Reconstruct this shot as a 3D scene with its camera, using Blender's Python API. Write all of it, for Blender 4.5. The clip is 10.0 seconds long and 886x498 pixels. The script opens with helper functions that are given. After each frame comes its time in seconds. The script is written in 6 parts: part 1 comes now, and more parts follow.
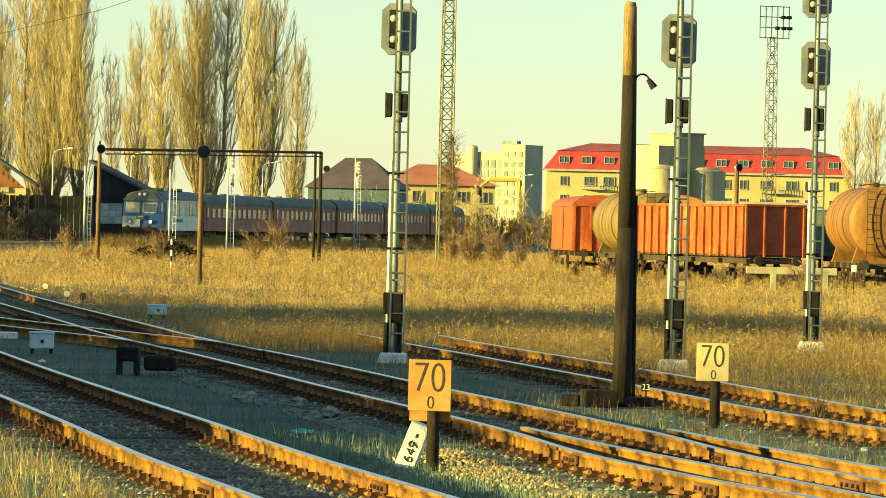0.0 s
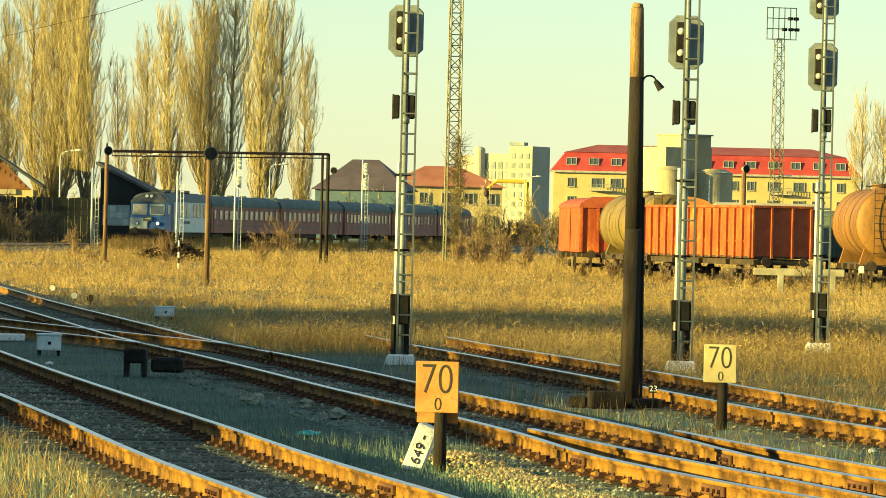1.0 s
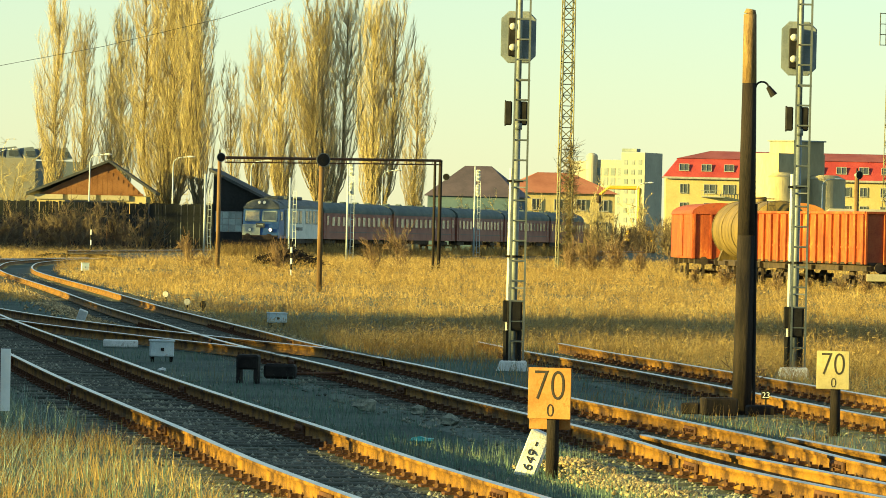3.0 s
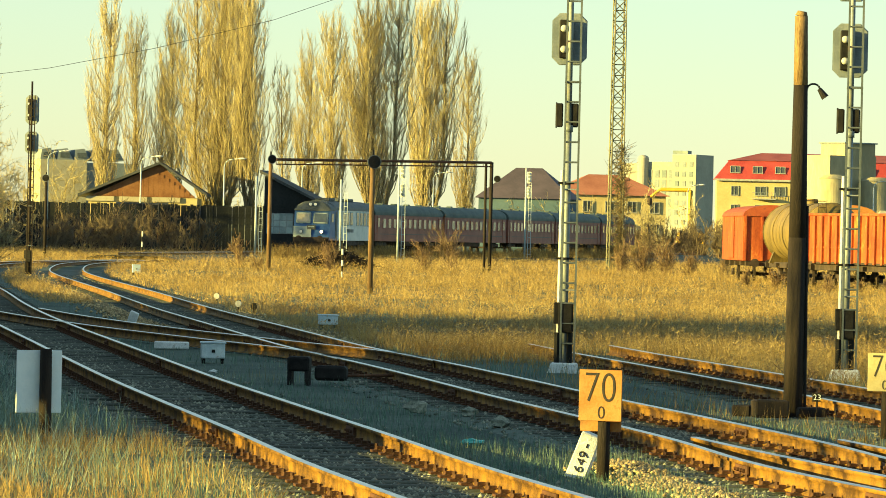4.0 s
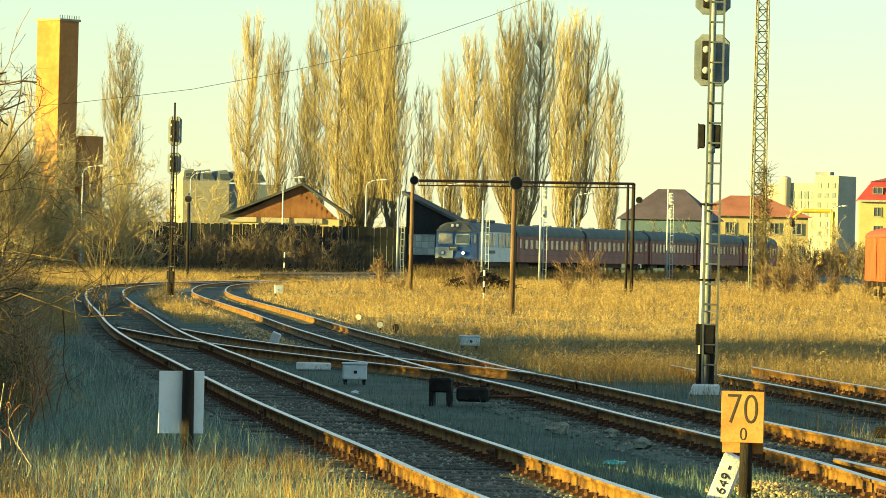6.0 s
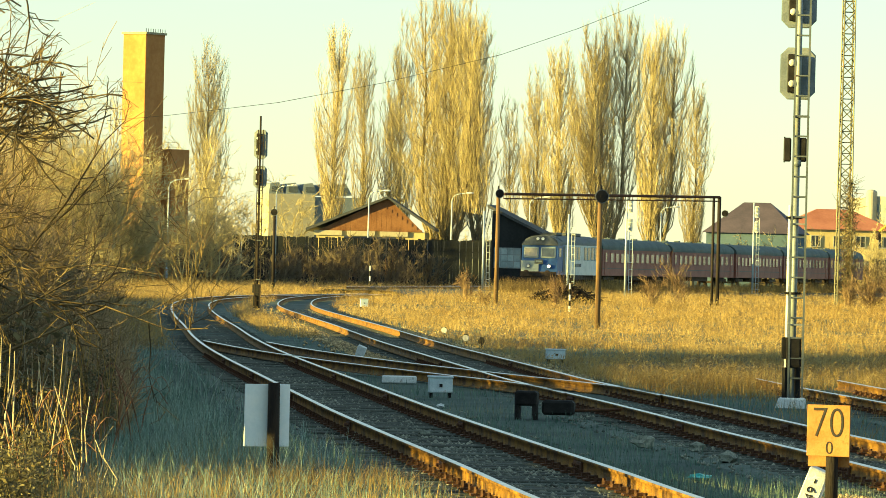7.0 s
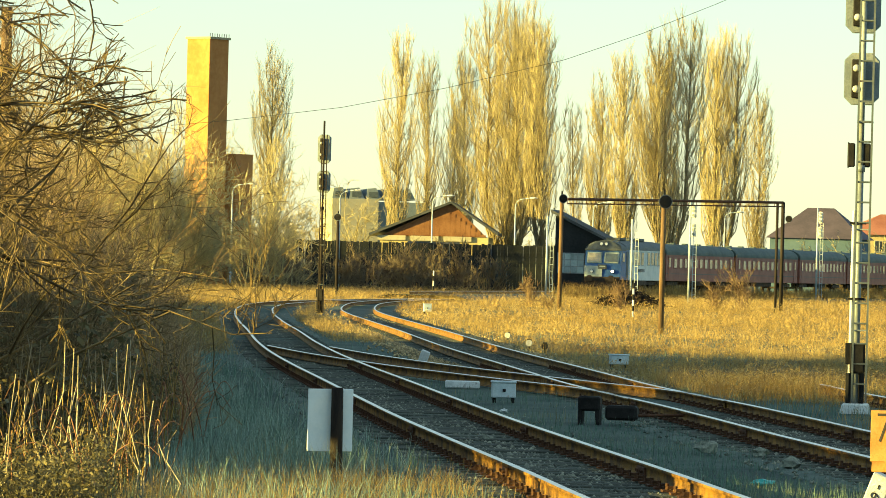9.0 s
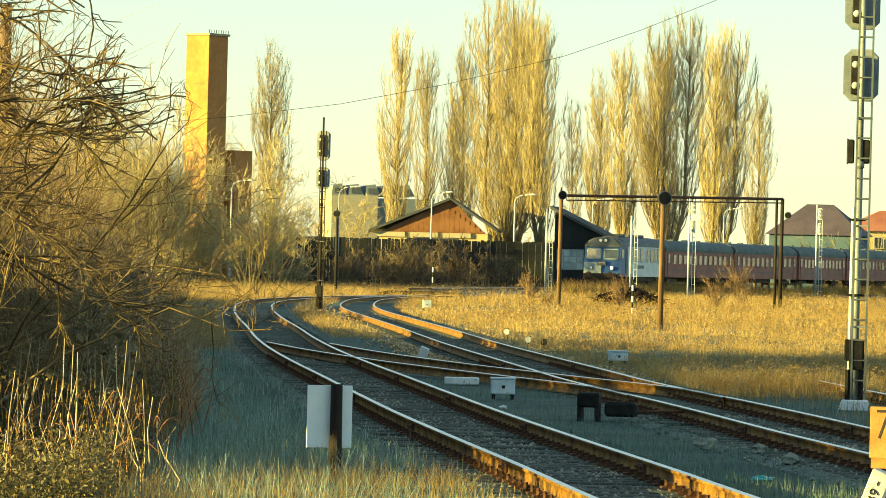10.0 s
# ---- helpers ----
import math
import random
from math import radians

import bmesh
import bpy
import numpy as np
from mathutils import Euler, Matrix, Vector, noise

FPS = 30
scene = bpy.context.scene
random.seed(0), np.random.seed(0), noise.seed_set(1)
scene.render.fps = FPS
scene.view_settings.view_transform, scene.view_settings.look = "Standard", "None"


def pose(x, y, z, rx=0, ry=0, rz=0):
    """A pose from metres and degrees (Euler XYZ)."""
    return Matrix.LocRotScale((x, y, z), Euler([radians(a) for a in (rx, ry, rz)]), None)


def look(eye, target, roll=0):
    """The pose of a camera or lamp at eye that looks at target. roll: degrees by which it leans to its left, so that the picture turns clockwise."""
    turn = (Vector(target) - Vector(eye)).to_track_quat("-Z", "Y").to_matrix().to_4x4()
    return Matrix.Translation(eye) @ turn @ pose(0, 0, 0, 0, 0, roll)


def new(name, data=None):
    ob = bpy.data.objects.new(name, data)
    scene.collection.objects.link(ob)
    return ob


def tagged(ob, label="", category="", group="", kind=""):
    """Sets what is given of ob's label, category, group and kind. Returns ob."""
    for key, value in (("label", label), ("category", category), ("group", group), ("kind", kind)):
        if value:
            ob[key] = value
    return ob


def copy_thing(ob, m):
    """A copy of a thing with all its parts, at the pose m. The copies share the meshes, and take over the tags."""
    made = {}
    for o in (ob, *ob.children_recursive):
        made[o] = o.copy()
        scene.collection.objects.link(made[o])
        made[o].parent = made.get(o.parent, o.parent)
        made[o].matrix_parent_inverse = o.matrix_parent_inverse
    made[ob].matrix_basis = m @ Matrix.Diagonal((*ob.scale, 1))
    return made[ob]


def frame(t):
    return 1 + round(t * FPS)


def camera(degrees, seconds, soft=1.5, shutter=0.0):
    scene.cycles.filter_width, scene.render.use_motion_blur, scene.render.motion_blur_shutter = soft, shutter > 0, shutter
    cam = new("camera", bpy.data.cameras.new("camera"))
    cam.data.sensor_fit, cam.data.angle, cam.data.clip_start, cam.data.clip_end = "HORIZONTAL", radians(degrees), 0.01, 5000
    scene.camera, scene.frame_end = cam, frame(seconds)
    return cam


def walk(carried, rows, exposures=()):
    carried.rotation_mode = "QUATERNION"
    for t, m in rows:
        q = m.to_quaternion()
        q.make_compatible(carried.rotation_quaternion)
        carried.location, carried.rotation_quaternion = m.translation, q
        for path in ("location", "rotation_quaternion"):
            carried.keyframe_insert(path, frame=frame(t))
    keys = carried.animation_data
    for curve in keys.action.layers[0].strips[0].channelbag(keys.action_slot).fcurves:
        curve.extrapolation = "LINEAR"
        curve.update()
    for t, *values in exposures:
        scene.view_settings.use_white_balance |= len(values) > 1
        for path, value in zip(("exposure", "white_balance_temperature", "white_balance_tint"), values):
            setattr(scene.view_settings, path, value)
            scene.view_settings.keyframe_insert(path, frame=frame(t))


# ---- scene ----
# the camera stands on the bank beside the line and pans to the left
EYE = (0.0, 0.0, 2.15)
cam = camera(10.0, 10.0, soft=0.5)
PAN = [  # seconds, turn to the left, tilt up, roll, in degrees
    (0.0, -0.000, -0.243, 1.300),
    (0.5, 0.012, -0.242, 1.277),
    (1.0, 0.082, -0.227, 1.261),
    (1.5, 0.288, -0.205, 1.231),
    (2.0, 0.633, -0.182, 1.220),
    (2.5, 0.984, -0.188, 1.248),
    (2.7, 1.144, -0.187, 1.252),
    (3.8, 1.811, -0.174, 1.283),
    (4.0, 1.932, -0.173, 1.287),
    (4.5, 2.261, -0.150, 1.304),
    (5.0, 2.632, -0.128, 1.287),
    (5.5, 3.070, -0.059, 1.300),
    (5.7, 3.256, -0.022, 1.306),
    (7.0, 4.514, 0.158, 1.347),
    (7.5, 4.955, 0.199, 1.338),
    (8.0, 5.237, 0.216, 1.419),
    (8.5, 5.329, 0.211, 1.449),
    (9.0, 5.233, 0.197, 1.430),
    (9.5, 5.234, 0.167, 1.427),
    (10.0, 5.224, 0.157, 1.426),
]


def aimed(yaw, tilt, roll):
    a, b = radians(yaw), radians(tilt)
    way = Vector((-math.sin(a) * math.cos(b), math.cos(a) * math.cos(b), math.sin(b)))
    return look(EYE, Vector(EYE) + way * 50, roll)


walk(cam, [(t, aimed(y, p, r)) for t, y, p, r in PAN],
     exposures=[(0.0, 1.92, 6340, -8), (5.5, 2.03, 6340, -8), (7.5, 2.17, 6340, -7), (10.0, 2.17, 6340, -7)])

# ---- light: a low winter sun over the left shoulder, hazy sky ----
SUN_EL, SUN_AZ = 9.0, 68.0      # height, and angle to the left of straight behind
to_sun = Vector((-math.sin(radians(SUN_AZ)) * math.cos(radians(SUN_EL)),
                 -math.cos(radians(SUN_AZ)) * math.cos(radians(SUN_EL)), math.sin(radians(SUN_EL))))
world = bpy.data.worlds.new("sky")
scene.world = world
world.use_nodes = True
wn, wl = world.node_tree.nodes, world.node_tree.links
sky = wn.new("ShaderNodeTexSky")
sky.sky_type, sky.sun_disc = "NISHITA", False
sky.sun_elevation, sky.sun_rotation = radians(SUN_EL), math.atan2(to_sun.x, to_sun.y)
sky.air_density, sky.dust_density, sky.ozone_density = 1.0, 0.1, 2.4
wn["Background"].inputs["Strength"].default_value = 0.068
haze = wn.new("ShaderNodeMix")              # thin winter haze over the whole sky
haze.data_type = "RGBA"
haze.inputs[0].default_value = 0.33
haze.inputs[7].default_value = (2.9, 2.85, 2.60, 1.0)
wl.new(sky.outputs[0], haze.inputs[6])
wl.new(haze.outputs[2], wn["Background"].inputs["Color"])
sun = new("sun", bpy.data.lights.new("sun", "SUN"))
sun.data.energy, sun.data.angle, sun.data.color = 5.0, radians(0.6), (1.0, 0.70, 0.20)
sun.matrix_world = look(to_sun * 100, (0, 0, 0))


# ---- materials ----
def rgb(c):
    return (*c, 1.0)


def material(name, a, b, rough=0.8, metal=0.0, scale=2.0, fine=40.0, bump=0.3, c=None, island=0.0, obj=0.0,
             stretch=(1, 1, 1), translucent=0.0, spec=0.3):
    """Two-scale mottled surface between colours a and b, with stains of c, relief, and a spread of tone between pieces."""
    m = bpy.data.materials.new(name)
    m.use_nodes = True
    n, l = m.node_tree.nodes, m.node_tree.links
    bsdf = n["Principled BSDF"]
    tc = n.new("ShaderNodeTexCoord")
    mp = n.new("ShaderNodeMapping")
    mp.inputs["Scale"].default_value = stretch
    l.new(tc.outputs["Object"], mp.inputs["Vector"])
    big, small = n.new("ShaderNodeTexNoise"), n.new("ShaderNodeTexNoise")
    for node, s, d in ((big, scale, 4.0), (small, fine, 3.0)):
        node.inputs["Scale"].default_value, node.inputs["Detail"].default_value = s, d
        node.inputs["Roughness"].default_value = 0.62
        l.new(mp.outputs[0], node.inputs["Vector"])
    add = n.new("ShaderNodeMath")
    add.operation = "MULTIPLY_ADD"
    add.inputs[1].default_value, add.inputs[2].default_value = 0.45, -0.22
    l.new(small.outputs["Fac"], add.inputs[0])
    tot = n.new("ShaderNodeMath")
    tot.operation = "ADD"
    l.new(big.outputs["Fac"], tot.inputs[0])
    l.new(add.outputs[0], tot.inputs[1])
    ramp = n.new("ShaderNodeValToRGB")
    e = ramp.color_ramp.elements
    e[0].position, e[0].color = 0.36, rgb(a)
    e[1].position, e[1].color = 0.62, rgb(b)
    if c:
        x = e.new(0.76)
        x.color = rgb(c)
    l.new(tot.outputs[0], ramp.inputs["Fac"])
    colour = ramp.outputs["Color"]
    for on, amount in (("island", island), ("obj", obj)):
        if not amount:
            continue
        src = n.new("ShaderNodeNewGeometry" if on == "island" else "ShaderNodeObjectInfo")
        rng = n.new("ShaderNodeMapRange")
        rng.inputs["To Min"].default_value, rng.inputs["To Max"].default_value = 1 - amount, 1 + amount
        l.new(src.outputs["Random Per Island" if on == "island" else "Random"], rng.inputs["Value"])
        mul = n.new("ShaderNodeVectorMath")
        mul.operation = "SCALE"
        l.new(colour, mul.inputs[0])
        l.new(rng.outputs[0], mul.inputs["Scale"])
        colour = mul.outputs[0]
    l.new(colour, bsdf.inputs["Base Color"])
    bsdf.inputs["Roughness"].default_value, bsdf.inputs["Metallic"].default_value = rough, metal
    bsdf.inputs["Specular IOR Level"].default_value = spec
    if bump:
        bn = n.new("ShaderNodeBump")
        bn.inputs["Strength"].default_value, bn.inputs["Distance"].default_value = bump, 0.02
        l.new(small.outputs["Fac"], bn.inputs["Height"])
        l.new(bn.outputs[0], bsdf.inputs["Normal"])
    if translucent:
        tr, mix = n.new("ShaderNodeBsdfTranslucent"), n.new("ShaderNodeMixShader")
        l.new(colour, tr.inputs["Color"])
        mix.inputs["Fac"].default_value = translucent
        l.new(bsdf.outputs[0], mix.inputs[1])
        l.new(tr.outputs[0], mix.inputs[2])
        l.new(mix.outputs[0], n["Material Output"].inputs["Surface"])
    return m


def glass_like(name, colour, rough=0.08):
    m = material(name, colour, tuple(v * 1.5 for v in colour), rough, 0, 3, 20, 0.0, spec=0.8)
    return m


M_soil = material("soil_and_moss", (0.026, 0.050, 0.042), (0.066, 0.100, 0.080), 0.95, 0, 0.35, 9, 0.8, c=(0.03, 0.055, 0.02))
M_ballast = material("ballast_bed", (0.042, 0.064, 0.054), (0.115, 0.150, 0.125), 0.95, 0, 0.6, 18, 1.0, c=(0.03, 0.05, 0.02))
M_stone = material("ballast_stone", (0.060, 0.074, 0.062), (0.24, 0.245, 0.185), 0.9, 0, 0.5, 30, 0.4, island=0.6)
M_straw = material("dry_grass", (0.15, 0.092, 0.028), (0.40, 0.275, 0.085), 0.75, 0, 0.16, 1.6, 0, c=(0.54, 0.41, 0.16), island=0.4, translucent=0.3)
M_tussock = material("bleached_tussock_grass", (0.22, 0.135, 0.042), (0.52, 0.38, 0.14), 0.75, 0, 0.22, 1.4, 0, c=(0.58, 0.46, 0.20), island=0.22, translucent=0.3)
M_green = material("short_grass", (0.068, 0.14, 0.105), (0.18, 0.25, 0.18), 0.8, 0, 0.25, 2, 0, c=(0.32, 0.25, 0.10), island=0.4, translucent=0.3)
M_rust = material("rusty_rail", (0.046, 0.021, 0.004), (0.245, 0.125, 0.014), 0.75, 0.0, 3, 60, 0.5)
M_bright = material("worn_rail_head", (0.45, 0.44, 0.43), (0.62, 0.61, 0.60), 0.28, 1.0, 4, 80, 0.1)
M_sleeper = material("weathered_sleeper", (0.038, 0.047, 0.039), (0.088, 0.098, 0.078), 0.9, 0, 2, 30, 0.6, obj=0.3)
M_bolt = material("rail_fastening", (0.06, 0.03, 0.015), (0.13, 0.06, 0.03), 0.8, 0.3, 6, 40, 0.3)
M_signal = material("grey_signal_paint", (0.15, 0.18, 0.19), (0.26, 0.29, 0.29), 0.5, 0.2, 3, 40, 0.2, c=(0.30, 0.22, 0.14))
M_ladder = material("dark_ladder_paint", (0.07, 0.088, 0.093), (0.13, 0.15, 0.15), 0.55, 0.1, 3, 40, 0.2, c=(0.16, 0.10, 0.06))
M_black = material("blackened_iron", (0.008, 0.008, 0.008), (0.022, 0.021, 0.019), 0.75, 0.0, 4, 50, 0.3, spec=0.15)
M_lens = material("lamp_housing_white", (0.6, 0.58, 0.5), (0.8, 0.78, 0.7), 0.4, 0, 5, 40, 0.1)
M_concrete = material("whitewashed_concrete", (0.58, 0.61, 0.59), (0.80, 0.82, 0.79), 0.9, 0, 3, 40, 0.5, c=(0.3, 0.28, 0.24))
M_creosote = material("creosoted_pole", (0.008, 0.006, 0.005), (0.028, 0.020, 0.013), 0.85, 0, 1.5, 25, 0.7, stretch=(6, 6, 0.6))
M_sunlitwood = material("sunlit_pole_wood", (0.09, 0.05, 0.02), (0.36, 0.24, 0.10), 0.85, 0, 1.5, 30, 0.7, stretch=(6, 6, 0.6))
M_brownpole = material("brown_pole_wood", (0.085, 0.05, 0.025), (0.20, 0.125, 0.058), 0.85, 0, 1.5, 30, 0.7, stretch=(6, 6, 0.6))
M_signyellow = material("speed_board_paint", (0.30, 0.125, 0.022), (0.36, 0.19, 0.055), 0.6, 0, 4, 40, 0.15, c=(0.30, 0.085, 0.014))
M_signpale = material("faded_speed_board", (0.27, 0.235, 0.11), (0.35, 0.31, 0.165), 0.6, 0, 4, 40, 0.15)
M_letter = material("black_lettering", (0.012, 0.011, 0.010), (0.028, 0.024, 0.02), 0.7, 0, 8, 60, 0)
M_white = material("white_enamel", (0.72, 0.82, 0.84), (0.80, 0.88, 0.89), 0.5, 0, 3, 40, 0.1)


# ---- building tools ----
def part(name, bm, mat, parent=None, label="", smooth=False, kind=""):
    if isinstance(bm, bmesh.types.BMesh):
        me = bpy.data.meshes.new(name)
        bm.to_mesh(me)
        bm.free()
    else:
        me = bm
    if mat and not me.materials:
        me.materials.append(mat)
    if smooth:
        me.polygons.foreach_set("use_smooth", [True] * len(me.polygons))
    ob = new(name, me)
    if parent:
        ob.parent = parent
    if label or kind:
        tagged(ob, label, kind=kind)
    return ob


def thing(name, m, label, category, group="", kind=""):
    ob = new(name)
    ob.empty_display_size = 0.2
    ob.matrix_basis = m
    return tagged(ob, label, category, group, kind)


def box(bm, cx, cy, cz, sx, sy, sz, rz=0.0, bevel=0.0, m=None):
    mat = Matrix.Translation((cx, cy, cz)) @ Matrix.Rotation(rz, 4, "Z") @ Matrix.Diagonal((sx, sy, sz, 1))
    if m:
        mat = m @ mat
    made = bmesh.ops.create_cube(bm, size=1, matrix=mat)["verts"]
    if bevel:
        edges = list({e for v in made for e in v.link_edges})
        bmesh.ops.bevel(bm, geom=edges, offset=bevel, segments=1, affect="EDGES", profile=0.5)
    return bm


def rod(bm, a, b, r0, r1=None, seg=8, caps=True):
    a, b = Vector(a), Vector(b)
    r1 = r0 if r1 is None else r1
    way = b - a
    turn = way.to_track_quat("Z", "Y").to_matrix().to_4x4()
    bmesh.ops.create_cone(bm, cap_ends=caps, segments=seg, radius1=r0, radius2=max(r1, 1e-4), depth=way.length,
                          matrix=Matrix.Translation((a + b) / 2) @ turn)
    return bm


def ball(bm, c, r, sx=1, sy=1, sz=1, u=12, v=8):
    bmesh.ops.create_uvsphere(bm, u_segments=u, v_segments=v, radius=r,
                              matrix=Matrix.Translation(c) @ Matrix.Diagonal((sx, sy, sz, 1)))
    return bm


def prism(bm, outline, y0, y1, m=None):
    """A solid with the given outline in x and z, from y0 to y1."""
    m = m or Matrix()
    f = [bm.verts.new(m @ Vector((x, y0, z))) for x, z in outline]
    b = [bm.verts.new(m @ Vector((x, y1, z))) for x, z in outline]
    bm.faces.new(f)
    bm.faces.new(b[::-1])
    for i in range(len(f)):
        j = (i + 1) % len(f)
        bm.faces.new((f[j], f[i], b[i], b[j]))
    bmesh.ops.recalc_face_normals(bm, faces=bm.faces)
    return bm


def B():
    return bmesh.new()


def soup(name, verts, faces, mat):
    me = bpy.data.meshes.new(name)
    me.vertices.add(len(verts))
    me.vertices.foreach_set("co", np.asarray(verts, np.float32).ravel())
    faces = np.asarray(faces, np.int32)
    k = faces.shape[1]
    me.loops.add(faces.size)
    me.loops.foreach_set("vertex_index", faces.ravel())
    me.polygons.add(len(faces))
    me.polygons.foreach_set("loop_start", np.arange(0, faces.size, k, dtype=np.int32))
    me.update(calc_edges=True)
    me.materials.append(mat)
    return me


def spline(points, step=0.5):
    """A smooth plan line through the given (x, y) stations, as (x, y, heading) rows by y."""
    p = np.array(points, float)
    ys = np.arange(p[0, 1], p[-1, 1], step)
    k = np.gradient(p[:, 0], p[:, 1])
    i = np.clip(np.searchsorted(p[:, 1], ys, "right") - 1, 0, len(p) - 2)
    h = p[i + 1, 1] - p[i, 1]
    s = (ys - p[i, 1]) / h
    xs = ((2 * s**3 - 3 * s**2 + 1) * p[i, 0] + (s**3 - 2 * s**2 + s) * h * k[i]
          + (-2 * s**3 + 3 * s**2) * p[i + 1, 0] + (s**3 - s**2) * h * k[i + 1])
    return np.c_[xs, ys]

# ---- ground: one sheet that reaches the horizon ----
def ground_height(x, y):
    return 0.05 * np.sin(x * 0.21 + y * 0.063) * np.cos(y * 0.11) - 0.06


xs = np.r_[-3000, -1500, -700, -300, np.arange(-120, 80, 4.0), 150, 300, 700, 1500, 3000]
ys = np.r_[-400, -150, -40, np.arange(0, 300, 4.0), np.arange(300, 700, 20.0), 1000, 1800, 4500]
gx, gy = np.meshgrid(xs, ys, indexing="ij")
gz = ground_height(gx, gy)
idx = np.arange(gx.size).reshape(gx.shape)
quads = np.stack([idx[:-1, :-1], idx[1:, :-1], idx[1:, 1:], idx[:-1, 1:]], -1).reshape(-1, 4)
ground = part("ground", soup("ground", np.stack([gx, gy, gz], -1).reshape(-1, 3), quads, M_soil), None)
tagged(ground, "mossy dark soil with short winter grass", "ground", kind="structure")

# ---- railway lines: plan stations of the centre of each track ----
TRACK_1 = [(2.6, 20), (0.75, 30), (-0.60, 37), (-1.77, 43), (-2.98, 50), (-4.40, 58), (-5.80, 66), (-7.30, 75), (-9.35, 87.5), (-11.0, 97.5),
           (-13.15, 111), (-15.4, 126), (-18.1, 145), (-21.7, 170), (-25.8, 200), (-28.5, 222), (-30.6, 245), (-31.2, 262), (-30.6, 282), (-28.5, 305)]
TRACK_2 = [(10, 20), (5.8, 32), (2.95, 41), (2.1, 45), (1.42, 50), (0.25, 57), (-0.62, 62), (-2.0, 70.5), (-3.1, 77), (-4.2, 83), (-5.05, 88),
           (-6.4, 97), (-7.6, 105), (-10.3, 123), (-12.55, 139), (-14.2, 151), (-18.35, 180), (-21.2, 200), (-23.3, 216), (-25.9, 240),
           (-27.8, 262), (-28.7, 285), (-28.4, 312)]
TRACK_3 = [(9.5, 34), (7.3, 44), (5.2, 53.5), (4.35, 58), (3.65, 63), (2.95, 68), (2.2, 73), (1.3, 79), (0.2, 86), (-0.9, 94)]
TURNOUT = [(5.1, 34), (3.75, 40.5), (3.1, 43.5), (2.45, 46.5), (1.95, 49), (1.5, 51.5)]
CROSSOVER = [(-3.5, 79), (-4.4, 84), (-6.6, 91), (-9.1, 99), (-12.2, 110.5), (-14.6, 121)]
GAUGE = 0.7525


def rail_mesh(name, line, side, top=0.17, bright=True, taper=False):
    """A flat-bottomed rail along one side of a track: foot, web and head."""
    p = spline(line, 1.0)
    d = np.gradient(p, axis=0)
    d /= np.linalg.norm(d, axis=1)[:, None]
    nrm = np.c_[d[:, 1], -d[:, 0]]
    c = p + nrm * GAUGE * side
    prof = [(-0.07, 0.0), (-0.07, 0.014), (-0.012, 0.035), (-0.012, 0.125), (-0.036, 0.135), (-0.036, 0.163), (-0.028, 0.17),
            (0.028, 0.17), (0.036, 0.163), (0.036, 0.135), (0.012, 0.125), (0.012, 0.035), (0.07, 0.014), (0.07, 0.0)]
    k = len(prof)
    v = []
    for q, w in zip(c, nrm):
        for u, z in prof:
            v.append((q[0] + w[0] * u, q[1] + w[1] * u, z + top - 0.17))
    f, mi = [], []
    for i in range(len(c) - 1):
        for j in range(k):
            a, b = i * k + j, i * k + (j + 1) % k
            f.append((a, b, b + k, a + k))
            mi.append(1 if j in (5, 6, 7) and bright else 0)
    me = soup(name, v, f, M_rust)
    me.materials.append(M_bright)
    me.polygons.foreach_set("material_index", mi)
    return me


def track(name, line, label, sleepers=True, bright=True, start=0.0, end=999, fasten_to=110):
    t = thing(name, Matrix(), label, "railway track", "railway tracks")
    for side in (-1, 1):
        part("rail", rail_mesh("rail", line, side, bright=bright), None, t, "rail with polished head" if bright else "rusty rail")
    if not sleepers:
        return t
    p = spline(line, 0.05)
    s = np.r_[0, np.cumsum(np.linalg.norm(np.diff(p, axis=0), axis=1))]
    at = np.arange(0.3, s[-1], 0.62)
    sm = B()
    box(sm, 0, 0, -0.085, 2.5, 0.25, 0.15, bevel=0.012)
    me_s = bpy.data.meshes.new("sleeper")
    sm.to_mesh(me_s)
    me_s.materials.append(M_sleeper)
    fm = B()
    box(fm, 0, 0, 0.002, 0.34, 0.17, 0.022)
    for u in (-0.115, 0.115):
        rod(fm, (u, 0.035, 0.01), (u, 0.035, 0.075), 0.022, 0.018, 5)
        box(fm, u * 0.72, 0, 0.035, 0.07, 0.09, 0.03)
    me_f = bpy.data.meshes.new("fastening")
    fm.to_mesh(me_f)
    me_f.materials.append(M_bolt)
    for a in at:
        i = int(np.searchsorted(s, a))
        i = min(max(i, 1), len(p) - 2)
        x, y = p[i]
        if not (start < y < end):
            continue
        h = p[i + 1] - p[i - 1]
        ang = math.atan2(-h[0], h[1]) + random.uniform(-0.012, 0.012)
        here = pose(x, y, random.uniform(-0.02, 0.0), 0, 0, math.degrees(ang))
        o = new("sleeper", me_s)
        o.parent, o.matrix_basis = t, here
        for sd in (-1, 1):
            if y < fasten_to:
                o = new("fastening", me_f)
                o.parent = t
                o.matrix_basis = pose(x, y, 0, 0, 0, math.degrees(ang)) @ pose(sd * GAUGE, 0, 0)
    return t
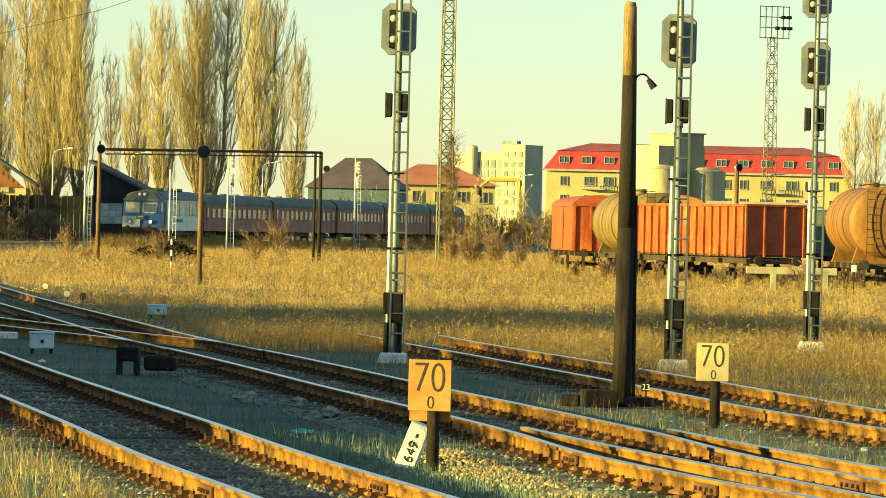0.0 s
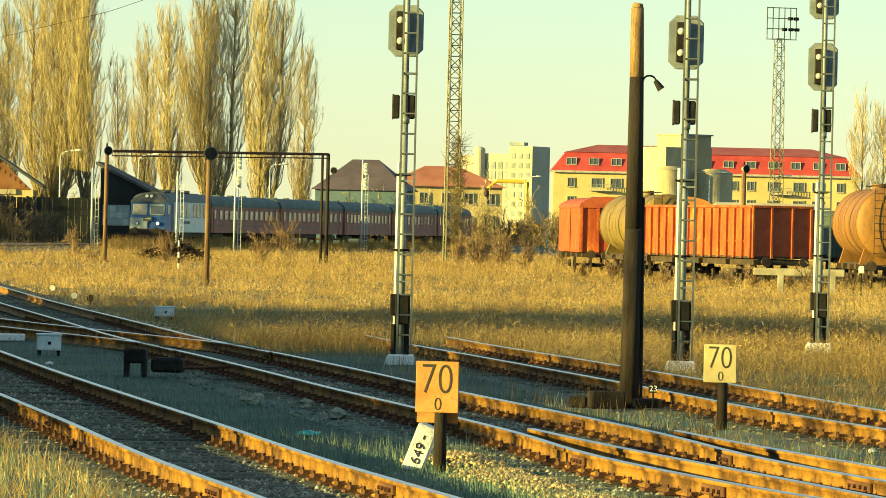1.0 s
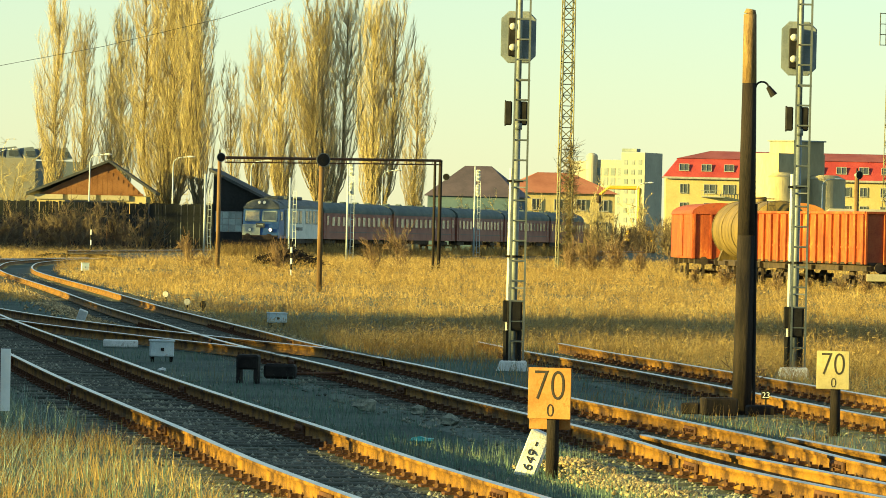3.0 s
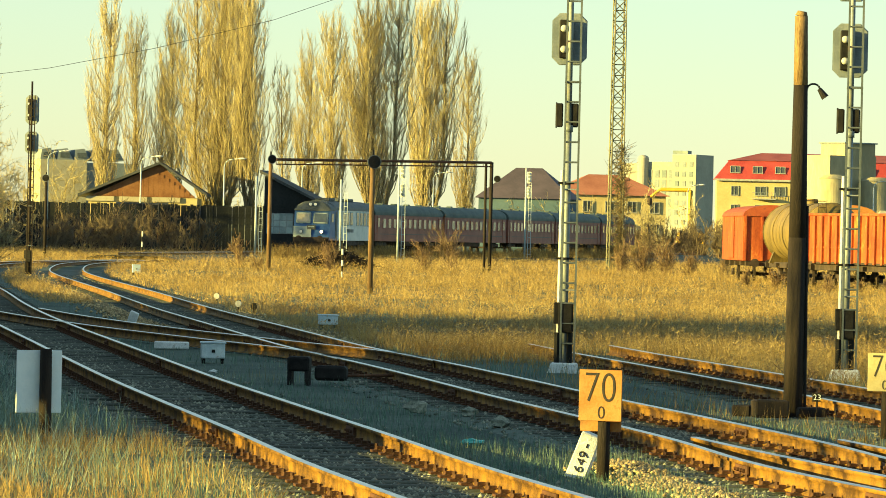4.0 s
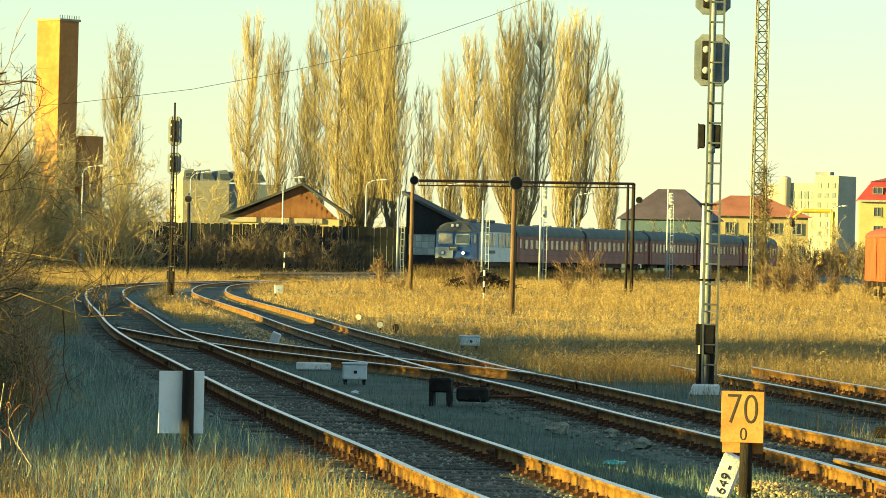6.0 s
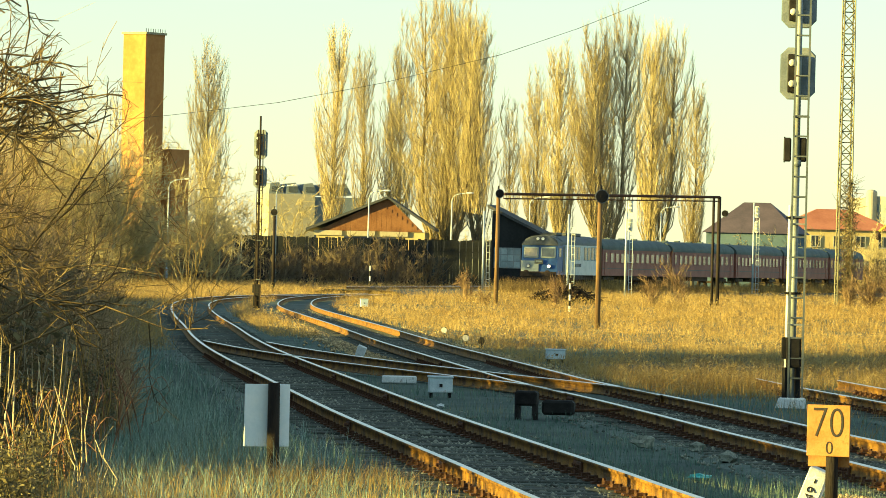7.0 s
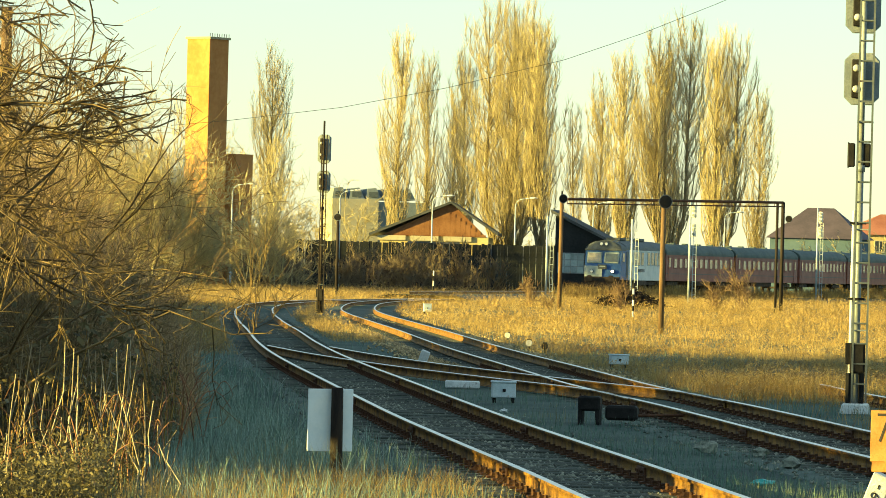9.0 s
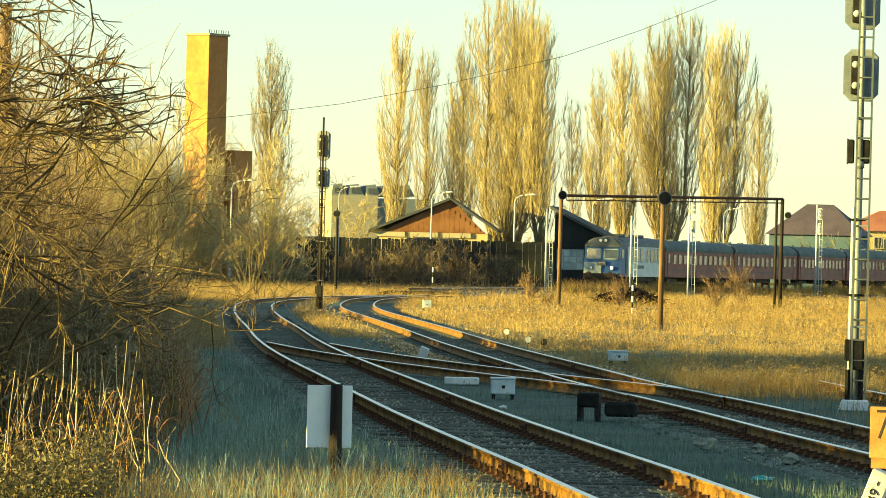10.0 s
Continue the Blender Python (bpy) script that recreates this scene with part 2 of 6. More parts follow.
def joints(t, line, at):
    """Bolted fishplates where rail lengths meet."""
    bm = B()
    for u in (-0.026, 0.026):
        box(bm, u, 0, 0.085, 0.026, 0.62, 0.085, bevel=0.006)
    for k in (-0.22, -0.08, 0.08, 0.22):
        rod(bm, (-0.065, k, 0.085), (0.065, k, 0.085), 0.017, 0.017, 6)
    me = bpy.data.meshes.new("fishplate")
    bm.to_mesh(me)
    bm.free()
    me.materials.append(M_bolt)
    p = spline(line, 0.1)
    for y in at:
        for sd in (-1, 1):
            i = int(np.searchsorted(p[:, 1], y + 0.4 * sd))
            h = p[i + 1] - p[i - 1]
            o = new("fishplate", me)
            o.parent = t
            o.matrix_basis = pose(p[i, 0], p[i, 1], 0, 0, 0, math.degrees(math.atan2(-h[0], h[1]))) @ pose(sd * GAUGE, 0, 0)


track("railway_track", TRACK_1, "railway track with rusty rail sides and polished heads", end=190)
joints(scene.objects["railway_track"], TRACK_1, (39.5, 52, 64, 76.5, 89, 101))
track("railway_track", TRACK_2, "railway track curving away over pale ballast", end=190)
joints(scene.objects["railway_track.001"], TRACK_2, (41.5, 46.2, 54, 66.5, 79, 91.5, 104))
track("railway_track", TRACK_3, "disused railway track with rusty rails in dry grass", bright=True, end=90)
track("turnout_rails", TURNOUT, "diverging turnout rails beside the running rails", sleepers=False)
track("crossover_rails", CROSSOVER, "crossover rails joining two tracks", sleepers=False)

# ---- signals and boards beside the line ----
def lettering(text, height, width, mat, name="lettering"):
    """Raised characters, scaled to a height and a width, standing in the x-z plane and facing -y."""
    cu = bpy.data.curves.new(name, "FONT")
    cu.body, cu.size, cu.extrude = text, 1.0, 0.004
    cu.offset = -0.016
    ob = bpy.data.objects.new(name, cu)
    scene.collection.objects.link(ob)
    dg = bpy.context.evaluated_depsgraph_get()
    me = bpy.data.meshes.new_from_object(ob.evaluated_get(dg))
    bpy.data.objects.remove(ob)
    v = np.array([q.co[:] for q in me.vertices])
    lo, hi = v.min(0), v.max(0)
    s = np.array([width / (hi[0] - lo[0]), height / (hi[1] - lo[1])])
    for q in me.vertices:
        x, y, z = q.co
        q.co = ((x - (lo[0] + hi[0]) / 2) * s[0], -z, (y - (lo[1] + hi[1]) / 2) * s[1])
    me.materials.clear()
    me.materials.append(mat)
    return me


def octagon(w, z0, z1, c=0.13, cx=0.0):
    return [(cx - w / 2 + c, z0), (cx + w / 2 - c, z0), (cx + w / 2, z0 + c), (cx + w / 2, z1 - c), (cx + w / 2 - c, z1),
            (cx - w / 2 + c, z1), (cx - w / 2, z1 - c), (cx - w / 2, z0 + c)]


M_lampgrey = material("pale_grey_housing", (0.34, 0.35, 0.33), (0.48, 0.48, 0.45), 0.5, 0, 5, 40, 0.1)


def signal_head(parent, z0, z1, w=0.56, lamps=2, cx=-0.02):
    bm = B()
    prism(bm, octagon(w, z0, z1, 0.12, cx), 0.17, 0.195)
    prism(bm, octagon(w - 0.03, z0 + 0.015, z1 - 0.015, 0.115, cx), 0.155, 0.17)
    plate = part("background_plate", bm, M_signal, parent, "grey eight-sided backing plate")
    bm = B()
    box(bm, cx - 0.065, 0.10, (z0 + z1) / 2, 0.19, 0.10, (z1 - z0) * 0.74, bevel=0.015)
    part("lamp_case", bm, M_black, plate, "black lamp case")
    for i in range(lamps):
        z = z0 + (z1 - z0) * (0.30 + 0.40 * i / max(1, lamps - 1))
        bm = B()
        rod(bm, (cx - 0.085, 0.06, z), (cx - 0.085, -0.03, z), 0.062, 0.05, 14)
        ball(bm, (cx - 0.085, -0.03, z), 0.05, 1, 0.5, 1)
        part("lamp_back", bm, M_lampgrey, plate, "pale grey round lamp housing", smooth=True)
    return plate


def main_signal(x, y, heads, height, paint=None, ladder=True, base=True, small=(3.89, 4.27), label="", turn=0.0):
    s = thing("railway_signal", pose(x, y, 0, 0, 0, turn), label, "railway signal", "signals by the tracks")
    if base:
        bm = B()
        prism(bm, [(-0.30, -0.15), (0.26, -0.15), (0.22, 0.14), (-0.20, 0.14)], -0.24, 0.24)
        bmesh.ops.bevel(bm, geom=list(bm.edges), offset=0.02, segments=1, affect="EDGES")
        part("concrete_base", bm, M_concrete, s, "whitewashed concrete foot")
    bm = B()
    rod(bm, (0, 0, 0.1), (0, 0, height * 0.55), 0.054, 0.050, 14)
    rod(bm, (0, 0, height * 0.55), (0, 0, height), 0.044, 0.040, 14)
    rod(bm, (0, 0, height * 0.545), (0, 0, height * 0.56), 0.07, 0.07, 14)
    part("mast", bm, paint or M_signal, s, smooth=True)
    bm = B()
    rod(bm, (-0.10, 0.03, 0.12), (-0.085, 0.03, 3.2), 0.03, 0.03, 8)
    part("conduit", bm, paint or M_lens, s, "cable conduit")
    for zc in (0.9, 1.8, 3.0):
        bm = B()
        box(bm, -0.02, 0.0, zc, 0.26, 0.15, 0.035)
        part("clamp", bm, M_black, s)
    if ladder:
        for lx in (-0.055, 0.165):
            bm = B()
            box(bm, lx, -0.13, (0.15 + heads[-1][1]) / 2, 0.032, 0.04, heads[-1][1] - 0.15)
            part("ladder_rail", bm, paint or M_ladder, s)
        z = 0.45
        while z < heads[-1][1] - 0.1:
            bm = B()
            rod(bm, (-0.055, -0.13, z), (0.165, -0.13, z), 0.015, 0.015, 6)
            part("ladder_rung", bm, paint or M_ladder, s)
            z += 0.32
        for z in (1.3, 2.9, 4.6):
            bm = B()
            box(bm, 0.055, -0.065, z, 0.26, 0.13, 0.02)
            part("ladder_bracket", bm, M_signal, s)
    bm = B()
    box(bm, 0.02, -0.02, 0.86, 0.24, 0.22, 0.48, bevel=0.02)
    box(bm, -0.13, 0.0, 0.93, 0.09, 0.16, 0.34, bevel=0.015)
    rb = part("relay_box", bm, M_black, s, "black cable box low on the mast")
    bm = B()
    box(bm, 0.02, -0.135, 0.86, 0.18, 0.012, 0.40)
    part("relay_box_door", bm, M_black, rb)
    bm = B()
    for k in (-0.11, 0.09):
        rod(bm, (k, -0.03, 0.13), (k, -0.03, 0.62), 0.045, 0.05, 8)
    part("cable_riser", bm, M_black, s)
    for z0, z1 in heads:
        signal_head(s, z0, z1)
    if small:
        for cx, w in ((-0.155, 0.12), (0.07, 0.16)):
            bm = B()
            box(bm, cx, 0.06, sum(small) / 2, w, 0.16, small[1] - small[0], bevel=0.02)
            box(bm, cx - w * 0.4, 0.10, sum(small) / 2, 0.02, 0.2, (small[1] - small[0]) * 1.06)
            part("small_lamp_head", bm, M_black, s, "small black lamp head")
    return s


main_signal(-0.76, 80.6, [(4.88, 5.71), (6.02, 6.85)], 7.0, label="grey railway signal mast with ladder on a whitewashed concrete foot")
main_signal(3.70, 80.4, [(4.77, 5.63), (5.98, 6.8)], 7.0, label="grey railway signal mast with ladder standing in dry grass")
main_signal(7.04, 96.3, [(4.94, 5.85), (6.30, 7.15)], 7.4, small=(4.15, 4.58), label="grey railway signal mast with ladder before the freight wagons")
far = main_signal(-23.75, 205, [(5.03, 5.93), (6.23, 7.40)], 7.96, small=None, base=False, turn=-8, paint=M_creosote, label="dark slim signal mast between two curving tracks")


def speed_board(x, y, w, z0, z1, board_mat, back, label, turn):
    s = thing("speed_board", pose(x, y, 0, 0, 0, turn), label, "railway sign", "speed boards")
    bm = B()
    rod(bm, (0.02, 0.05, -0.2), (0.02, 0.05, z1 - 0.06), 0.062, 0.055, 12)
    part("post", bm, M_creosote, s, "dark round wooden post", smooth=True)
    h = z1 - z0
    bm = B()
    box(bm, 0, -0.02, (z0 + z1) / 2, w, 0.016, h, bevel=0.004)
    board = part("board", bm, board_mat, s, "yellow enamelled board")
    if back:
        bm = B()
        box(bm, -0.03, 0.13, (z0 + z1) / 2 - 0.10, w * 0.96, 0.016, h, bevel=0.004)
        part("rear_board", bm, M_signyellow, s, "second board behind the post")
    for ch, cx in (("7", -0.19), ("0", 0.19)):
        o = part("digit", lettering(ch, h * 0.56, w * 0.31, M_letter), None, board)
        o.location = (cx * w, -0.029, z0 + h * 0.66)
    o = part("digit", lettering("0", h * 0.24, w * 0.15, M_letter), None, board)
    o.location = (0.01, -0.029, z0 + h * 0.17)
    for k in (z0 + 0.08, z1 - 0.08):
        bm = B()
        box(bm, 0.02, 0.02, k, 0.16, 0.07, 0.03)
        part("bracket", bm, M_black, s)
    return s


speed_board(-0.085, 45.9, 0.40, 0.485, 0.95, M_signyellow, True, "weathered yellow speed board reading 70 on a dark post", -14)
speed_board(3.07, 57.0, 0.375, 0.49, 0.92, M_signpale, False, "faded pale speed board reading 70 on a dark post", -14)

km = thing("kilometre_stone", pose(-0.30, 46.5, -0.05, 8, 22, -10), "leaning whitewashed distance stone marked 649", "marker stone")
bm = B()
box(bm, 0, 0, 0.20, 0.19, 0.11, 0.46, bevel=0.012)
stone = part("stone", bm, M_concrete, km)
for ch, cz, hh, ww in (("6", 0.09, 0.085, 0.055), ("4", 0.16, 0.085, 0.06), ("9", 0.23, 0.085, 0.055), ("-", 0.32, 0.012, 0.04)):
    me = lettering(ch, hh, ww, M_letter)
    me.transform(Matrix.Rotation(radians(-90), 4, "Y"))
    o = part("digit", me, None, stone)
    o.location = (0.0, -0.061, cz)

bs = thing("signboard_from_behind", pose(-5.70, 50.8, 0, 0, 0, 27), "white enamel board seen behind its dark wooden post", "railway sign")
bm = B()
box(bm, -0.03, 0.07, 0.57, 0.485, 0.014, 0.63, bevel=0.004)
part("board", bm, M_white, bs, "white enamel board")
bm = B()
rod(bm, (0.02, 0, -0.2), (0.015, 0, 0.90), 0.066, 0.06, 12)
part("post", bm, M_creosote, bs, smooth=True)

# ---- wooden pole with lamp ----
wp = thing("wooden_pole", pose(2.27, 63.2, 0), "tall dark creosoted wooden pole with its sunlit top coloured lighter", "pole")
bm = B()
rod(bm, (0, 0, -0.3), (0.015, 0, 2.2), 0.125, 0.112, 14)
rod(bm, (0.015, 0, 2.2), (0.01, 0, 4.10), 0.112, 0.088, 14)
part("shaft", bm, M_creosote, wp, smooth=True)
# sunlight on the pole above 4.1 m is put into a paler wood colour
bm = B()
rod(bm, (0.01, 0, 4.10), (0.0, 0, 4.96), 0.089, 0.080, 14)
rod(bm, (0.0, 0, 4.96), (0.01, 0, 5.02), 0.080, 0.058, 14)
part("bleached_top", bm, M_sunlitwood, wp, "cracked pole top coloured as sunlit wood", smooth=True)
bm = B()
rod(bm, (0.15, -0.02, -0.1), (0.125, -0.02, 2.6), 0.02, 0.02, 8)
part("conduit", bm, M_black, wp)
bm = B()
for k in range(8):
    a0, a1 = math.pi * k / 8, math.pi * (k + 1) / 8
    rod(bm, (0.17 - 0.08 * math.cos(a0), 0, 4.05 + 0.07 * math.sin(a0)), (0.17 - 0.08 * math.cos(a1), 0, 4.05 + 0.07 * math.sin(a1)), 0.012, 0.012, 6)
arm = part("lamp_arm", bm, M_black, wp)
bm = B()
rod(bm, (0.24, 0, 4.06), (0.32, 0, 3.95), 0.028, 0.05, 10)
part("lamp_shade", bm, M_black, arm)
for dx, dy, sx, sz in ((-0.30, -0.6, 0.42, 0.22), (-0.62, -0.3, 0.24, 0.14), (0.22, -0.4, 0.34, 0.13)):
    bm = B()
    box(bm, 0, 0, sz / 2 - 0.03, sx, 0.3, sz, bevel=0.02)
    o = part("timber_block", bm, M_creosote)
    o.matrix_basis = pose(2.27 + dx, 63.2 + dy, 0, 0, 0, random.uniform(-15, 15))
    tagged(o, "dark tarred timber block at the pole's foot", "timber block")
pl = thing("number_plate_post", pose(2.62, 64.4, 0), "small dark plate marked 23 on a short peg", "marker plate")
bm = B()
box(bm, 0, 0, 0.18, 0.12, 0.012, 0.11, bevel=0.003)
plate = part("plate", bm, M_black, pl)
bm = B()
rod(bm, (0, 0.01, -0.05), (0, 0.01, 0.16), 0.012)
part("peg", bm, M_black, pl)
for ch, cx in (("2", -0.025), ("3", 0.025)):
    o = part("digit", lettering(ch, 0.07, 0.04, M_white), None, plate)
    o.location = (cx, -0.012, 0.18)


# ---- loudspeaker poles and pipe gantry ----
def loudspeaker(parent, z, x=0.0, r=0.19, turn=0):
    bm = B()
    m = pose(x, -0.12, z, 0, 0, turn)
    for y0, y1, r0, r1 in ((-0.22, -0.02, r, r * 0.55), (-0.02, 0.14, r * 0.55, r * 0.42), (-0.235, -0.22, r * 1.06, r * 1.06)):
        rod(bm, m @ Vector((0, y0, 0)), m @ Vector((0, y1, 0)), r0, r1, 18, caps=y0 > -0.23)
    horn = part("loudspeaker_horn", bm, M_signal, parent, "grey loudspeaker horn")
    # black disc stands in for the shade inside the horn, round its core
    bm = B()
    rod(bm, m @ Vector((0, -0.245, 0)), m @ Vector((0, -0.21, 0)), r * 0.9, r * 0.9, 18)
    rod(bm, m @ Vector((0, -0.26, 0)), m @ Vector((0, -0.1, 0)), r * 0.3, r * 0.3, 12)
    part("horn_mouth", bm, M_black, horn)
    return horn


def speaker_pole(x, y, h, label, r=0.12, turn=0, wood=None):
    s = thing("loudspeaker_pole", pose(x, y, 0), label, "loudspeaker pole", "loudspeaker poles")
    bm = B()
    rod(bm, (0, 0, -0.2), (0, 0, h - 0.1), r, r * 0.85, 12)
    part("pole", bm, wood or M_brownpole, s, "dark wooden pole" if wood else "brown wooden pole", smooth=True)
    loudspeaker(s, h - 0.2, 0, r=0.25, turn=turn)
    bm = B()
    rod(bm, (0, 0, h - 0.1), (0, 0, h + 0.22), 0.06, 0.04, 8)
    part("cap", bm, M_black, s)
    return s


speaker_pole(-18.55, 272, 6.15, "brown wooden pole with a loudspeaker beside a pipe gantry", turn=25)
speaker_pole(-8.66, 180.4, 4.85, "brown wooden pole with a pale loudspeaker horn in dry grass", r=0.10, turn=20)
speaker_pole(17.3, 300, 6.3, "wooden pole with loudspeakers behind the freight wagons", r=0.16, turn=35)
speaker_pole(-38.3, 340, 5.5, "dark wooden pole with a small loudspeaker", r=0.11, wood=M_creosote)
ga = thing("pipe_gantry", pose(-18.3, 272.6, 0), "dark rusty overhead pipe gantry across the field", "gantry")
c1 = Vector((11.2, 17.4, 0))
for k, (za, zb) in enumerate(((5.95, 6.28), (5.70, 6.05))):
    bm = B()
    rod(bm, (0, 0, za), (c1.x, c1.y, zb), 0.075 if k == 0 else 0.035, None, 8)
    part("beam", bm, M_bolt, ga)
for i in range(25):
    a = c1 * (i / 24)
    bm = B()
    z = 5.95 + 0.33 * i / 24
    rod(bm, (a.x, a.y, z), (a.x, a.y, z - 0.25), 0.02, None, 5)
    part("hanger", bm, M_bolt, ga)
for dx in (-0.32, 0.0):
    bm = B()
    rod(bm, (c1.x + dx, c1.y, -0.2), (c1.x + dx, c1.y, 6.3), 0.11 if dx == 0 else 0.08, None, 10)
    part("pole", bm, M_creosote, ga, smooth=True)
loudspeaker(ga, 5.35, 11.55, 0.2).location = (0, 17.3, 0)


# ---- street lamps, white masts, markers ----
M_lamppost = material("painted_lamp_post", (0.34, 0.40, 0.42), (0.48, 0.53, 0.54), 0.5, 0.1, 2, 30, 0.15)


def street_lamp(x, y, h=9.0, turn=0):
    s = thing("street_lamp", pose(x, y, 0, 0, 0, turn), "pale grey street lamp post with curved arm", "street lamp", "street lamps in a row")
    bm = B()
    rod(bm, (0, 0, -0.2), (0, 0, 1.2), 0.12, 0.12, 10)
    rod(bm, (0, 0, 1.2), (0, 0, h - 0.7), 0.095, 0.06, 10)
    part("post", bm, M_lamppost, s, smooth=True)
    bm = B()
    pts = [(0, 0, h - 0.7), (0.12, 0, h - 0.35), (0.45, 0, h - 0.1), (1.0, 0, h), (1.5, 0, h + 0.05)]
    for a, b in zip(pts, pts[1:]):
        rod(bm, a, b, 0.05, 0.045, 8)
    arm = part("arm", bm, M_lamppost, s, smooth=True)
    bm = B()
    ball(bm, (1.75, 0, h + 0.06), 0.2, 2.0, 0.9, 0.5)
    part("lamp_head", bm, M_lens, arm, "whitish lamp head", smooth=True)
    return s


first = street_lamp(-59.6, 445)
for x, y in ((-52.7, 469), (-46.1, 491), (-38.3, 495), (-31.7, 512), (-25.4, 534), (-20.4, 568)):
    copy_thing(first, pose(x, y, 0))
copy_thing(first, pose(28.5, 560, 0))
copy_thing(first, pose(36.5, 575, 0))
copy_thing(first, pose(9.2, 640, 0))


def white_mast(x, y, h, heads):
    s = thing("white_signal_mast", pose(x, y, 0, 0, 0, -10), "distant white signal mast with a ladder", "railway signal", "distant white masts")
    bm = B()
    rod(bm, (0, 0, -0.2), (0, 0, h), 0.085, 0.075, 10)
    part("mast", bm, M_lamppost, s, smooth=True)
    for dx in (0.28, 0.52):
        bm = B()
        box(bm, dx, -0.1, h * 0.42, 0.035, 0.035, h * 0.84)
        part("ladder_rail", bm, M_lamppost, s)
    for k in range(int(h * 0.84 / 0.5)):
        bm = B()
        box(bm, 0.40, -0.1, 0.5 + k * 0.5, 0.22, 0.03, 0.035)
        part("ladder_rung", bm, M_lamppost, s)
    for z in heads:
        bm = B()
        box(bm, 0.25, 0, z, 0.42, 0.12, 1.0, bevel=0.08)
        hd = part("lamp_head", bm, M_lens, s)
        for q in (-0.28, 0.05, 0.33):
            bm = B()
            rod(bm, (0.25, -0.06, z + q), (0.25, -0.12, z + q), 0.11, 0.11, 10)
            part("lamp_lens", bm, M_signal, hd)
    return s


for x, y, h, heads in ((-26.6, 375, 6.1, ()), (-20.3, 375, 6.0, ()), (-16.1, 377, 7.5, (6.7, 5.3)), (-7.75, 440, 8.0, (7.2, 5.9)),
                       (-4.6, 440, 7.1, ()), (0.6, 520, 7.4, ())):
    white_mast(x, y, h, heads)


def striped_marker(x, y, h):
    s = thing("striped_marker_post", pose(x, y, 0), "slim marker post in black and white bands", "marker post", "striped marker posts")
    n = 6
    for k in range(n):
        bm = B()
        rod(bm, (0, 0, h * k / n), (0, 0, h * (k + 1) / n), 0.05, 0.05, 10)
        part("band", bm, M_black if k % 2 else M_lens, s)
    return s


striped_marker(-12.7, 237, 1.6)
striped_marker(-33.6, 360, 2.2)

# ---- small equipment between the tracks ----
M_cabinet = material("pale_blue_cabinet", (0.45, 0.55, 0.58), (0.62, 0.70, 0.72), 0.5, 0.1, 3, 40, 0.15, c=(0.4, 0.36, 0.3))


def cabinet(x, y, w, h, turn=0, dpt=0.34):
    s = thing("trackside_cabinet", pose(x, y, 0, 0, 0, turn), "low pale blue-grey cable cabinet on short feet", "cabinet", "trackside cabinets")
    bm = B()
    box(bm, 0, 0, 0.05 + h / 2, w, dpt, h, bevel=0.012)
    body = part("body", bm, M_cabinet, s)
    bm = B()
    box(bm, 0, 0, 0.05 + h + 0.015, w * 1.08, dpt * 1.08, 0.03, bevel=0.008)
    part("lid", bm, M_cabinet, s)
    for sx in (-1, 1):
        bm = B()
        box(bm, sx * w * 0.4, 0, 0.0, 0.05, 0.2, 0.16)
        part("foot", bm, M_black, s)
    bm = B()
    box(bm, 0, -dpt / 2 - 0.01, 0.05 + h * 0.5, 0.05, 0.02, 0.05)
    part("latch", bm, M_black, body)
    return s


cabinet(-6.45, 81.8, 0.38, 0.24, 8)
cabinet(-6.38, 113.6, 0.40, 0.20, 12)


def point_machine(x, y, turn):
    s = thing("point_machine", pose(x, y, 0, 0, 0, turn), "black cast-iron point machine beside the turnout", "point machine")
    bm = B()
    box(bm, 0, 0, 0.28, 0.36, 0.34, 0.24, bevel=0.03)
    part("motor_case", bm, M_black, s)
    for sx in (-0.14, 0.14):
        bm = B()
        box(bm, sx, 0, 0.06, 0.07, 0.3, 0.26)
        part("leg", bm, M_black, s)
    bm = B()
    box(bm, 0.52, 0.05, 0.14, 0.52, 0.30, 0.24, bevel=0.04)
    part("gear_case", bm, M_black, s)
    bm = B()
    rod(bm, (0.75, 0.1, 0.10), (1.5, 0.5, 0.12), 0.025, None, 8)
    part("drive_rod", bm, M_bolt, s)
    return s


point_machine(-4.45, 72.2, -4).scale = (0.88, 0.88, 0.88)
bm = B()
box(bm, 0, 0, 0.05, 0.62, 0.28, 0.13, bevel=0.015)
o = part("concrete_cable_cover", bm, M_concrete)
o.matrix_basis = pose(-7.85, 90.2, 0, 0, 0, 6)
tagged(o, "pale concrete cable cover lying by the rails", "cable cover")
bm = B()
box(bm, 0, 0, 0.14, 0.20, 0.08, 0.36, bevel=0.015)
o = part("leaning_stone_slab", bm, M_concrete)
o.matrix_basis = pose(-10.75, 112.8, -0.04, 12, 22, -8)
tagged(o, "leaning whitewashed stone slab on ballast", "marker stone")


def ground_signal(x, y, dark):
    s = thing("ground_signal", pose(x, y, 0, 0, 0, -8), "small dark ground signal" if dark else "small whitewashed ground signal", "ground signal", "ground signals beside the track")
    bm = B()
    rod(bm, (0, 0, -0.05), (0, 0, 0.12), 0.04, 0.04, 8)
    part("stem", bm, M_black, s)
    bm = B()
    rod(bm, (0, -0.06, 0.2), (0, 0.06, 0.2), 0.11, 0.10, 14)
    part("disc", bm, M_black if dark else M_lampgrey, s)
    bm = B()
    box(bm, 0, 0.02, 0.30, 0.12, 0.14, 0.05)
    part("hood", bm, M_black, s)
    return s


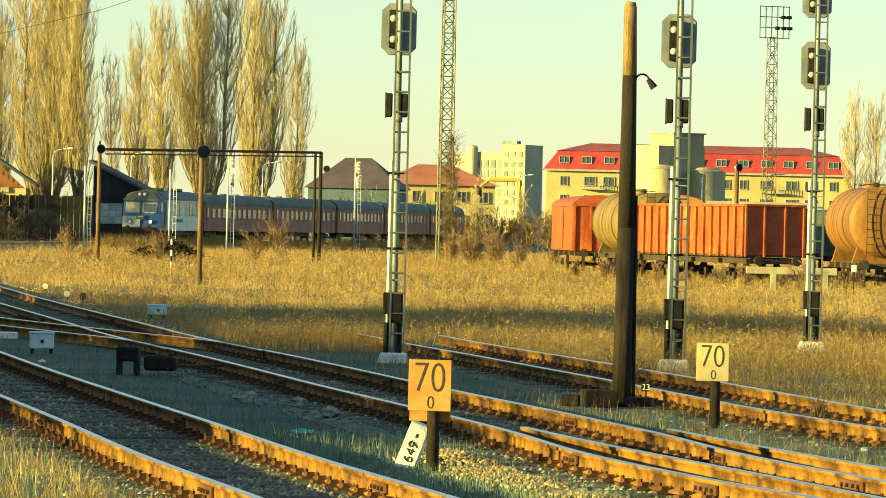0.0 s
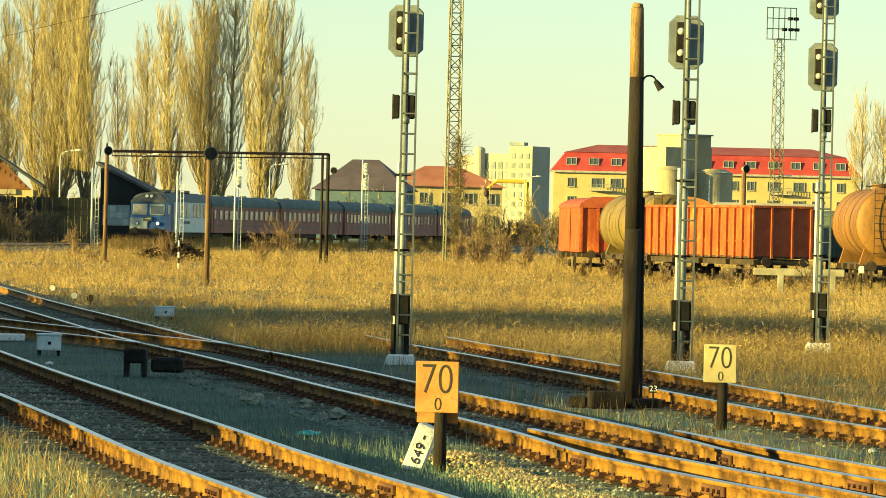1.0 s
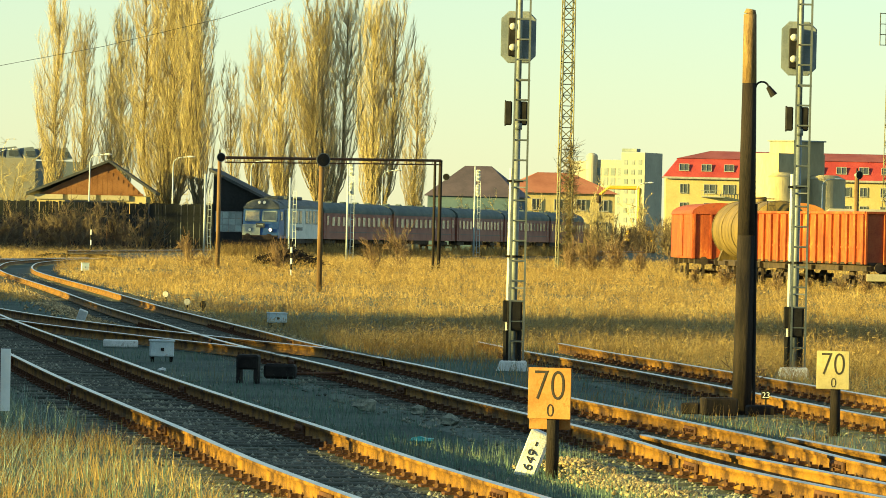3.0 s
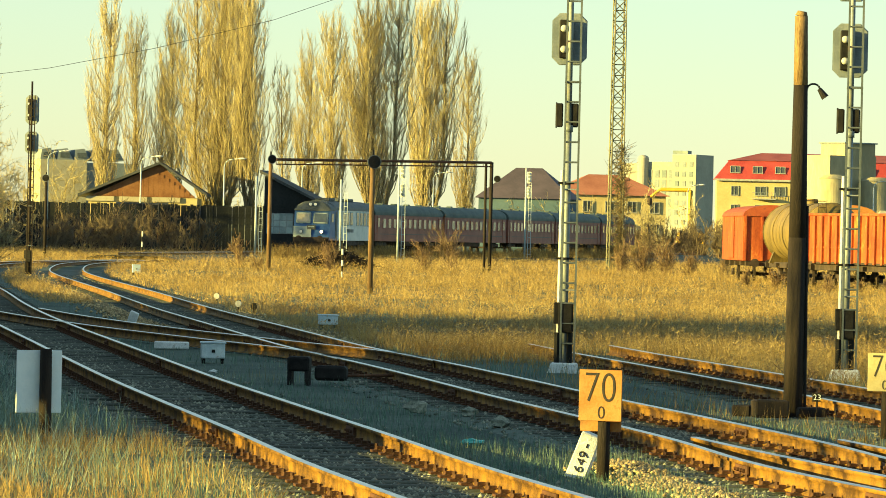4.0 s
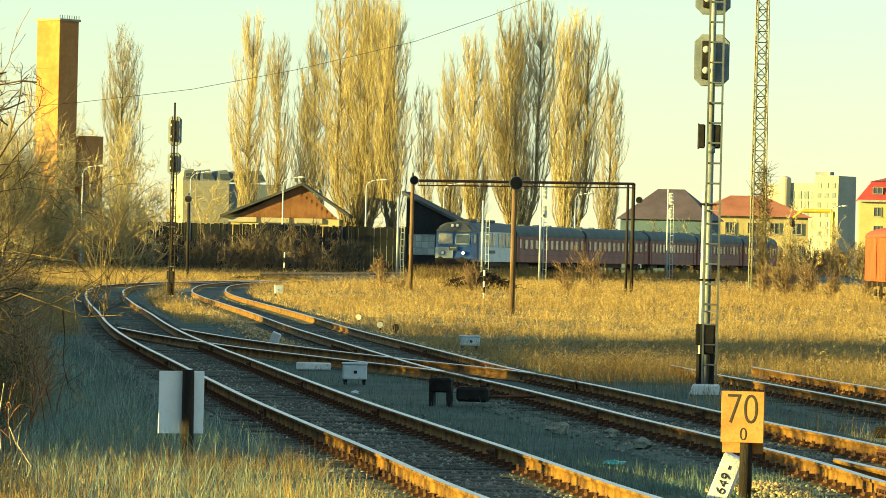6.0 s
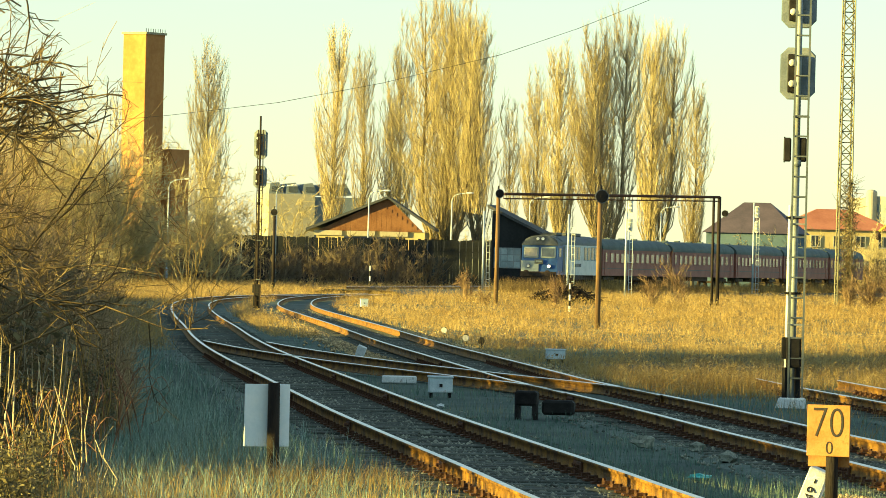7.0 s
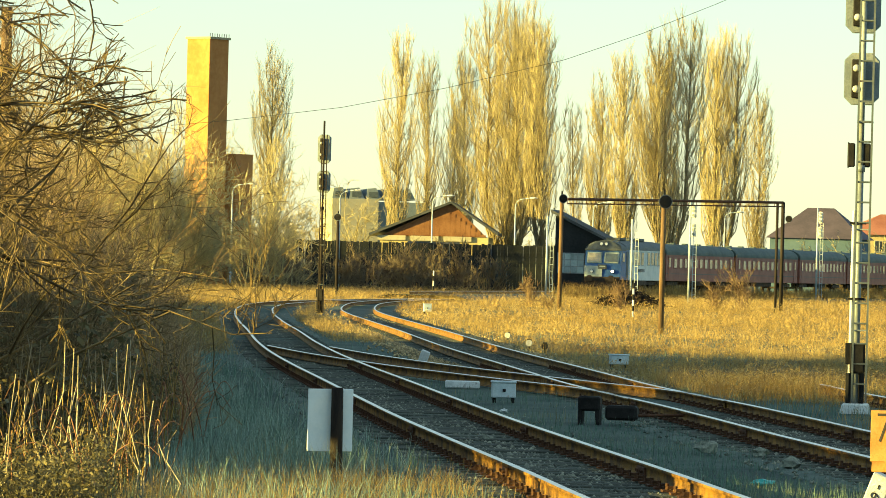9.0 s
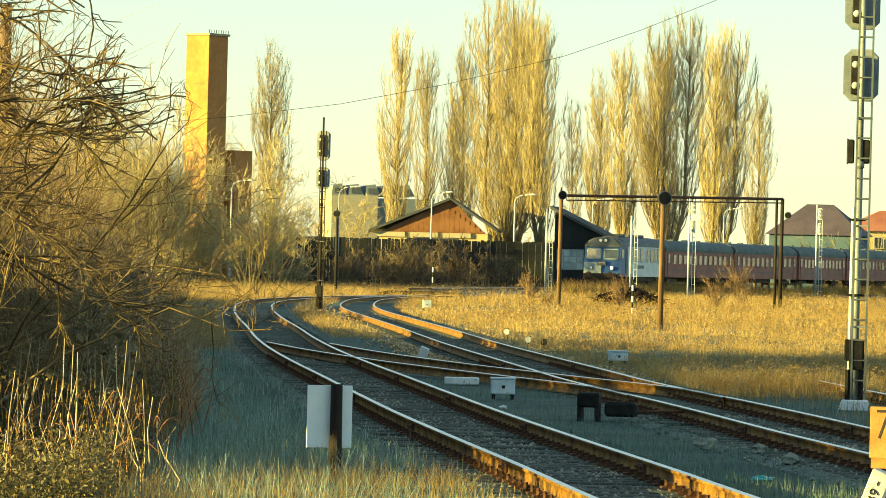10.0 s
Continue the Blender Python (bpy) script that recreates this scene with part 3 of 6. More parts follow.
for x, y, dk in ((-11.7, 149.4, False), (-9.98, 134.9, False), (-9.22, 130.1, True)):
    ground_signal(x, y, dk).scale = (0.75, 0.75, 0.8)
M_bag = material("turquoise_plastic", (0.05, 0.38, 0.36), (0.12, 0.55, 0.50), 0.35, 0, 8, 30, 0.4)


def crumpled(name, x, y, r, mat, label, cat, flat=0.4, seed=0):
    bm = B()
    bmesh.ops.create_icosphere(bm, subdivisions=2, radius=r)
    rr = random.Random(seed)
    for v in bm.verts:
        v.co *= rr.uniform(0.65, 1.2)
        v.co.z = v.co.z * flat + r * flat * 0.6
    o = part(name, bm, mat)
    o.matrix_basis = pose(x, y, -0.03, 0, 0, seed * 37)
    return tagged(o, label, cat)


crumpled("plastic_bag", -1.41, 52.4, 0.13, M_bag, "crumpled turquoise plastic bag on the grass", "litter", 0.35, 3)
for k, (x, y, r) in enumerate(((-1.85, 50.6, 0.05), (-3.4, 57.5, 0.06), (4.35, 51.6, 0.05), (-6.0, 76.3, 0.07), (-1.2, 61.5, 0.06))):
    crumpled("paper_scrap", x, y, r, M_concrete, "scrap of white litter lying on the ground", "litter", 0.5, k + 11)
for k, (x, y, r) in enumerate(((-2.35, 61.5, 0.16), (-1.7, 60.8, 0.11), (-1.25, 57.5, 0.13), (-5.2, 63.6, 0.08), (-7.1, 98.5, 0.12))):
    crumpled("rock", x, y, r, M_stone, "grey rock in the short grass", "rock", 0.6, k + 31)

# overhead cable, sagging from pole to pole
cu = bpy.data.curves.new("overhead_cable", "CURVE")
cu.dimensions, cu.bevel_depth = "3D", 0.0055
sp = cu.splines.new("POLY")
cable = [(-17.6, 5.36), (-16.2, 5.51), (-13.5, 5.88), (-11.0, 6.4), (-8.2, 7.13), (-6.4, 7.78), (-4.6, 8.54), (-2.6, 9.45), (0, 10.8)]
sp.points.add(len(cable) - 1)
for p, (x, z) in zip(sp.points, cable):
    p.co = (x, 120, z, 1)
cu.materials.append(M_black)
tagged(new("overhead_cable", cu), "thin dark overhead cable sagging across the sky", "cable")

# ---- freight wagons ----
M_wagonred = material("rusty_red_wagon_paint", (0.20, 0.038, 0.011), (0.36, 0.085, 0.02), 0.7, 0.0, 1.6, 14, 0.3, c=(0.50, 0.20, 0.05), stretch=(1, 1, 0.35))
M_wagonbrown = material("faded_brown_wagon_paint", (0.24, 0.05, 0.02), (0.34, 0.085, 0.03), 0.7, 0.1, 1.5, 14, 0.3, c=(0.2, 0.06, 0.03))
M_tank = material("dirty_tank_ochre", (0.075, 0.055, 0.018), (0.20, 0.14, 0.040), 0.6, 0.0, 1.2, 9, 0.2, c=(0.07, 0.05, 0.03), stretch=(1.5, 1, 0.3))
M_tankrust = material("rusted_tank_orange", (0.11, 0.054, 0.013), (0.22, 0.108, 0.024), 0.6, 0.0, 1.0, 9, 0.2, c=(0.12, 0.06, 0.025), stretch=(1.5, 1, 0.3))
M_roofwagon = material("orange_wagon_roof", (0.40, 0.13, 0.03), (0.55, 0.24, 0.06), 0.65, 0.1, 1, 10, 0.2)
M_greenwagon = material("dark_green_wagon", (0.03, 0.045, 0.035), (0.06, 0.08, 0.06), 0.7, 0, 1.5, 12, 0.2)
M_oldwood = material("weathered_grey_timber", (0.22, 0.20, 0.13), (0.36, 0.33, 0.22), 0.9, 0, 2, 20, 0.4)
M_under = material("grimy_underframe", (0.03, 0.024, 0.018), (0.07, 0.05, 0.035), 0.8, 0.2, 3, 25, 0.4)


def wheelset(parent, x, w=1.43, r=0.46):
    bm = B()
    for sy in (-w / 2, w / 2):
        rod(bm, (x, sy - 0.06, r), (x, sy + 0.06, r), r, r, 20)
        rod(bm, (x, sy - 0.09, r), (x, sy + 0.09, r), 0.12, 0.12, 10)
    rod(bm, (x, -w / 2, r), (x, w / 2, r), 0.08, 0.08, 8)
    return part("wheelset", bm, M_under, parent, smooth=False)


def underframe(parent, length, width, wheels):
    bm = B()
    for sy in (-width * 0.36, width * 0.36):
        box(bm, length / 2, sy, 1.02, length, 0.12, 0.28)
    for k in range(5):
        box(bm, 0.08 + (length - 0.16) * k / 4, 0, 1.0, 0.16, width * 0.9, 0.22)
    uf = part("underframe", bm, M_under, parent)
    for x in wheels:
        wheelset(parent, x)
        for sy in (-1.0, 1.0):
            bm = B()
            box(bm, x, sy, 0.62, 0.9, 0.08, 0.18)
            box(bm, x, sy, 0.48, 0.26, 0.16, 0.26, bevel=0.02)
            part("axle_box", bm, M_under, uf)
    for xe, s in ((0, -1), (length, 1)):
        for sy in (-0.88, 0.88):
            bm = B()
            rod(bm, (xe, sy, 1.04), (xe + s * 0.45, sy, 1.04), 0.09, 0.09, 12)
            rod(bm, (xe + s * 0.45, sy, 1.04), (xe + s * 0.5, sy, 1.04), 0.22, 0.22, 16)
            part("buffer", bm, M_under, parent)
    return uf


def heading(x, y, hx, hy):
    return pose(x, y, -0.02, 0, 0, math.degrees(math.atan2(hy, hx)))


def gondola(m, length, width=2.9, top=3.45, label=""):
    w = thing("open_freight_wagon", m, label, "freight wagon", "freight wagons on the siding")
    underframe(w, length, width, (1.6, 3.4, length - 3.4, length - 1.6))
    z0 = 1.18
    bm = B()
    box(bm, length / 2, 0, z0 + 0.05, length, width - 0.1, 0.1)
    part("floor", bm, M_under, w)
    for sy in (-1, 1):
        bm = B()
        box(bm, length / 2, sy * (width / 2 - 0.08), (z0 + top) / 2, length, 0.05, top - z0)
        side = part("side_wall", bm, M_wagonred, w)
        bm = B()
        box(bm, length / 2, sy * (width / 2 - 0.05), top, length + 0.02, 0.14, 0.12, bevel=0.02)
        part("top_rail", bm, M_wagonred, side)
        n = 15
        for k in range(n):
            bm = B()
            box(bm, 0.1 + (length - 0.2) * k / (n - 1), sy * (width / 2 - 0.005), (z0 + top) / 2 - 0.03, 0.17, 0.17, top - z0 - 0.08, bevel=0.03)
            part("rib", bm, M_wagonred, side)
        for k in range(3):
            bm = B()
            box(bm, length * (k + 0.5) / 3, sy * (width / 2 - 0.045), z0 + 0.75, length / 3 - 0.6, 0.03, 0.08)
            part("door_bar", bm, M_wagonred, side)
    for x in (0.03, length - 0.03):
        bm = B()
        box(bm, x, 0, (z0 + top) / 2, 0.05, width - 0.2, top - z0)
        end = part("end_wall", bm, M_wagonbrown, w)
        s = -1 if x < 1 else 1
        for y in (-width / 2 + 0.1, -width / 6, width / 6, width / 2 - 0.1):
            bm = B()
            box(bm, x + s * 0.06, y, (z0 + top) / 2, 0.1, 0.12, top - z0, bevel=0.02)
            part("end_post", bm, M_wagonred, end)
        bm = B()
        box(bm, x + s * 0.04, 0, top, 0.14, width - 0.12, 0.12, bevel=0.02)
        part("end_rail", bm, M_wagonred, end)
    return w


def tank_wagon(m, length, r, mat, label, zc=2.62):
    w = thing("tank_wagon", m, label, "tank wagon", "freight wagons on the siding")
    underframe(w, length, 2.6, (1.5, 3.2, length - 3.2, length - 1.5))
    bm = B()
    rod(bm, (0.5, 0, zc), (length - 0.5, 0, zc), r, r, 36, caps=False)
    for x, s in ((0.5, -1), (length - 0.5, 1)):
        ball(bm, (x, 0, zc), r, 0.26, 1, 1, 36, 18)
    t = part("tank", bm, mat, w, smooth=True)
    for k in range(5):
        x = 0.6 + (length - 1.2) * k / 4
        bm = B()
        rod(bm, (x - 0.05, 0, zc), (x + 0.05, 0, zc), r + 0.025, r + 0.025, 36)
        part("band", bm, mat, t)
    bm = B()
    rod(bm, (length / 2, 0, zc + r - 0.05), (length / 2, 0, zc + r + 0.22), 0.32, 0.30, 18)
    part("dome", bm, mat, t)
    bm = B()
    for k in (-1.2, 1.2):
        box(bm, length / 2 + k, 0, zc + r + 0.12, 0.05, 0.9, 0.05)
    box(bm, length / 2, -0.35, zc + r + 0.12, 2.4, 0.3, 0.03)
    part("walkway", bm, M_under, t)
    for sy in (-0.18, 0.18):
        bm = B()
        for k in range(8):
            a0, a1 = -1.2 + 2.4 * k / 8, -1.2 + 2.4 * (k + 1) / 8
            rod(bm, (0.16 - 0.1 * math.cos(a0), sy + 0.55, zc + (r + 0.1) * math.sin(a0)), (0.16 - 0.1 * math.cos(a1), sy + 0.55, zc + (r + 0.1) * math.sin(a1)), 0.02, 0.02, 6)
        part("ladder_rail", bm, M_under, w)
    for k in range(9):
        z = zc - r * 0.85 + r * 1.7 * k / 8
        bm = B()
        rod(bm, (0.08, 0.37, z), (0.08, 0.73, z), 0.015, None, 6)
        part("ladder_rung", bm, M_under, w)
    for x in (1.3, length - 1.3):
        bm = B()
        prism(bm, [(-1.2, 1.1), (1.2, 1.1), (0.95, zc - r * 0.6), (-0.95, zc - r * 0.6)], x - 0.2, x + 0.2,
              Matrix(((0, 1, 0, 0), (1, 0, 0, 0), (0, 0, 1, 0), (0, 0, 0, 1))))
        part("saddle", bm, mat, w)
    return w


def covered_wagon(m, length, wall, roof, label, eave=3.45, top=4.0, width=2.85, slats=9):
    w = thing("covered_wagon", m, label, "freight wagon", "freight wagons on the siding")
    underframe(w, length, width, (1.8, length - 1.8))
    bm = B()
    box(bm, length / 2, 0, (1.15 + eave) / 2, length, width, eave - 1.15)
    body = part("body", bm, wall, w)
    bm = B()
    arc = [(-width / 2 - 0.06, eave - 0.04)] + [(-(width / 2 + 0.06) * math.cos(math.pi * k / 10), eave + (top - eave) * math.sin(math.pi * k / 10)) for k in range(11)] + [(width / 2 + 0.06, eave - 0.04)]
    turn = Matrix(((0, 1, 0, 0), (1, 0, 0, 0), (0, 0, 1, 0), (0, 0, 0, 1)))
    prism(bm, arc, -0.08, length + 0.08, turn)
    part("roof", bm, roof, w)
    for sy in (-1, 1):
        for k in range(slats):
            z = 1.2 + (eave - 1.25) * (k + 0.5) / slats
            bm = B()
            box(bm, length / 2, sy * (width / 2 + 0.012), z, length - 0.1, 0.03, (eave - 1.25) / slats - 0.03)
            part("board", bm, wall, body)
        bm = B()
        box(bm, length / 2, sy * (width / 2 + 0.06), (1.2 + eave) / 2, 2.2, 0.07, eave - 1.3, bevel=0.02)
        part("sliding_door", bm, wall, body)
    for x, s in ((0, -1), (length, 1)):
        for y in (-width / 2 + 0.08, -0.5, 0.5, width / 2 - 0.08):
            bm = B()
            box(bm, x + s * 0.04, y, (1.15 + eave) / 2, 0.09, 0.1, eave - 1.15)
            part("end_post", bm, wall, body)
    return w


gondola(heading(14.55, 222.3, -0.287, 0.958), 14.6, label="rust-red open freight wagon with ribbed steel sides")
tank_wagon(heading(10.3, 238.2, -0.14, 0.99), 12.0, 1.40, M_tank, "dirty ochre tank wagon standing in tall grass")
covered_wagon(heading(8.0, 257.5, -0.06, 0.998), 13.0, M_wagonred, M_wagonbrown, "rusty red covered wagon with a curved roof")
covered_wagon(heading(11.55, 251, -0.06, 0.998), 12.0, M_wagonbrown, M_roofwagon, "covered wagon with a curved orange roof behind the open wagon", top=4.05)
tank_wagon(heading(17.8, 204, -0.02, 1.0), 11.0, 1.43, M_tankrust, "rusty orange tank wagon with a ladder on its end", zc=2.78)
covered_wagon(heading(20.9, 258, -0.02, 1.0), 12.0, M_greenwagon, M_greenwagon, "dark green slatted wagon behind the others", eave=3.3, top=3.6)

bmx = thing("buffer_stop_beam", pose(13.45, 195, 0, 0, 0, -1), "pale weathered timber beam on short posts in the grass", "buffer stop")
bm = B()
box(bm, 0, 0, 0.78, 3.5, 0.2, 0.28, bevel=0.02)
part("beam", bm, M_oldwood, bmx)
for x in (-0.7, 1.3):
    bm = B()
    box(bm, x, 0.0, 0.3, 0.24, 0.22, 0.74, bevel=0.02)
    part("post", bm, M_oldwood, bmx)
jb = thing("junction_box_post", pose(15.6, 192, 0), "small white junction box on a thin post", "junction box")
bm = B()
rod(bm, (0, 0, -0.1), (0, 0, 1.0), 0.025)
part("post", bm, M_black, jb)
bm = B()
box(bm, 0, -0.03, 0.95, 0.2, 0.14, 0.26, bevel=0.02)
part("case", bm, M_lens, jb)

# ---- passenger train drawn by a diesel locomotive ----
M_blue = material("faded_blue_loco_paint", (0.025, 0.07, 0.20), (0.04, 0.105, 0.27), 0.45, 0.1, 1.5, 15, 0.1)
M_pale = material("pale_grey_loco_paint", (0.25, 0.30, 0.29), (0.34, 0.39, 0.37), 0.5, 0.1, 1.5, 15, 0.1, c=(0.33, 0.30, 0.25))
M_side = material("whitish_loco_side", (0.50, 0.53, 0.50), (0.64, 0.66, 0.62), 0.5, 0.0, 1.5, 15, 0.1, c=(0.40, 0.36, 0.28))
M_locoroof = material("sooty_loco_roof", (0.05, 0.06, 0.06), (0.10, 0.11, 0.105), 0.6, 0.2, 2, 15, 0.2)
M_carred = material("dull_red_carriage_paint", (0.19, 0.064, 0.044), (0.27, 0.100, 0.068), 0.6, 0.0, 0.8, 10, 0.1, c=(0.14, 0.06, 0.05))
M_carroof = material("grey_carriage_roof", (0.048, 0.070, 0.064), (0.088, 0.116, 0.105), 0.7, 0.0, 0.7, 8, 0.1)
M_glass = glass_like("dusty_window_glass", (0.05, 0.06, 0.055), 0.12)
# paler panes: light on the glass is put into this colour
M_glasslit = glass_like("lit_window_glass", (0.22, 0.20, 0.14), 0.2)
M_headlamp = material("headlamp_glass", (0.7, 0.7, 0.6), (0.9, 0.9, 0.8), 0.2, 0, 5, 30, 0)
M_headlit = material("lit_headlamp", (0.9, 0.7, 0.6), (1.0, 0.8, 0.7), 0.3, 0, 5, 30, 0)
M_headlit.node_tree.nodes["Principled BSDF"].inputs["Emission Color"].default_value = (1.0, 0.72, 0.6, 1.0)
M_headlit.node_tree.nodes["Principled BSDF"].inputs["Emission Strength"].default_value = 1.5
YZ = Matrix(((0, 1, 0, 0), (1, 0, 0, 0), (0, 0, 1, 0), (0, 0, 0, 1)))


def body_outline(w, z0, eave, top, n=12):
    return ([(-w / 2, z0)] + [(-w / 2 * math.cos(math.pi * k / n), eave + (top - eave) * math.sin(math.pi * k / n)) for k in range(n + 1)] + [(w / 2, z0)])


def bogie(parent, xs):
    for x in xs:
        wheelset(parent, x, r=0.5)
    bm = B()
    a, b = min(xs) - 0.6, max(xs) + 0.6
    for sy in (-1.05, 1.05):
        box(bm, (a + b) / 2, sy, 0.72, b - a, 0.14, 0.28, bevel=0.03)
    part("bogie_frame", bm, M_under, parent)


def locomotive(m):
    w = thing("diesel_locomotive", m, "blue and pale grey diesel locomotive with soot on its roof", "locomotive")
    L, wd, z0, ev, tp = 17.0, 2.95, 0.95, 3.40, 4.15
    bm = B()
    prism(bm, body_outline(wd, z0, ev, tp), 3.3, L, YZ)
    part("body", bm, M_side, w, "pale grey engine-room sides")
    bm = B()
    prism(bm, [(-wd / 2, z0), (-wd / 2, ev), (wd / 2, ev), (wd / 2, z0)], 0.25, 3.3, YZ)
    for v in bm.verts:
        if v.co.x < 1 and v.co.z > 2:
            v.co.x += 0.38
    cabb = part("cab", bm, M_blue, w, "blue driver's cab")
    bm = B()
    prism(bm, body_outline(wd * 1.01, ev - 0.1, ev, tp * 0.99), 0.5, 2.25, YZ)
    for v in bm.verts:
        if v.co.x < 1 and v.co.z > ev + 0.2:
            v.co.x += 0.35
    part("cab_roof", bm, M_locoroof, w)
    bm = B()
    prism(bm, body_outline(wd * 1.005, ev - 0.02, ev + 0.02, tp + 0.02), 2.26, L, YZ)
    part("roof", bm, M_locoroof, w, "sooty grey roof")
    # front: pale half beside the blue half, sloping back above the belt
    bm = B()
    prism(bm, [(0.02, z0), (wd / 2 - 0.01, z0), (wd / 2 - 0.01, 2.05), (0.02, 2.05)], 0.20, 0.26, YZ)
    part("nose_panel", bm, M_pale, cabb, "pale grey nose panel")
    slope = 0.38 / (ev - z0)
    for y, mat in ((0.70, M_glasslit), (-0.70, M_glass)):
        bm = B()
        tilt = Matrix.Translation((0.25 + slope * (2.75 - z0) - 0.04, y, 2.72)) @ Matrix.Rotation(math.atan(slope), 4, "Y")
        box(bm, 0, 0, 0, 0.08, 1.22, 0.88, bevel=0.06, m=tilt)
        fr = part("window_frame", bm, M_pale, cabb)
        bm = B()
        box(bm, -0.05, 0, 0, 0.02, 1.02, 0.68, m=tilt)
        part("windscreen", bm, mat, fr)
    for y in (-0.85, 0.85):
        bm = B()
        rod(bm, (0.24, y, 1.62), (0.12, y, 1.62), 0.17, 0.15, 14)
        hl = part("headlamp", bm, M_locoroof, cabb)
        bm = B()
        rod(bm, (0.13, y, 1.62), (0.10, y, 1.62), 0.12, 0.12, 14)
        part("lamp_glass", bm, M_headlit if y < 0 else M_headlamp, hl)
    bm = B()
    box(bm, 0.22, 0, 1.98, 0.05, 0.7, 0.36)
    part("number_panel", bm, M_locoroof, cabb, "dark panel with pale bars")
    bm = B()
    box(bm, 0.19, 0, 2.02, 0.02, 0.5, 0.08)
    part("panel_bar", bm, M_pale, cabb)
    for sy in (-0.2, 0.2):
        bm = B()
        rod(bm, (0.75, sy, 3.82), (0.58, sy, 3.82), 0.12, 0.12, 12)
        part("top_lamp", bm, M_headlamp, w)
    bm = B()
    box(bm, 0.2, 0, 0.98, 0.24, 2.9, 0.42, bevel=0.03)
    bb = part("buffer_beam", bm, M_under, w)
    for y in (-0.88, 0.88):
        bm = B()
        rod(bm, (0.1, y, 1.05), (-0.42, y, 1.05), 0.1, 0.1, 12)
        rod(bm, (-0.42, y, 1.05), (-0.48, y, 1.05), 0.26, 0.26, 16)
        part("buffer", bm, M_under, bb)
    bm = B()
    prism(bm, [(-1.3, 0.25), (1.3, 0.25), (1.35, 0.78), (-1.35, 0.78)], 0.15, 0.28, YZ)
    part("snow_plough", bm, M_under, bb)
    for sy in (-1, 1):
        bm = B()
        box(bm, 1.35, sy * wd / 2, 2.75, 0.75, 0.04, 0.7, bevel=0.01)
        part("cab_side_window", bm, M_glass, cabb)
        bm = B()
        box(bm, 2.75, sy * wd / 2, 2.2, 0.7, 0.05, 2.1, bevel=0.01)
        part("cab_door", bm, M_locoroof, w, "dark open doorway")
        for k in range(8):
            x = 4.3 + 1.35 * k + (1.1 if k > 3 else 0.0)
            bm = B()
            box(bm, x, sy * (wd / 2 + 0.005), 2.72, 1.0, 0.05, 1.15, bevel=0.02)
            vent = part("side_window", bm, M_pale, w)
            bm = B()
            box(bm, x, sy * (wd / 2 + 0.022), 2.72, 0.84, 0.04, 1.0)
            part("pane", bm, M_glass, vent)
        bm = B()
        for k in range(6):
            box(bm, 7.0 + k * 0.42, sy * (wd / 2 + 0.01), 1.75, 0.22 if k % 2 else 0.3, 0.02, 0.26)
        part("lettering_bars", bm, M_locoroof, w)
        bm = B()
        box(bm, L / 2, sy * 1.2, 0.85, 4.2, 0.4, 0.6, bevel=0.05)
        part("fuel_tank", bm, M_under, w)
    for x in (5.0, 8.5, 12.0):
        bm = B()
        box(bm, x, 0, tp + 0.1, 2.0, 1.2, 0.24, bevel=0.05)
        part("roof_grille", bm, M_locoroof, w)
    bogie(w, (2.4, 4.1, 5.8))
    bogie(w, (11.2, 12.9, 14.6))
    return w


def carriage(m):
    w = thing("passenger_carriage", m, "dull red passenger carriage with grey roof and a row of windows", "railway carriage", "carriages of the train")
    L, wd, z0, ev, tp = 24.0, 2.88, 0.95, 3.25, 4.05
    bm = B()
    box(bm, L / 2, 0, (z0 + ev) / 2, L, wd, ev - z0)
    body = part("body", bm, M_carred, w)
    bm = B()
    prism(bm, body_outline(wd + 0.06, ev - 0.12, ev, tp, 16), 0.0, L, YZ)
    roof = part("roof", bm, M_carroof, w, "grey curved roof")
    for k in range(5):
        bm = B()
        box(bm, 3 + k * 4.5, 0, tp + 0.02, 0.5, 0.5, 0.16, bevel=0.05)
        part("roof_vent", bm, M_carroof, roof)
    for sy in (-1, 1):
        bm = B()
        box(bm, L / 2, sy * (wd / 2 + 0.008), 1.55, L - 0.1, 0.02, 0.05)
        part("waist_trim", bm, M_locoroof, body)
        for k in range(11):
            x = 3.1 + k * 1.78
            bm = B()
            box(bm, x, sy * (wd / 2 + 0.01), 2.45, 1.05, 0.05, 0.9, bevel=0.02)
            wf = part("window_frame", bm, M_carred, body)
            bm = B()
            box(bm, x, sy * (wd / 2 + 0.03), 2.45, 0.86, 0.03, 0.74)
            part("pane", bm, M_glass if k % 3 else M_glasslit, wf)
        for x in (1.1, L - 1.1):
            bm = B()
            box(bm, x, sy * (wd / 2 + 0.015), 2.05, 0.85, 0.05, 2.05, bevel=0.02)
            door = part("door", bm, M_carred, body)
            bm = B()
            box(bm, x, sy * (wd / 2 + 0.045), 2.5, 0.5, 0.02, 0.75)
            part("pane", bm, M_glass, door)
    for x in (-0.12, L + 0.12):
        bm = B()
        box(bm, x, 0, 2.1, 0.26, 1.3, 2.2, bevel=0.05)
        part("gangway", bm, M_under, w)
    bm = B()
    box(bm, L / 2, 0, 0.78, 6.0, 2.2, 0.4, bevel=0.05)
    part("battery_box", bm, M_under, w)
    bogie(w, (2.2, 4.7))
    bogie(w, (19.3, 21.8))
    return w


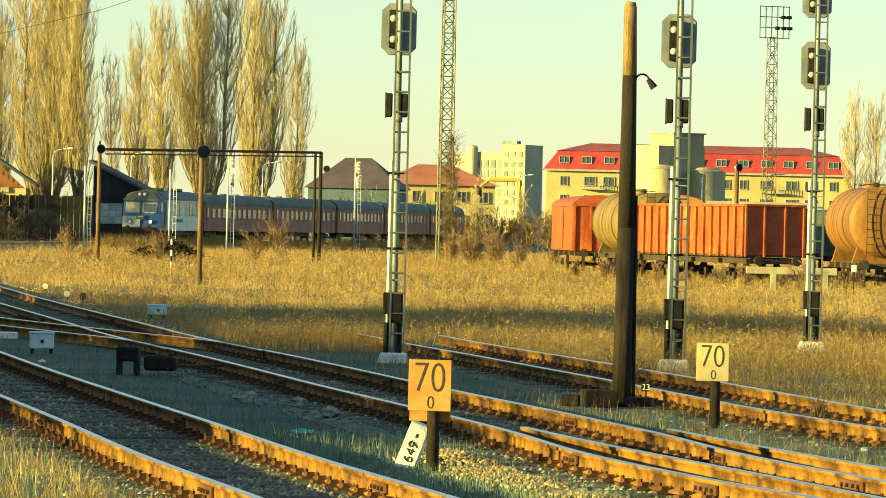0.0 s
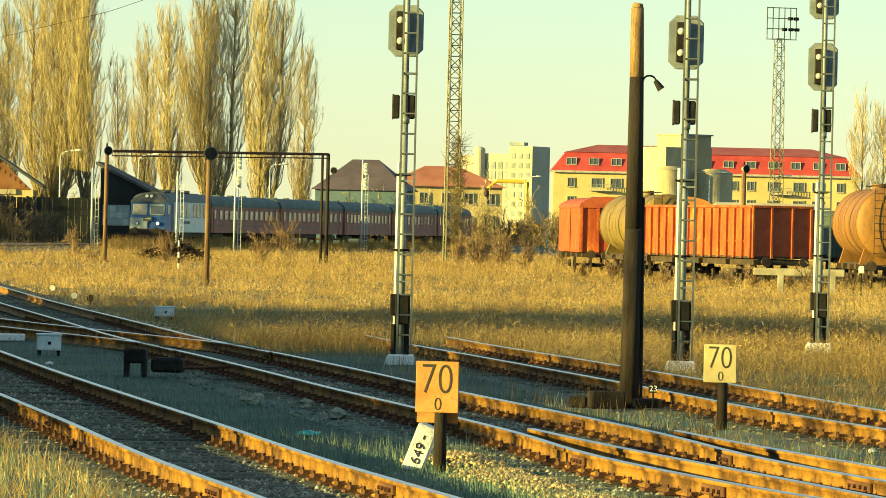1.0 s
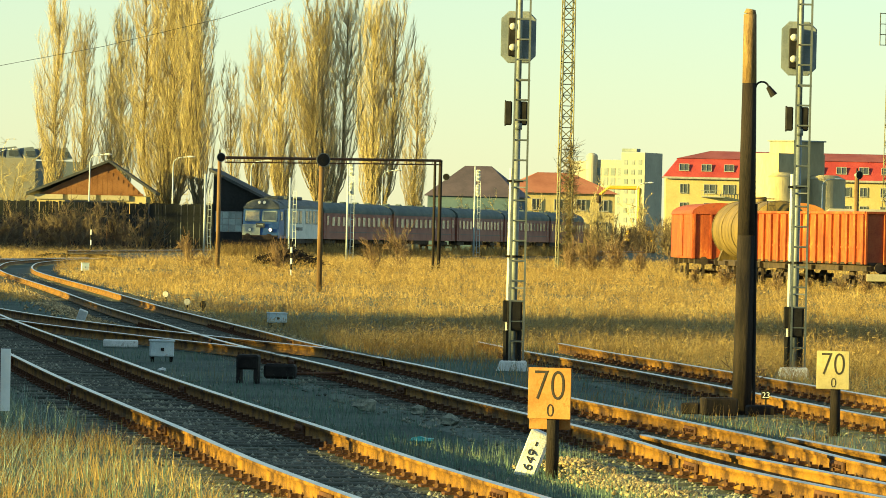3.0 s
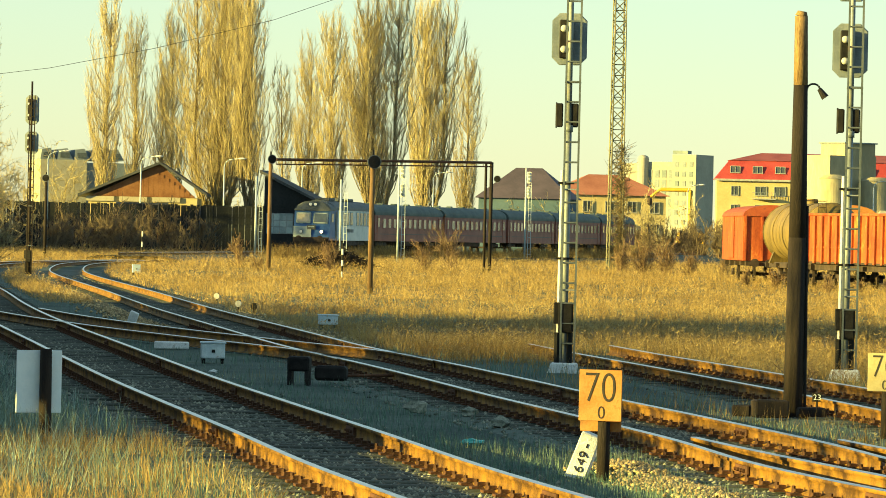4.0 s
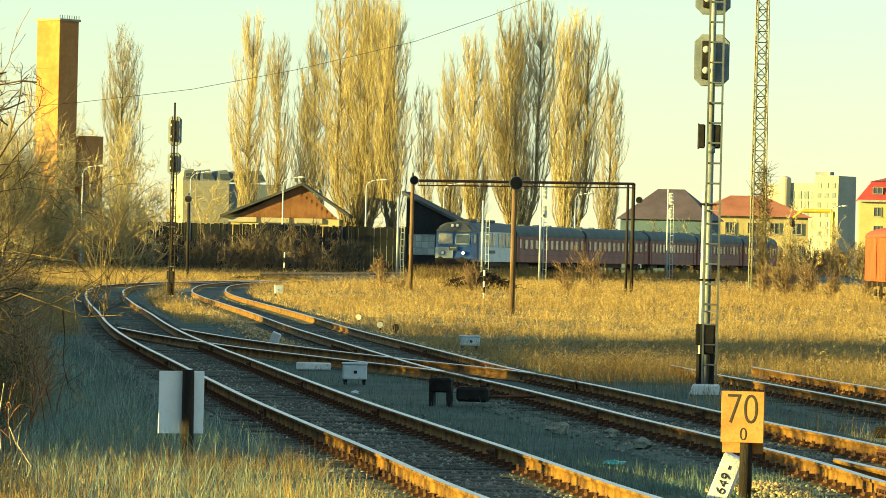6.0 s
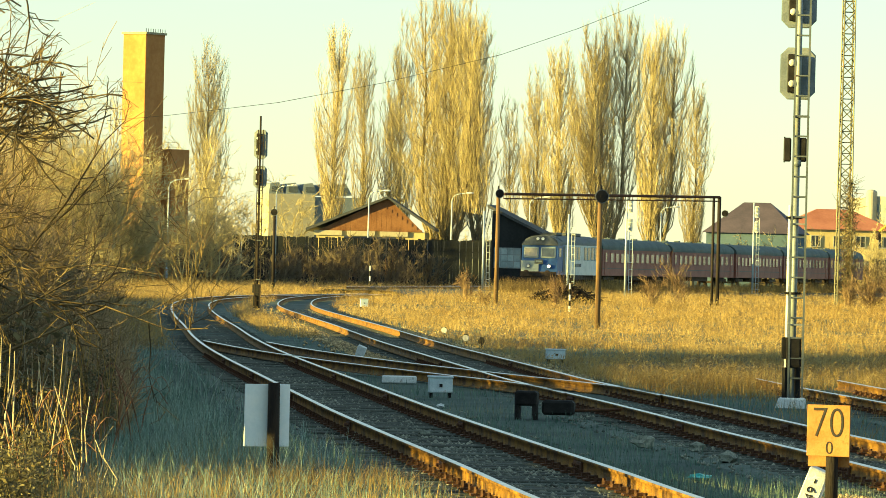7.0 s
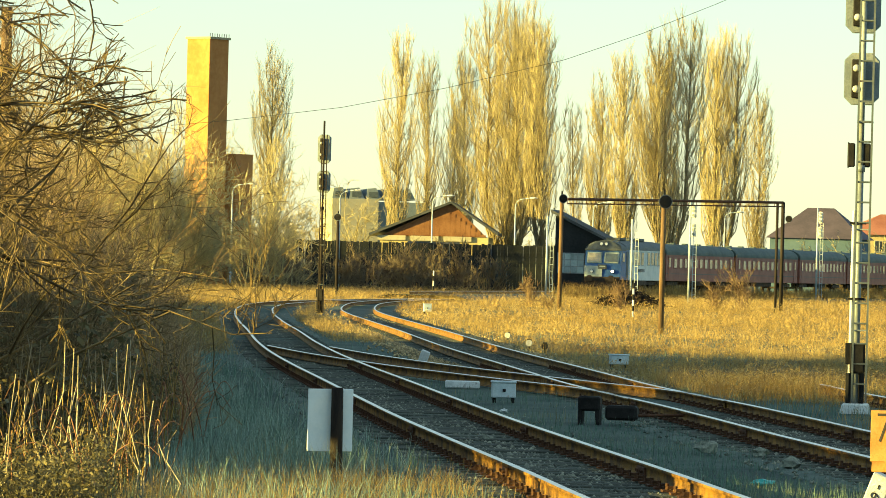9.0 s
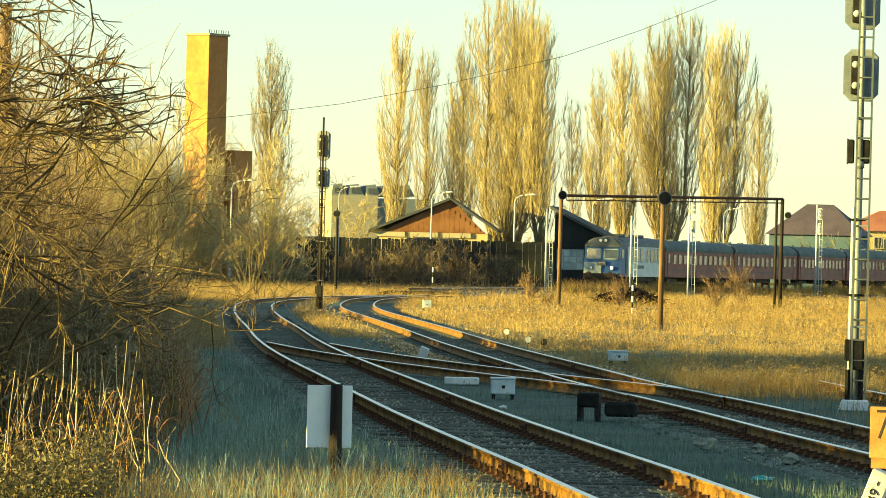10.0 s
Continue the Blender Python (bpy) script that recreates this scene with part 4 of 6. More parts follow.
# the running line on its low bank: (x, y) of the couplings, from the locomotive's front backwards
RAIL_UP = 0.46
COUPLINGS, at = [], Vector((-24.3, 405.0))
for swing, length in ((12.6, 17.9), (14.8, 24.9), (15.0, 24.9), (12.8, 24.9), (13.4, 24.9), (11.5, 24.9), (11.0, 60.0)):
    COUPLINGS.append(at.copy())
    a = radians(swing - 3.2)
    at = at + Vector((math.sin(a), math.cos(a))) * length
COUPLINGS.append(at)


def coupled(k):
    a, b = COUPLINGS[k], COUPLINGS[k + 1]
    return pose(a.x, a.y, RAIL_UP, 0, 0, math.degrees(math.atan2(b.y - a.y, b.x - a.x)))


locomotive(coupled(0))
car = carriage(coupled(1))
for k in range(2, 6):
    copy_thing(car, coupled(k))
line = [(-31.6, 330.0), (-28.6, 370.0)] + [(p.x, p.y) for p in COUPLINGS]
p = spline(line, 4.0)
bank_profile = [(-4.2, -0.25), (-2.1, RAIL_UP - 0.2), (2.1, RAIL_UP - 0.2), (4.2, -0.25)]
v = [(q[0] + u, q[1], z) for q in p for u, z in bank_profile]
f = [(i * 4 + j, i * 4 + j + 1, i * 4 + j + 5, i * 4 + j + 4) for i in range(len(p) - 1) for j in range(3)]
tagged(part("railway_bank", soup("railway_bank", v, f, M_ballast), None), "low dark ballast bank under the running line", "ballast", kind="structure")
running = thing("railway_track", Matrix(), "running line on a low bank under the train", "railway track", "railway tracks")
for side in (-1, 1):
    part("rail", rail_mesh("rail", line, side, top=RAIL_UP), None, running)

# ---- buildings behind the yard ----
M_cream = material("cream_render", (0.42, 0.34, 0.145), (0.52, 0.43, 0.20), 0.9, 0, 0.15, 3, 0.2, c=(0.5, 0.42, 0.25))
M_redroof = material("red_mansard_tiles", (0.29, 0.034, 0.034), (0.37, 0.055, 0.048), 0.6, 0, 0.3, 5, 0.3)
# far house roof, with bluish haze put into its colour
M_hazeroof = material("hazy_plum_roof", (0.06, 0.05, 0.065), (0.095, 0.075, 0.095), 0.8, 0, 0.3, 5, 0.3)
M_maroon = material("dull_red_roof", (0.22, 0.05, 0.045), (0.30, 0.08, 0.065), 0.7, 0, 0.3, 5, 0.3)
M_greywall = material("grey_render", (0.15, 0.185, 0.185), (0.23, 0.26, 0.255), 0.9, 0, 0.2, 3, 0.2)
M_silo = material("pale_silo_concrete", (0.28, 0.25, 0.15), (0.40, 0.36, 0.22), 0.9, 0, 0.2, 3, 0.3, c=(0.36, 0.34, 0.28), stretch=(1, 1, 0.3))
M_tower = material("ochre_brick_tower", (0.35, 0.150, 0.042), (0.45, 0.22, 0.068), 0.9, 0, 0.25, 2.5, 0.4, c=(0.34, 0.12, 0.04))
M_darkroof = material("dark_tar_roof", (0.035, 0.04, 0.042), (0.075, 0.08, 0.08), 0.85, 0, 0.5, 6, 0.3)
M_gablewood = material("brown_gable_boards", (0.15, 0.064, 0.024), (0.235, 0.112, 0.045), 0.85, 0, 0.6, 8, 0.3)
M_hall = material("pale_hall_wall", (0.33, 0.30, 0.19), (0.43, 0.39, 0.26), 0.9, 0, 0.2, 3, 0.2)
M_fence = material("dark_board_fence", (0.009, 0.012, 0.013), (0.022, 0.026, 0.027), 0.9, 0, 0.4, 5, 0.3, obj=0.1)
M_tilered = material("orange_clay_roof", (0.30, 0.11, 0.06), (0.40, 0.16, 0.09), 0.8, 0, 0.3, 4, 0.3)
# far house wall, with shade and bluish haze put into its colour
M_hazewall = material("hazy_shaded_render", (0.055, 0.095, 0.13), (0.085, 0.135, 0.175), 0.9, 0, 0.2, 3, 0.2)
M_palepane = material("pale_dusty_pane", (0.22, 0.29, 0.29), (0.34, 0.42, 0.41), 0.35, 0, 0.9, 6, 0.0, obj=0.3)
M_tinroof = material("pale_corrugated_tin", (0.48, 0.42, 0.22), (0.62, 0.55, 0.30), 0.6, 0.2, 0.3, 6, 0.2)
M_pvc = material("white_window_frame", (0.28, 0.28, 0.24), (0.38, 0.38, 0.33), 0.5, 0, 2, 20, 0)
M_flat = material("tower_block_render", (0.30, 0.29, 0.23), (0.38, 0.36, 0.28), 0.9, 0, 0.08, 1, 0.1)


def window(parent, x, y, z, w, h, turn=0.0, tilt=0.0, pane=None):
    """A framed window set in a wall face, its face towards -y before the turn."""
    m = Matrix.Translation((x, y, z)) @ Matrix.Rotation(turn, 4, "Z") @ Matrix.Rotation(tilt, 4, "X")
    bm = B()
    t = 0.09
    for cx, cz, sx, sz in ((-w / 2, 0, t, h), (w / 2, 0, t, h), (0, h / 2, w, t), (0, -h / 2, w, t), (0, 0, 0.06, h)):
        box(bm, cx, -0.05, cz, sx, 0.14, sz, m=m)
    win = part("window", bm, M_pvc, parent)
    bm = B()
    box(bm, 0, -0.012, 0, w - 0.06, 0.03, h - 0.06, m=m)
    part("pane", bm, pane or M_glass, win)
    bm = B()
    box(bm, 0, -0.09, -h / 2 - 0.06, w + 0.2, 0.2, 0.06, m=m)
    part("sill", bm, M_pvc, win)
    return win


def red_block():
    b = thing("apartment_building", pose(45.3, 903, 0, 0, 0, 0), "cream apartment block with a red mansard roof", "building")
    W, Dp, ev, mid, rd = 54.4, 14.0, 13.0, 16.4, 17.9
    bm = B()
    box(bm, 0, Dp / 2, ev / 2 - 0.5, W, Dp, ev + 1)
    wall = part("wall", bm, M_cream, b)
    bm = B()
    lo, hi = 0.5, -2.2
    ring0 = [bm.verts.new(v) for v in ((-W / 2 - lo, -lo, ev), (W / 2 + lo, -lo, ev), (W / 2 + lo, Dp + lo, ev), (-W / 2 - lo, Dp + lo, ev))]
    ring1 = [bm.verts.new(v) for v in ((-W / 2 + 2.2, 1.2, mid), (W / 2 - 2.2, 1.2, mid), (W / 2 - 2.2, Dp - 1.2, mid), (-W / 2 + 2.2, Dp - 1.2, mid))]
    for i in range(4):
        bm.faces.new((ring0[i], ring0[(i + 1) % 4], ring1[(i + 1) % 4], ring1[i]))
    bm.faces.new(ring0[::-1])
    bm.faces.new(ring1)
    roof = part("mansard_roof", bm, M_redroof, b, "bright red mansard roof")
    bm = B()
    ring1 = [bm.verts.new(v) for v in ((-W / 2 + 2.0, 1.0, mid + 0.02), (W / 2 - 2.0, 1.0, mid + 0.02), (W / 2 - 2.0, Dp - 1.0, mid + 0.02), (-W / 2 + 2.0, Dp - 1.0, mid + 0.02))]
    r0, r1 = bm.verts.new((-W / 2 + 8, Dp / 2, rd)), bm.verts.new((W / 2 - 8, Dp / 2, rd))
    bm.faces.new((ring1[0], ring1[1], r1, r0))
    bm.faces.new((ring1[2], ring1[3], r0, r1))
    bm.faces.new((ring1[1], ring1[2], r1))
    bm.faces.new((ring1[3], ring1[0], r0))
    bm.faces.new(ring1[::-1])
    part("upper_roof", bm, M_maroon, b, "dull red upper roof")
    bm = B()
    box(bm, 0, -0.5, ev - 0.1, W + 1.0, 0.3, 0.35)
    part("gutter", bm, M_pvc, b)
    n = 13
    for k in range(n):
        x = -W / 2 + 3.2 + (W - 6.4) * k / (n - 1)
        window(roof, x, 0.25, 14.75, 1.7, 1.25, tilt=-0.3)
        for z in (11.0, 7.7, 4.4):
            window(wall, x + (0.6 if k % 3 == 1 else 0), -0.02, z, 2.0 if k % 4 else 1.3, 1.6)
        if k % 4 == 1:
            for z in (9.6, 6.3):
                bm = B()
                box(bm, x + 1.2, -0.7, z, 4.2, 1.4, 0.18)
                bal = part("balcony", bm, M_pvc, b)
                for q in range(9):
                    bm = B()
                    box(bm, x - 0.8 + q * 0.5, -1.36, z + 0.55, 0.06, 0.06, 1.0)
                    part("baluster", bm, M_signal, bal)
                bm = B()
                box(bm, x + 1.2, -1.36, z + 1.1, 4.2, 0.08, 0.08)
                part("handrail", bm, M_signal, bal)
    return b


red_block()


def silo_house():
    b = thing("silo_building", pose(26.0, 600, 0, 0, 0, 36), "pale concrete silo building with two round silos", "building")
    for x, y, r, h, in ((1.7, 2.2, 1.9, 9.7), (7.2, 1.0, 2.3, 9.5)):
        bm = B()
        rod(bm, (x, y, -0.5), (x, y, h), r, r, 40)
        rod(bm, (x, y, h), (x, y, h + 0.5), r * 1.03, r * 0.6, 40)
        part("silo", bm, M_silo, b, "round concrete silo", smooth=False)
    bm = B()
    box(bm, 4.2, 4.5, 6.0, 7.0, 5.0, 13)
    tall = part("tower_house", bm, M_silo, b)
    bm = B()
    box(bm, 5.4, 4.5, 13.2, 4.6, 4.6, 1.5)
    part("penthouse", bm, M_silo, b)
    bm = B()
    box(bm, 5.4, 4.5, 14.03, 5.0, 5.0, 0.16)
    part("roof_slab", bm, M_greywall, b)
    bm = B()
    box(bm, 9.2, 5.0, 4.5, 4.4, 5.0, 10)
    part("annex", bm, M_silo, b)
    for y in (3.2, 5.3):
        window(tall, 7.72, y, 11.3, 1.3, 1.0, turn=radians(90))
    return b


silo_house()


def tower_block():
    b = thing("tower_block", pose(1.6, 1506, 0, 0, 0, -24) @ Matrix.Scale(0.95, 4), "hazy pale tower block with a round corner turret", "building")
    for x, y, w, dp, h in ((4, 6, 8, 10, 25.6), (12.5, 8, 11, 12, 26.2), (21, 8, 8, 14, 28.6)):
        bm = B()
        box(bm, x, y, h / 2, w, dp, h)
        part("wall", bm, M_flat, b)
    bm = B()
    rod(bm, (6.8, 1.6, 0), (6.8, 1.6, 27.2), 1.8, 1.8, 20)
    ball(bm, (6.8, 1.6, 27.2), 1.8, 1, 1, 0.6, 20, 10)
    part("turret", bm, M_flat, b)
    bm = B()
    box(bm, 19, 4, 29.3, 5.0, 3.0, 1.0)
    part("roof_house", bm, M_greywall, b)
    for k in range(4):
        for z in range(6):
            bm = B()
            box(bm, 9.0 + k * 2.4, 1.95, 22.5 - z * 3.0, 1.5, 0.2, 2.4)
            part("window", bm, M_greywall, b)
    for k in range(3):
        for z in range(7):
            bm = B()
            box(bm, 18.6 + k * 2.4, 0.95, 25.5 - z * 3.0, 1.2, 0.2, 1.6)
            part("window", bm, M_greywall, b)
    return b


tower_block()


def hip_house(x, y, W, Dp, ev, rd, wall, roof, label, turn=0, nwin=5, hip=0.35):
    b = thing("house", pose(x, y, 0, 0, 0, turn), label, "building", "buildings behind the yard")
    bm = B()
    box(bm, W / 2, Dp / 2, ev / 2 - 0.3, W, Dp, ev + 0.6)
    wl_ = part("wall", bm, wall, b)
    bm = B()
    o = 0.5
    c = [bm.verts.new(v) for v in ((-o, -o, ev), (W + o, -o, ev), (W + o, Dp + o, ev), (-o, Dp + o, ev))]
    r0, r1 = bm.verts.new((W * hip, Dp / 2, rd)), bm.verts.new((W * (1 - hip), Dp / 2, rd))
    for f in ((c[0], c[1], r1, r0), (c[2], c[3], r0, r1), (c[1], c[2], r1), (c[3], c[0], r0), (c[3], c[2], c[1], c[0])):
        bm.faces.new(f)
    part("roof", bm, roof, b)
    for k in range(nwin):
        for z in (ev - 1.6, ev - 4.7):
            if z > 1:
                window(wl_, W * (k + 0.5) / nwin, -0.02, z, 1.3, 1.5)
    return b


hip_house(-8.4, 700, 15.6, 11, 8.0, 10.9, M_cream, M_tilered, "cream house with a low orange clay roof", 8)
hip_house(-17.5, 650, 11.5, 12, 6.9, 10.9, M_hazewall, M_hazeroof, "hipped-roof building with shade and haze put into its blue-grey and plum colours", -6, 0)
hip_house(22, 420, 9.5, 8, 3.9, 4.9, M_tinroof, M_tinroof, "low shed with pale corrugated roof behind the wagons", 0, 0, 0.02)


def hut():
    b = thing("gabled_hut", pose(-32.7, 466, 0, 0, 0, -4), "grey hut with a dark sloping roof and wide pale windows", "building")
    W, ev, ap, Dp = 13.0, 4.3, 7.5, 6.0
    bm = B()
    prism(bm, [(0.4, -0.3), (W / 2, -0.3), (W / 2, ev), (0.4, ap - 0.4)], 0, Dp)
    # shade on this wall is put into the dark fence colour
    wall = part("wall", bm, M_fence, b, "wall in a dark colour that stands in for shade")
    bm = B()
    prism(bm, [(0, ap - 0.12), (W / 2 + 0.5, ev - 0.28), (W / 2 + 0.5, ev - 0.02), (0, ap + 0.15)], -0.5, Dp + 0.3)
    part("roof", bm, M_darkroof, b, "dark tarred roof")
    for x in (1.9, 4.8):
        bm = B()
        box(bm, x, -0.04, 2.75, 2.5, 0.12, 1.9)
        win = part("window", bm, M_signal, wall, "wide multi-pane window")
        for c in range(4):
            for r in range(3):
                bm = B()
                box(bm, x - 0.9 + 0.6 * c, -0.11, 2.15 + 0.6 * r, 0.53, 0.03, 0.53)
                part("pane", bm, M_palepane, win)
    return b


hut()


def gable_shed():
    b = thing("gabled_shed", pose(-54.6, 520, 0, 0, 0, 3), "long shed with a brown boarded gable and dark roof", "building")
    W, ev, ap, Dp = 12.0, 5.75, 8.9, 16
    bm = B()
    prism(bm, [(0.4, -0.3), (W - 0.4, -0.3), (W - 0.4, ev - 0.5), (0.4, ev - 0.5)], 0.25, Dp)
    part("wall", bm, M_cream, b, "cream rendered wall")
    bm = B()
    prism(bm, [(0.6, ev - 0.5), (W - 0.6, ev - 0.5), (W * 0.66, ap - 0.35), (W * 0.62, ap - 0.35)], 0.15, 0.6)
    g = part("gable", bm, M_gablewood, b, "brown boarded gable")
    for k in range(20):
        x = 1.0 + k * 0.53
        top = ev - 0.5 + (ap - ev) * min((x - 0.6) / (W * 0.62), (W - 0.6 - x) / (W * 0.36)) * 0.9
        bm = B()
        box(bm, x, 0.13, (ev - 0.45 + top) / 2, 0.512, 0.05, max(0.1, top - ev + 0.45))
        part("board", bm, M_gablewood, g)
    bm = B()
    prism(bm, [(-0.7, ev - 0.6), (W * 0.64, ap - 0.25), (W + 0.6, ev - 0.3), (W + 0.6, ev - 0.05), (W * 0.64, ap), (-0.7, ev - 0.3)], -0.4, Dp)
    part("roof", bm, M_darkroof, b)
    for k in range(3):
        bm = B()
        box(bm, 1.6 + k * 3.4, 0.1, ev - 0.75, 2.9, 0.12, 0.5)
        part("pale_band", bm, M_hall, b)
    return b


gable_shed()
hip_house(-50.5, 505, 6.5, 7, 2.6, 4.6, M_gablewood, M_darkroof, "low outbuilding with a sagging dark roof", 5, 0, 0.1)
hip_house(-43.5, 508, 10, 6, 2.8, 4.3, M_greywall, M_darkroof, "low lean-to with a dark roof behind bushes", -3, 0, 0.05)


def hall():
    b = thing("factory_hall", pose(-74.0, 650, 0, 0, 0, 14), "pale factory hall with rooflights", "building")
    # lit left part cream, shaded right part grey: light put into wall colours
    bm = B()
    box(bm, 3.0, 6, 5.0, 6.0, 12, 11.2)
    part("wall", bm, M_hall, b)
    bm = B()
    box(bm, 9.4, 6.5, 4.9, 6.9, 12, 10.8)
    part("wall", bm, M_greywall, b)
    for k in range(5):
        bm = B()
        prism(bm, [(k * 2.2, 10.6), (k * 2.2 + 2.1, 10.6), (k * 2.2 + 1.3, 12.1), (k * 2.2 + 0.2, 11.9)], 0.5, 11)
        sk = part("rooflight", bm, M_greywall, b)
        bm = B()
        box(bm, k * 2.2 + 1.0, 0.44, 11.2, 1.2, 0.06, 0.7)
        part("pane", bm, M_glass, sk)
    return b


hall()


def brick_tower():
    b = thing("brick_tower", pose(-61.8, 450, 0, 0, 0, 58), "tall plain ochre brick tower lit from one side", "tower")
    bm = B()
    box(bm, 0, 1.3, 10.8, 2.65, 2.65, 22.4, bevel=0.03)
    part("shaft", bm, M_tower, b)
    bm = B()
    box(bm, 0, 1.3, 22.08, 2.9, 2.9, 0.2)
    cap = part("coping", bm, M_silo, b)
    for k in range(9):
        bm = B()
        rod(bm, (-1.3 + k * 0.33, 0.0, 22.2), (-1.3 + k * 0.33, 0.0, 22.5), 0.03, None, 5)
        part("rail_post", bm, M_black, cap)
    bm = B()
    box(bm, 3.1, 0.5, 5.7, 2.4, 2.4, 12.2)
    part("annex", bm, M_tower, b)
    return b


brick_tower()
M_sooty = material("sooty_brick", (0.07, 0.045, 0.03), (0.14, 0.085, 0.05), 0.9, 0, 0.4, 6, 0.3)
ch = thing("factory_chimney", pose(-77.5, 430, 0), "distant slim brick chimney behind bare trees", "chimney")
bm = B()
rod(bm, (0, 0, -0.5), (0, 0, 23.5), 0.75, 0.45, 18)
part("shaft", bm, M_sooty, ch)

# boarded yard fence behind the running lines
fe = thing("yard_fence", pose(-64, 472, 0, 0, 0, 6), "tall dark boarded fence along the yard", "fence")
bm = B()
box(bm, 0, 0, 1.95, 0.29, 0.05, 4.7)
me_b = bpy.data.meshes.new("board")
bm.to_mesh(me_b)
bm.free()
me_b.materials.append(M_fence)
for k in range(163):
    o = new("board", me_b)
    o.parent = fe
    o.matrix_basis = pose(k * 0.302, random.uniform(-0.02, 0.02), random.uniform(-0.05, 0.08), 0, random.uniform(-0.6, 0.6), 0)
bm = B()
for z in (0.6, 3.2):
    box(bm, 24.5, 0.06, z, 49.0, 0.06, 0.12)
part("fence_rail", bm, M_fence, fe)


# ---- lattice masts ----
def lattice_mast(x, y, h, w0, w1, label, bays, mat, turn=0):
    s = thing("lattice_mast", pose(x, y, 0, 0, 0, turn), label, "lattice mast", "lattice masts")
    q = [(-1, -1), (1, -1), (1, 1), (-1, 1)]
    for sx, sy in q:
        bm = B()
        rod(bm, (sx * w0 / 2, sy * w0 / 2, -0.2), (sx * w1 / 2, sy * w1 / 2, h), 0.055, 0.045, 6)
        part("leg", bm, mat, s)
    for k in range(bays):
        za, zb = h * k / bays, h * (k + 1) / bays
        wa, wb = (w0 + (w1 - w0) * z / h for z in (za, zb))
        for i in range(4):
            a, b = q[i], q[(i + 1) % 4]
            if (k + i) % 2:
                a, b = b, a
            bm = B()
            rod(bm, (a[0] * wa / 2, a[1] * wa / 2, za), (b[0] * wb / 2, b[1] * wb / 2, zb), 0.034, None, 5)
            part("diagonal_brace", bm, mat, s)
            bm = B()
            rod(bm, (a[0] * wb / 2, a[1] * wb / 2, zb), (b[0] * wb / 2, b[1] * wb / 2, zb), 0.024, None, 5)
            part("cross_brace", bm, mat, s)
    return s


M_lattice = material("grey_green_lattice_paint", (0.10, 0.10, 0.066), (0.20, 0.19, 0.115), 0.6, 0.2, 1, 20, 0.2, c=(0.3, 0.2, 0.1))
climbed = lattice_mast(0.05, 330, 24, 0.86, 0.66, "tall slim lattice mast overgrown with climbers at its foot", 34, M_lattice, 12)
fl = lattice_mast(35.9, 560, 24, 1.25, 0.85, "floodlight mast with a square lamp frame", 24, M_lattice, 20)
for k in range(4):
    bm = B()
    box(bm, 0, -0.5, 23.9 + k * 1.16, 3.6, 0.09, 0.09)
    part("lamp_frame_rail", bm, M_lattice, fl)
for k in range(6):
    bm = B()
    box(bm, -1.75 + k * 0.7, -0.5, 25.65, 0.08, 0.08, 3.6)
    part("lamp_frame_post", bm, M_lattice, fl)
for x, z in ((0.9, 26.2), (1.6, 26.2), (0.2, 25.0), (1.0, 25.0), (1.7, 25.0)):
    bm = B()
    box(bm, x, -0.8, z, 0.5, 0.5, 0.36, bevel=0.06)
    part("floodlight", bm, M_black, fl)

# yellow material handler at work behind the train
M_digger = material("yellow_machine_paint", (0.55, 0.33, 0.03), (0.70, 0.44, 0.05), 0.5, 0.1, 1, 12, 0.1)
ex = thing("material_handler", pose(5.0, 690, 0, 0, 0, 0) @ Matrix.Scale(1.28, 4), "yellow crane boom of a scrap handler behind the train", "excavator")
for name, a, b, r in (("boom", (4.0, 0, 3.0), (4.1, 0, 6.9), 0.22), ("boom", (4.1, 0, 6.9), (0.9, 0, 6.9), 0.22), ("stick", (0.9, 0, 6.9), (-0.1, 0, 6.1), 0.16)):
    bm = B()
    rod(bm, a, b, r, r * 0.9, 8)
    part(name, bm, M_digger, ex)
bm = B()
box(bm, 4.2, 0, 1.7, 3.0, 2.4, 1.4, bevel=0.2)
part("cab", bm, M_digger, ex)
bm = B()
box(bm, 4.2, 0, 0.6, 3.6, 2.6, 1.3, bevel=0.2)
part("undercarriage", bm, M_under, ex)
bm = B()
ball(bm, (-0.2, 0, 5.6), 0.45, 0.7, 0.7, 1, 10, 6)
part("grab", bm, M_under, ex)

# ---- plants ----
M_bark = material("grey_brown_bark", (0.10, 0.075, 0.045), (0.20, 0.155, 0.09), 0.9, 0, 1.0, 12, 0.5)
M_popbark = material("poplar_bark", (0.15, 0.12, 0.065), (0.25, 0.205, 0.115), 0.9, 0, 0.6, 8, 0.4)
M_poptwig = material("yellowish_poplar_twigs", (0.34, 0.285, 0.14), (0.48, 0.405, 0.21), 0.85, 0, 0.3, 2, 0, island=0.35)
M_twig = material("bare_brown_twigs", (0.10, 0.075, 0.038), (0.23, 0.175, 0.08), 0.85, 0, 0.5, 4, 0, island=0.4)
M_bramble = material("bramble_stems", (0.16, 0.07, 0.04), (0.30, 0.15, 0.07), 0.8, 0, 1, 5, 0, island=0.4)
M_scrub = material("grey_brown_scrub", (0.15, 0.095, 0.05), (0.28, 0.19, 0.095), 0.85, 0, 1, 5, 0, island=0.4)
M_boughs = material("dark_crooked_boughs", (0.07, 0.05, 0.022), (0.20, 0.14, 0.055), 0.85, 0, 0.8, 6, 0, island=0.5)
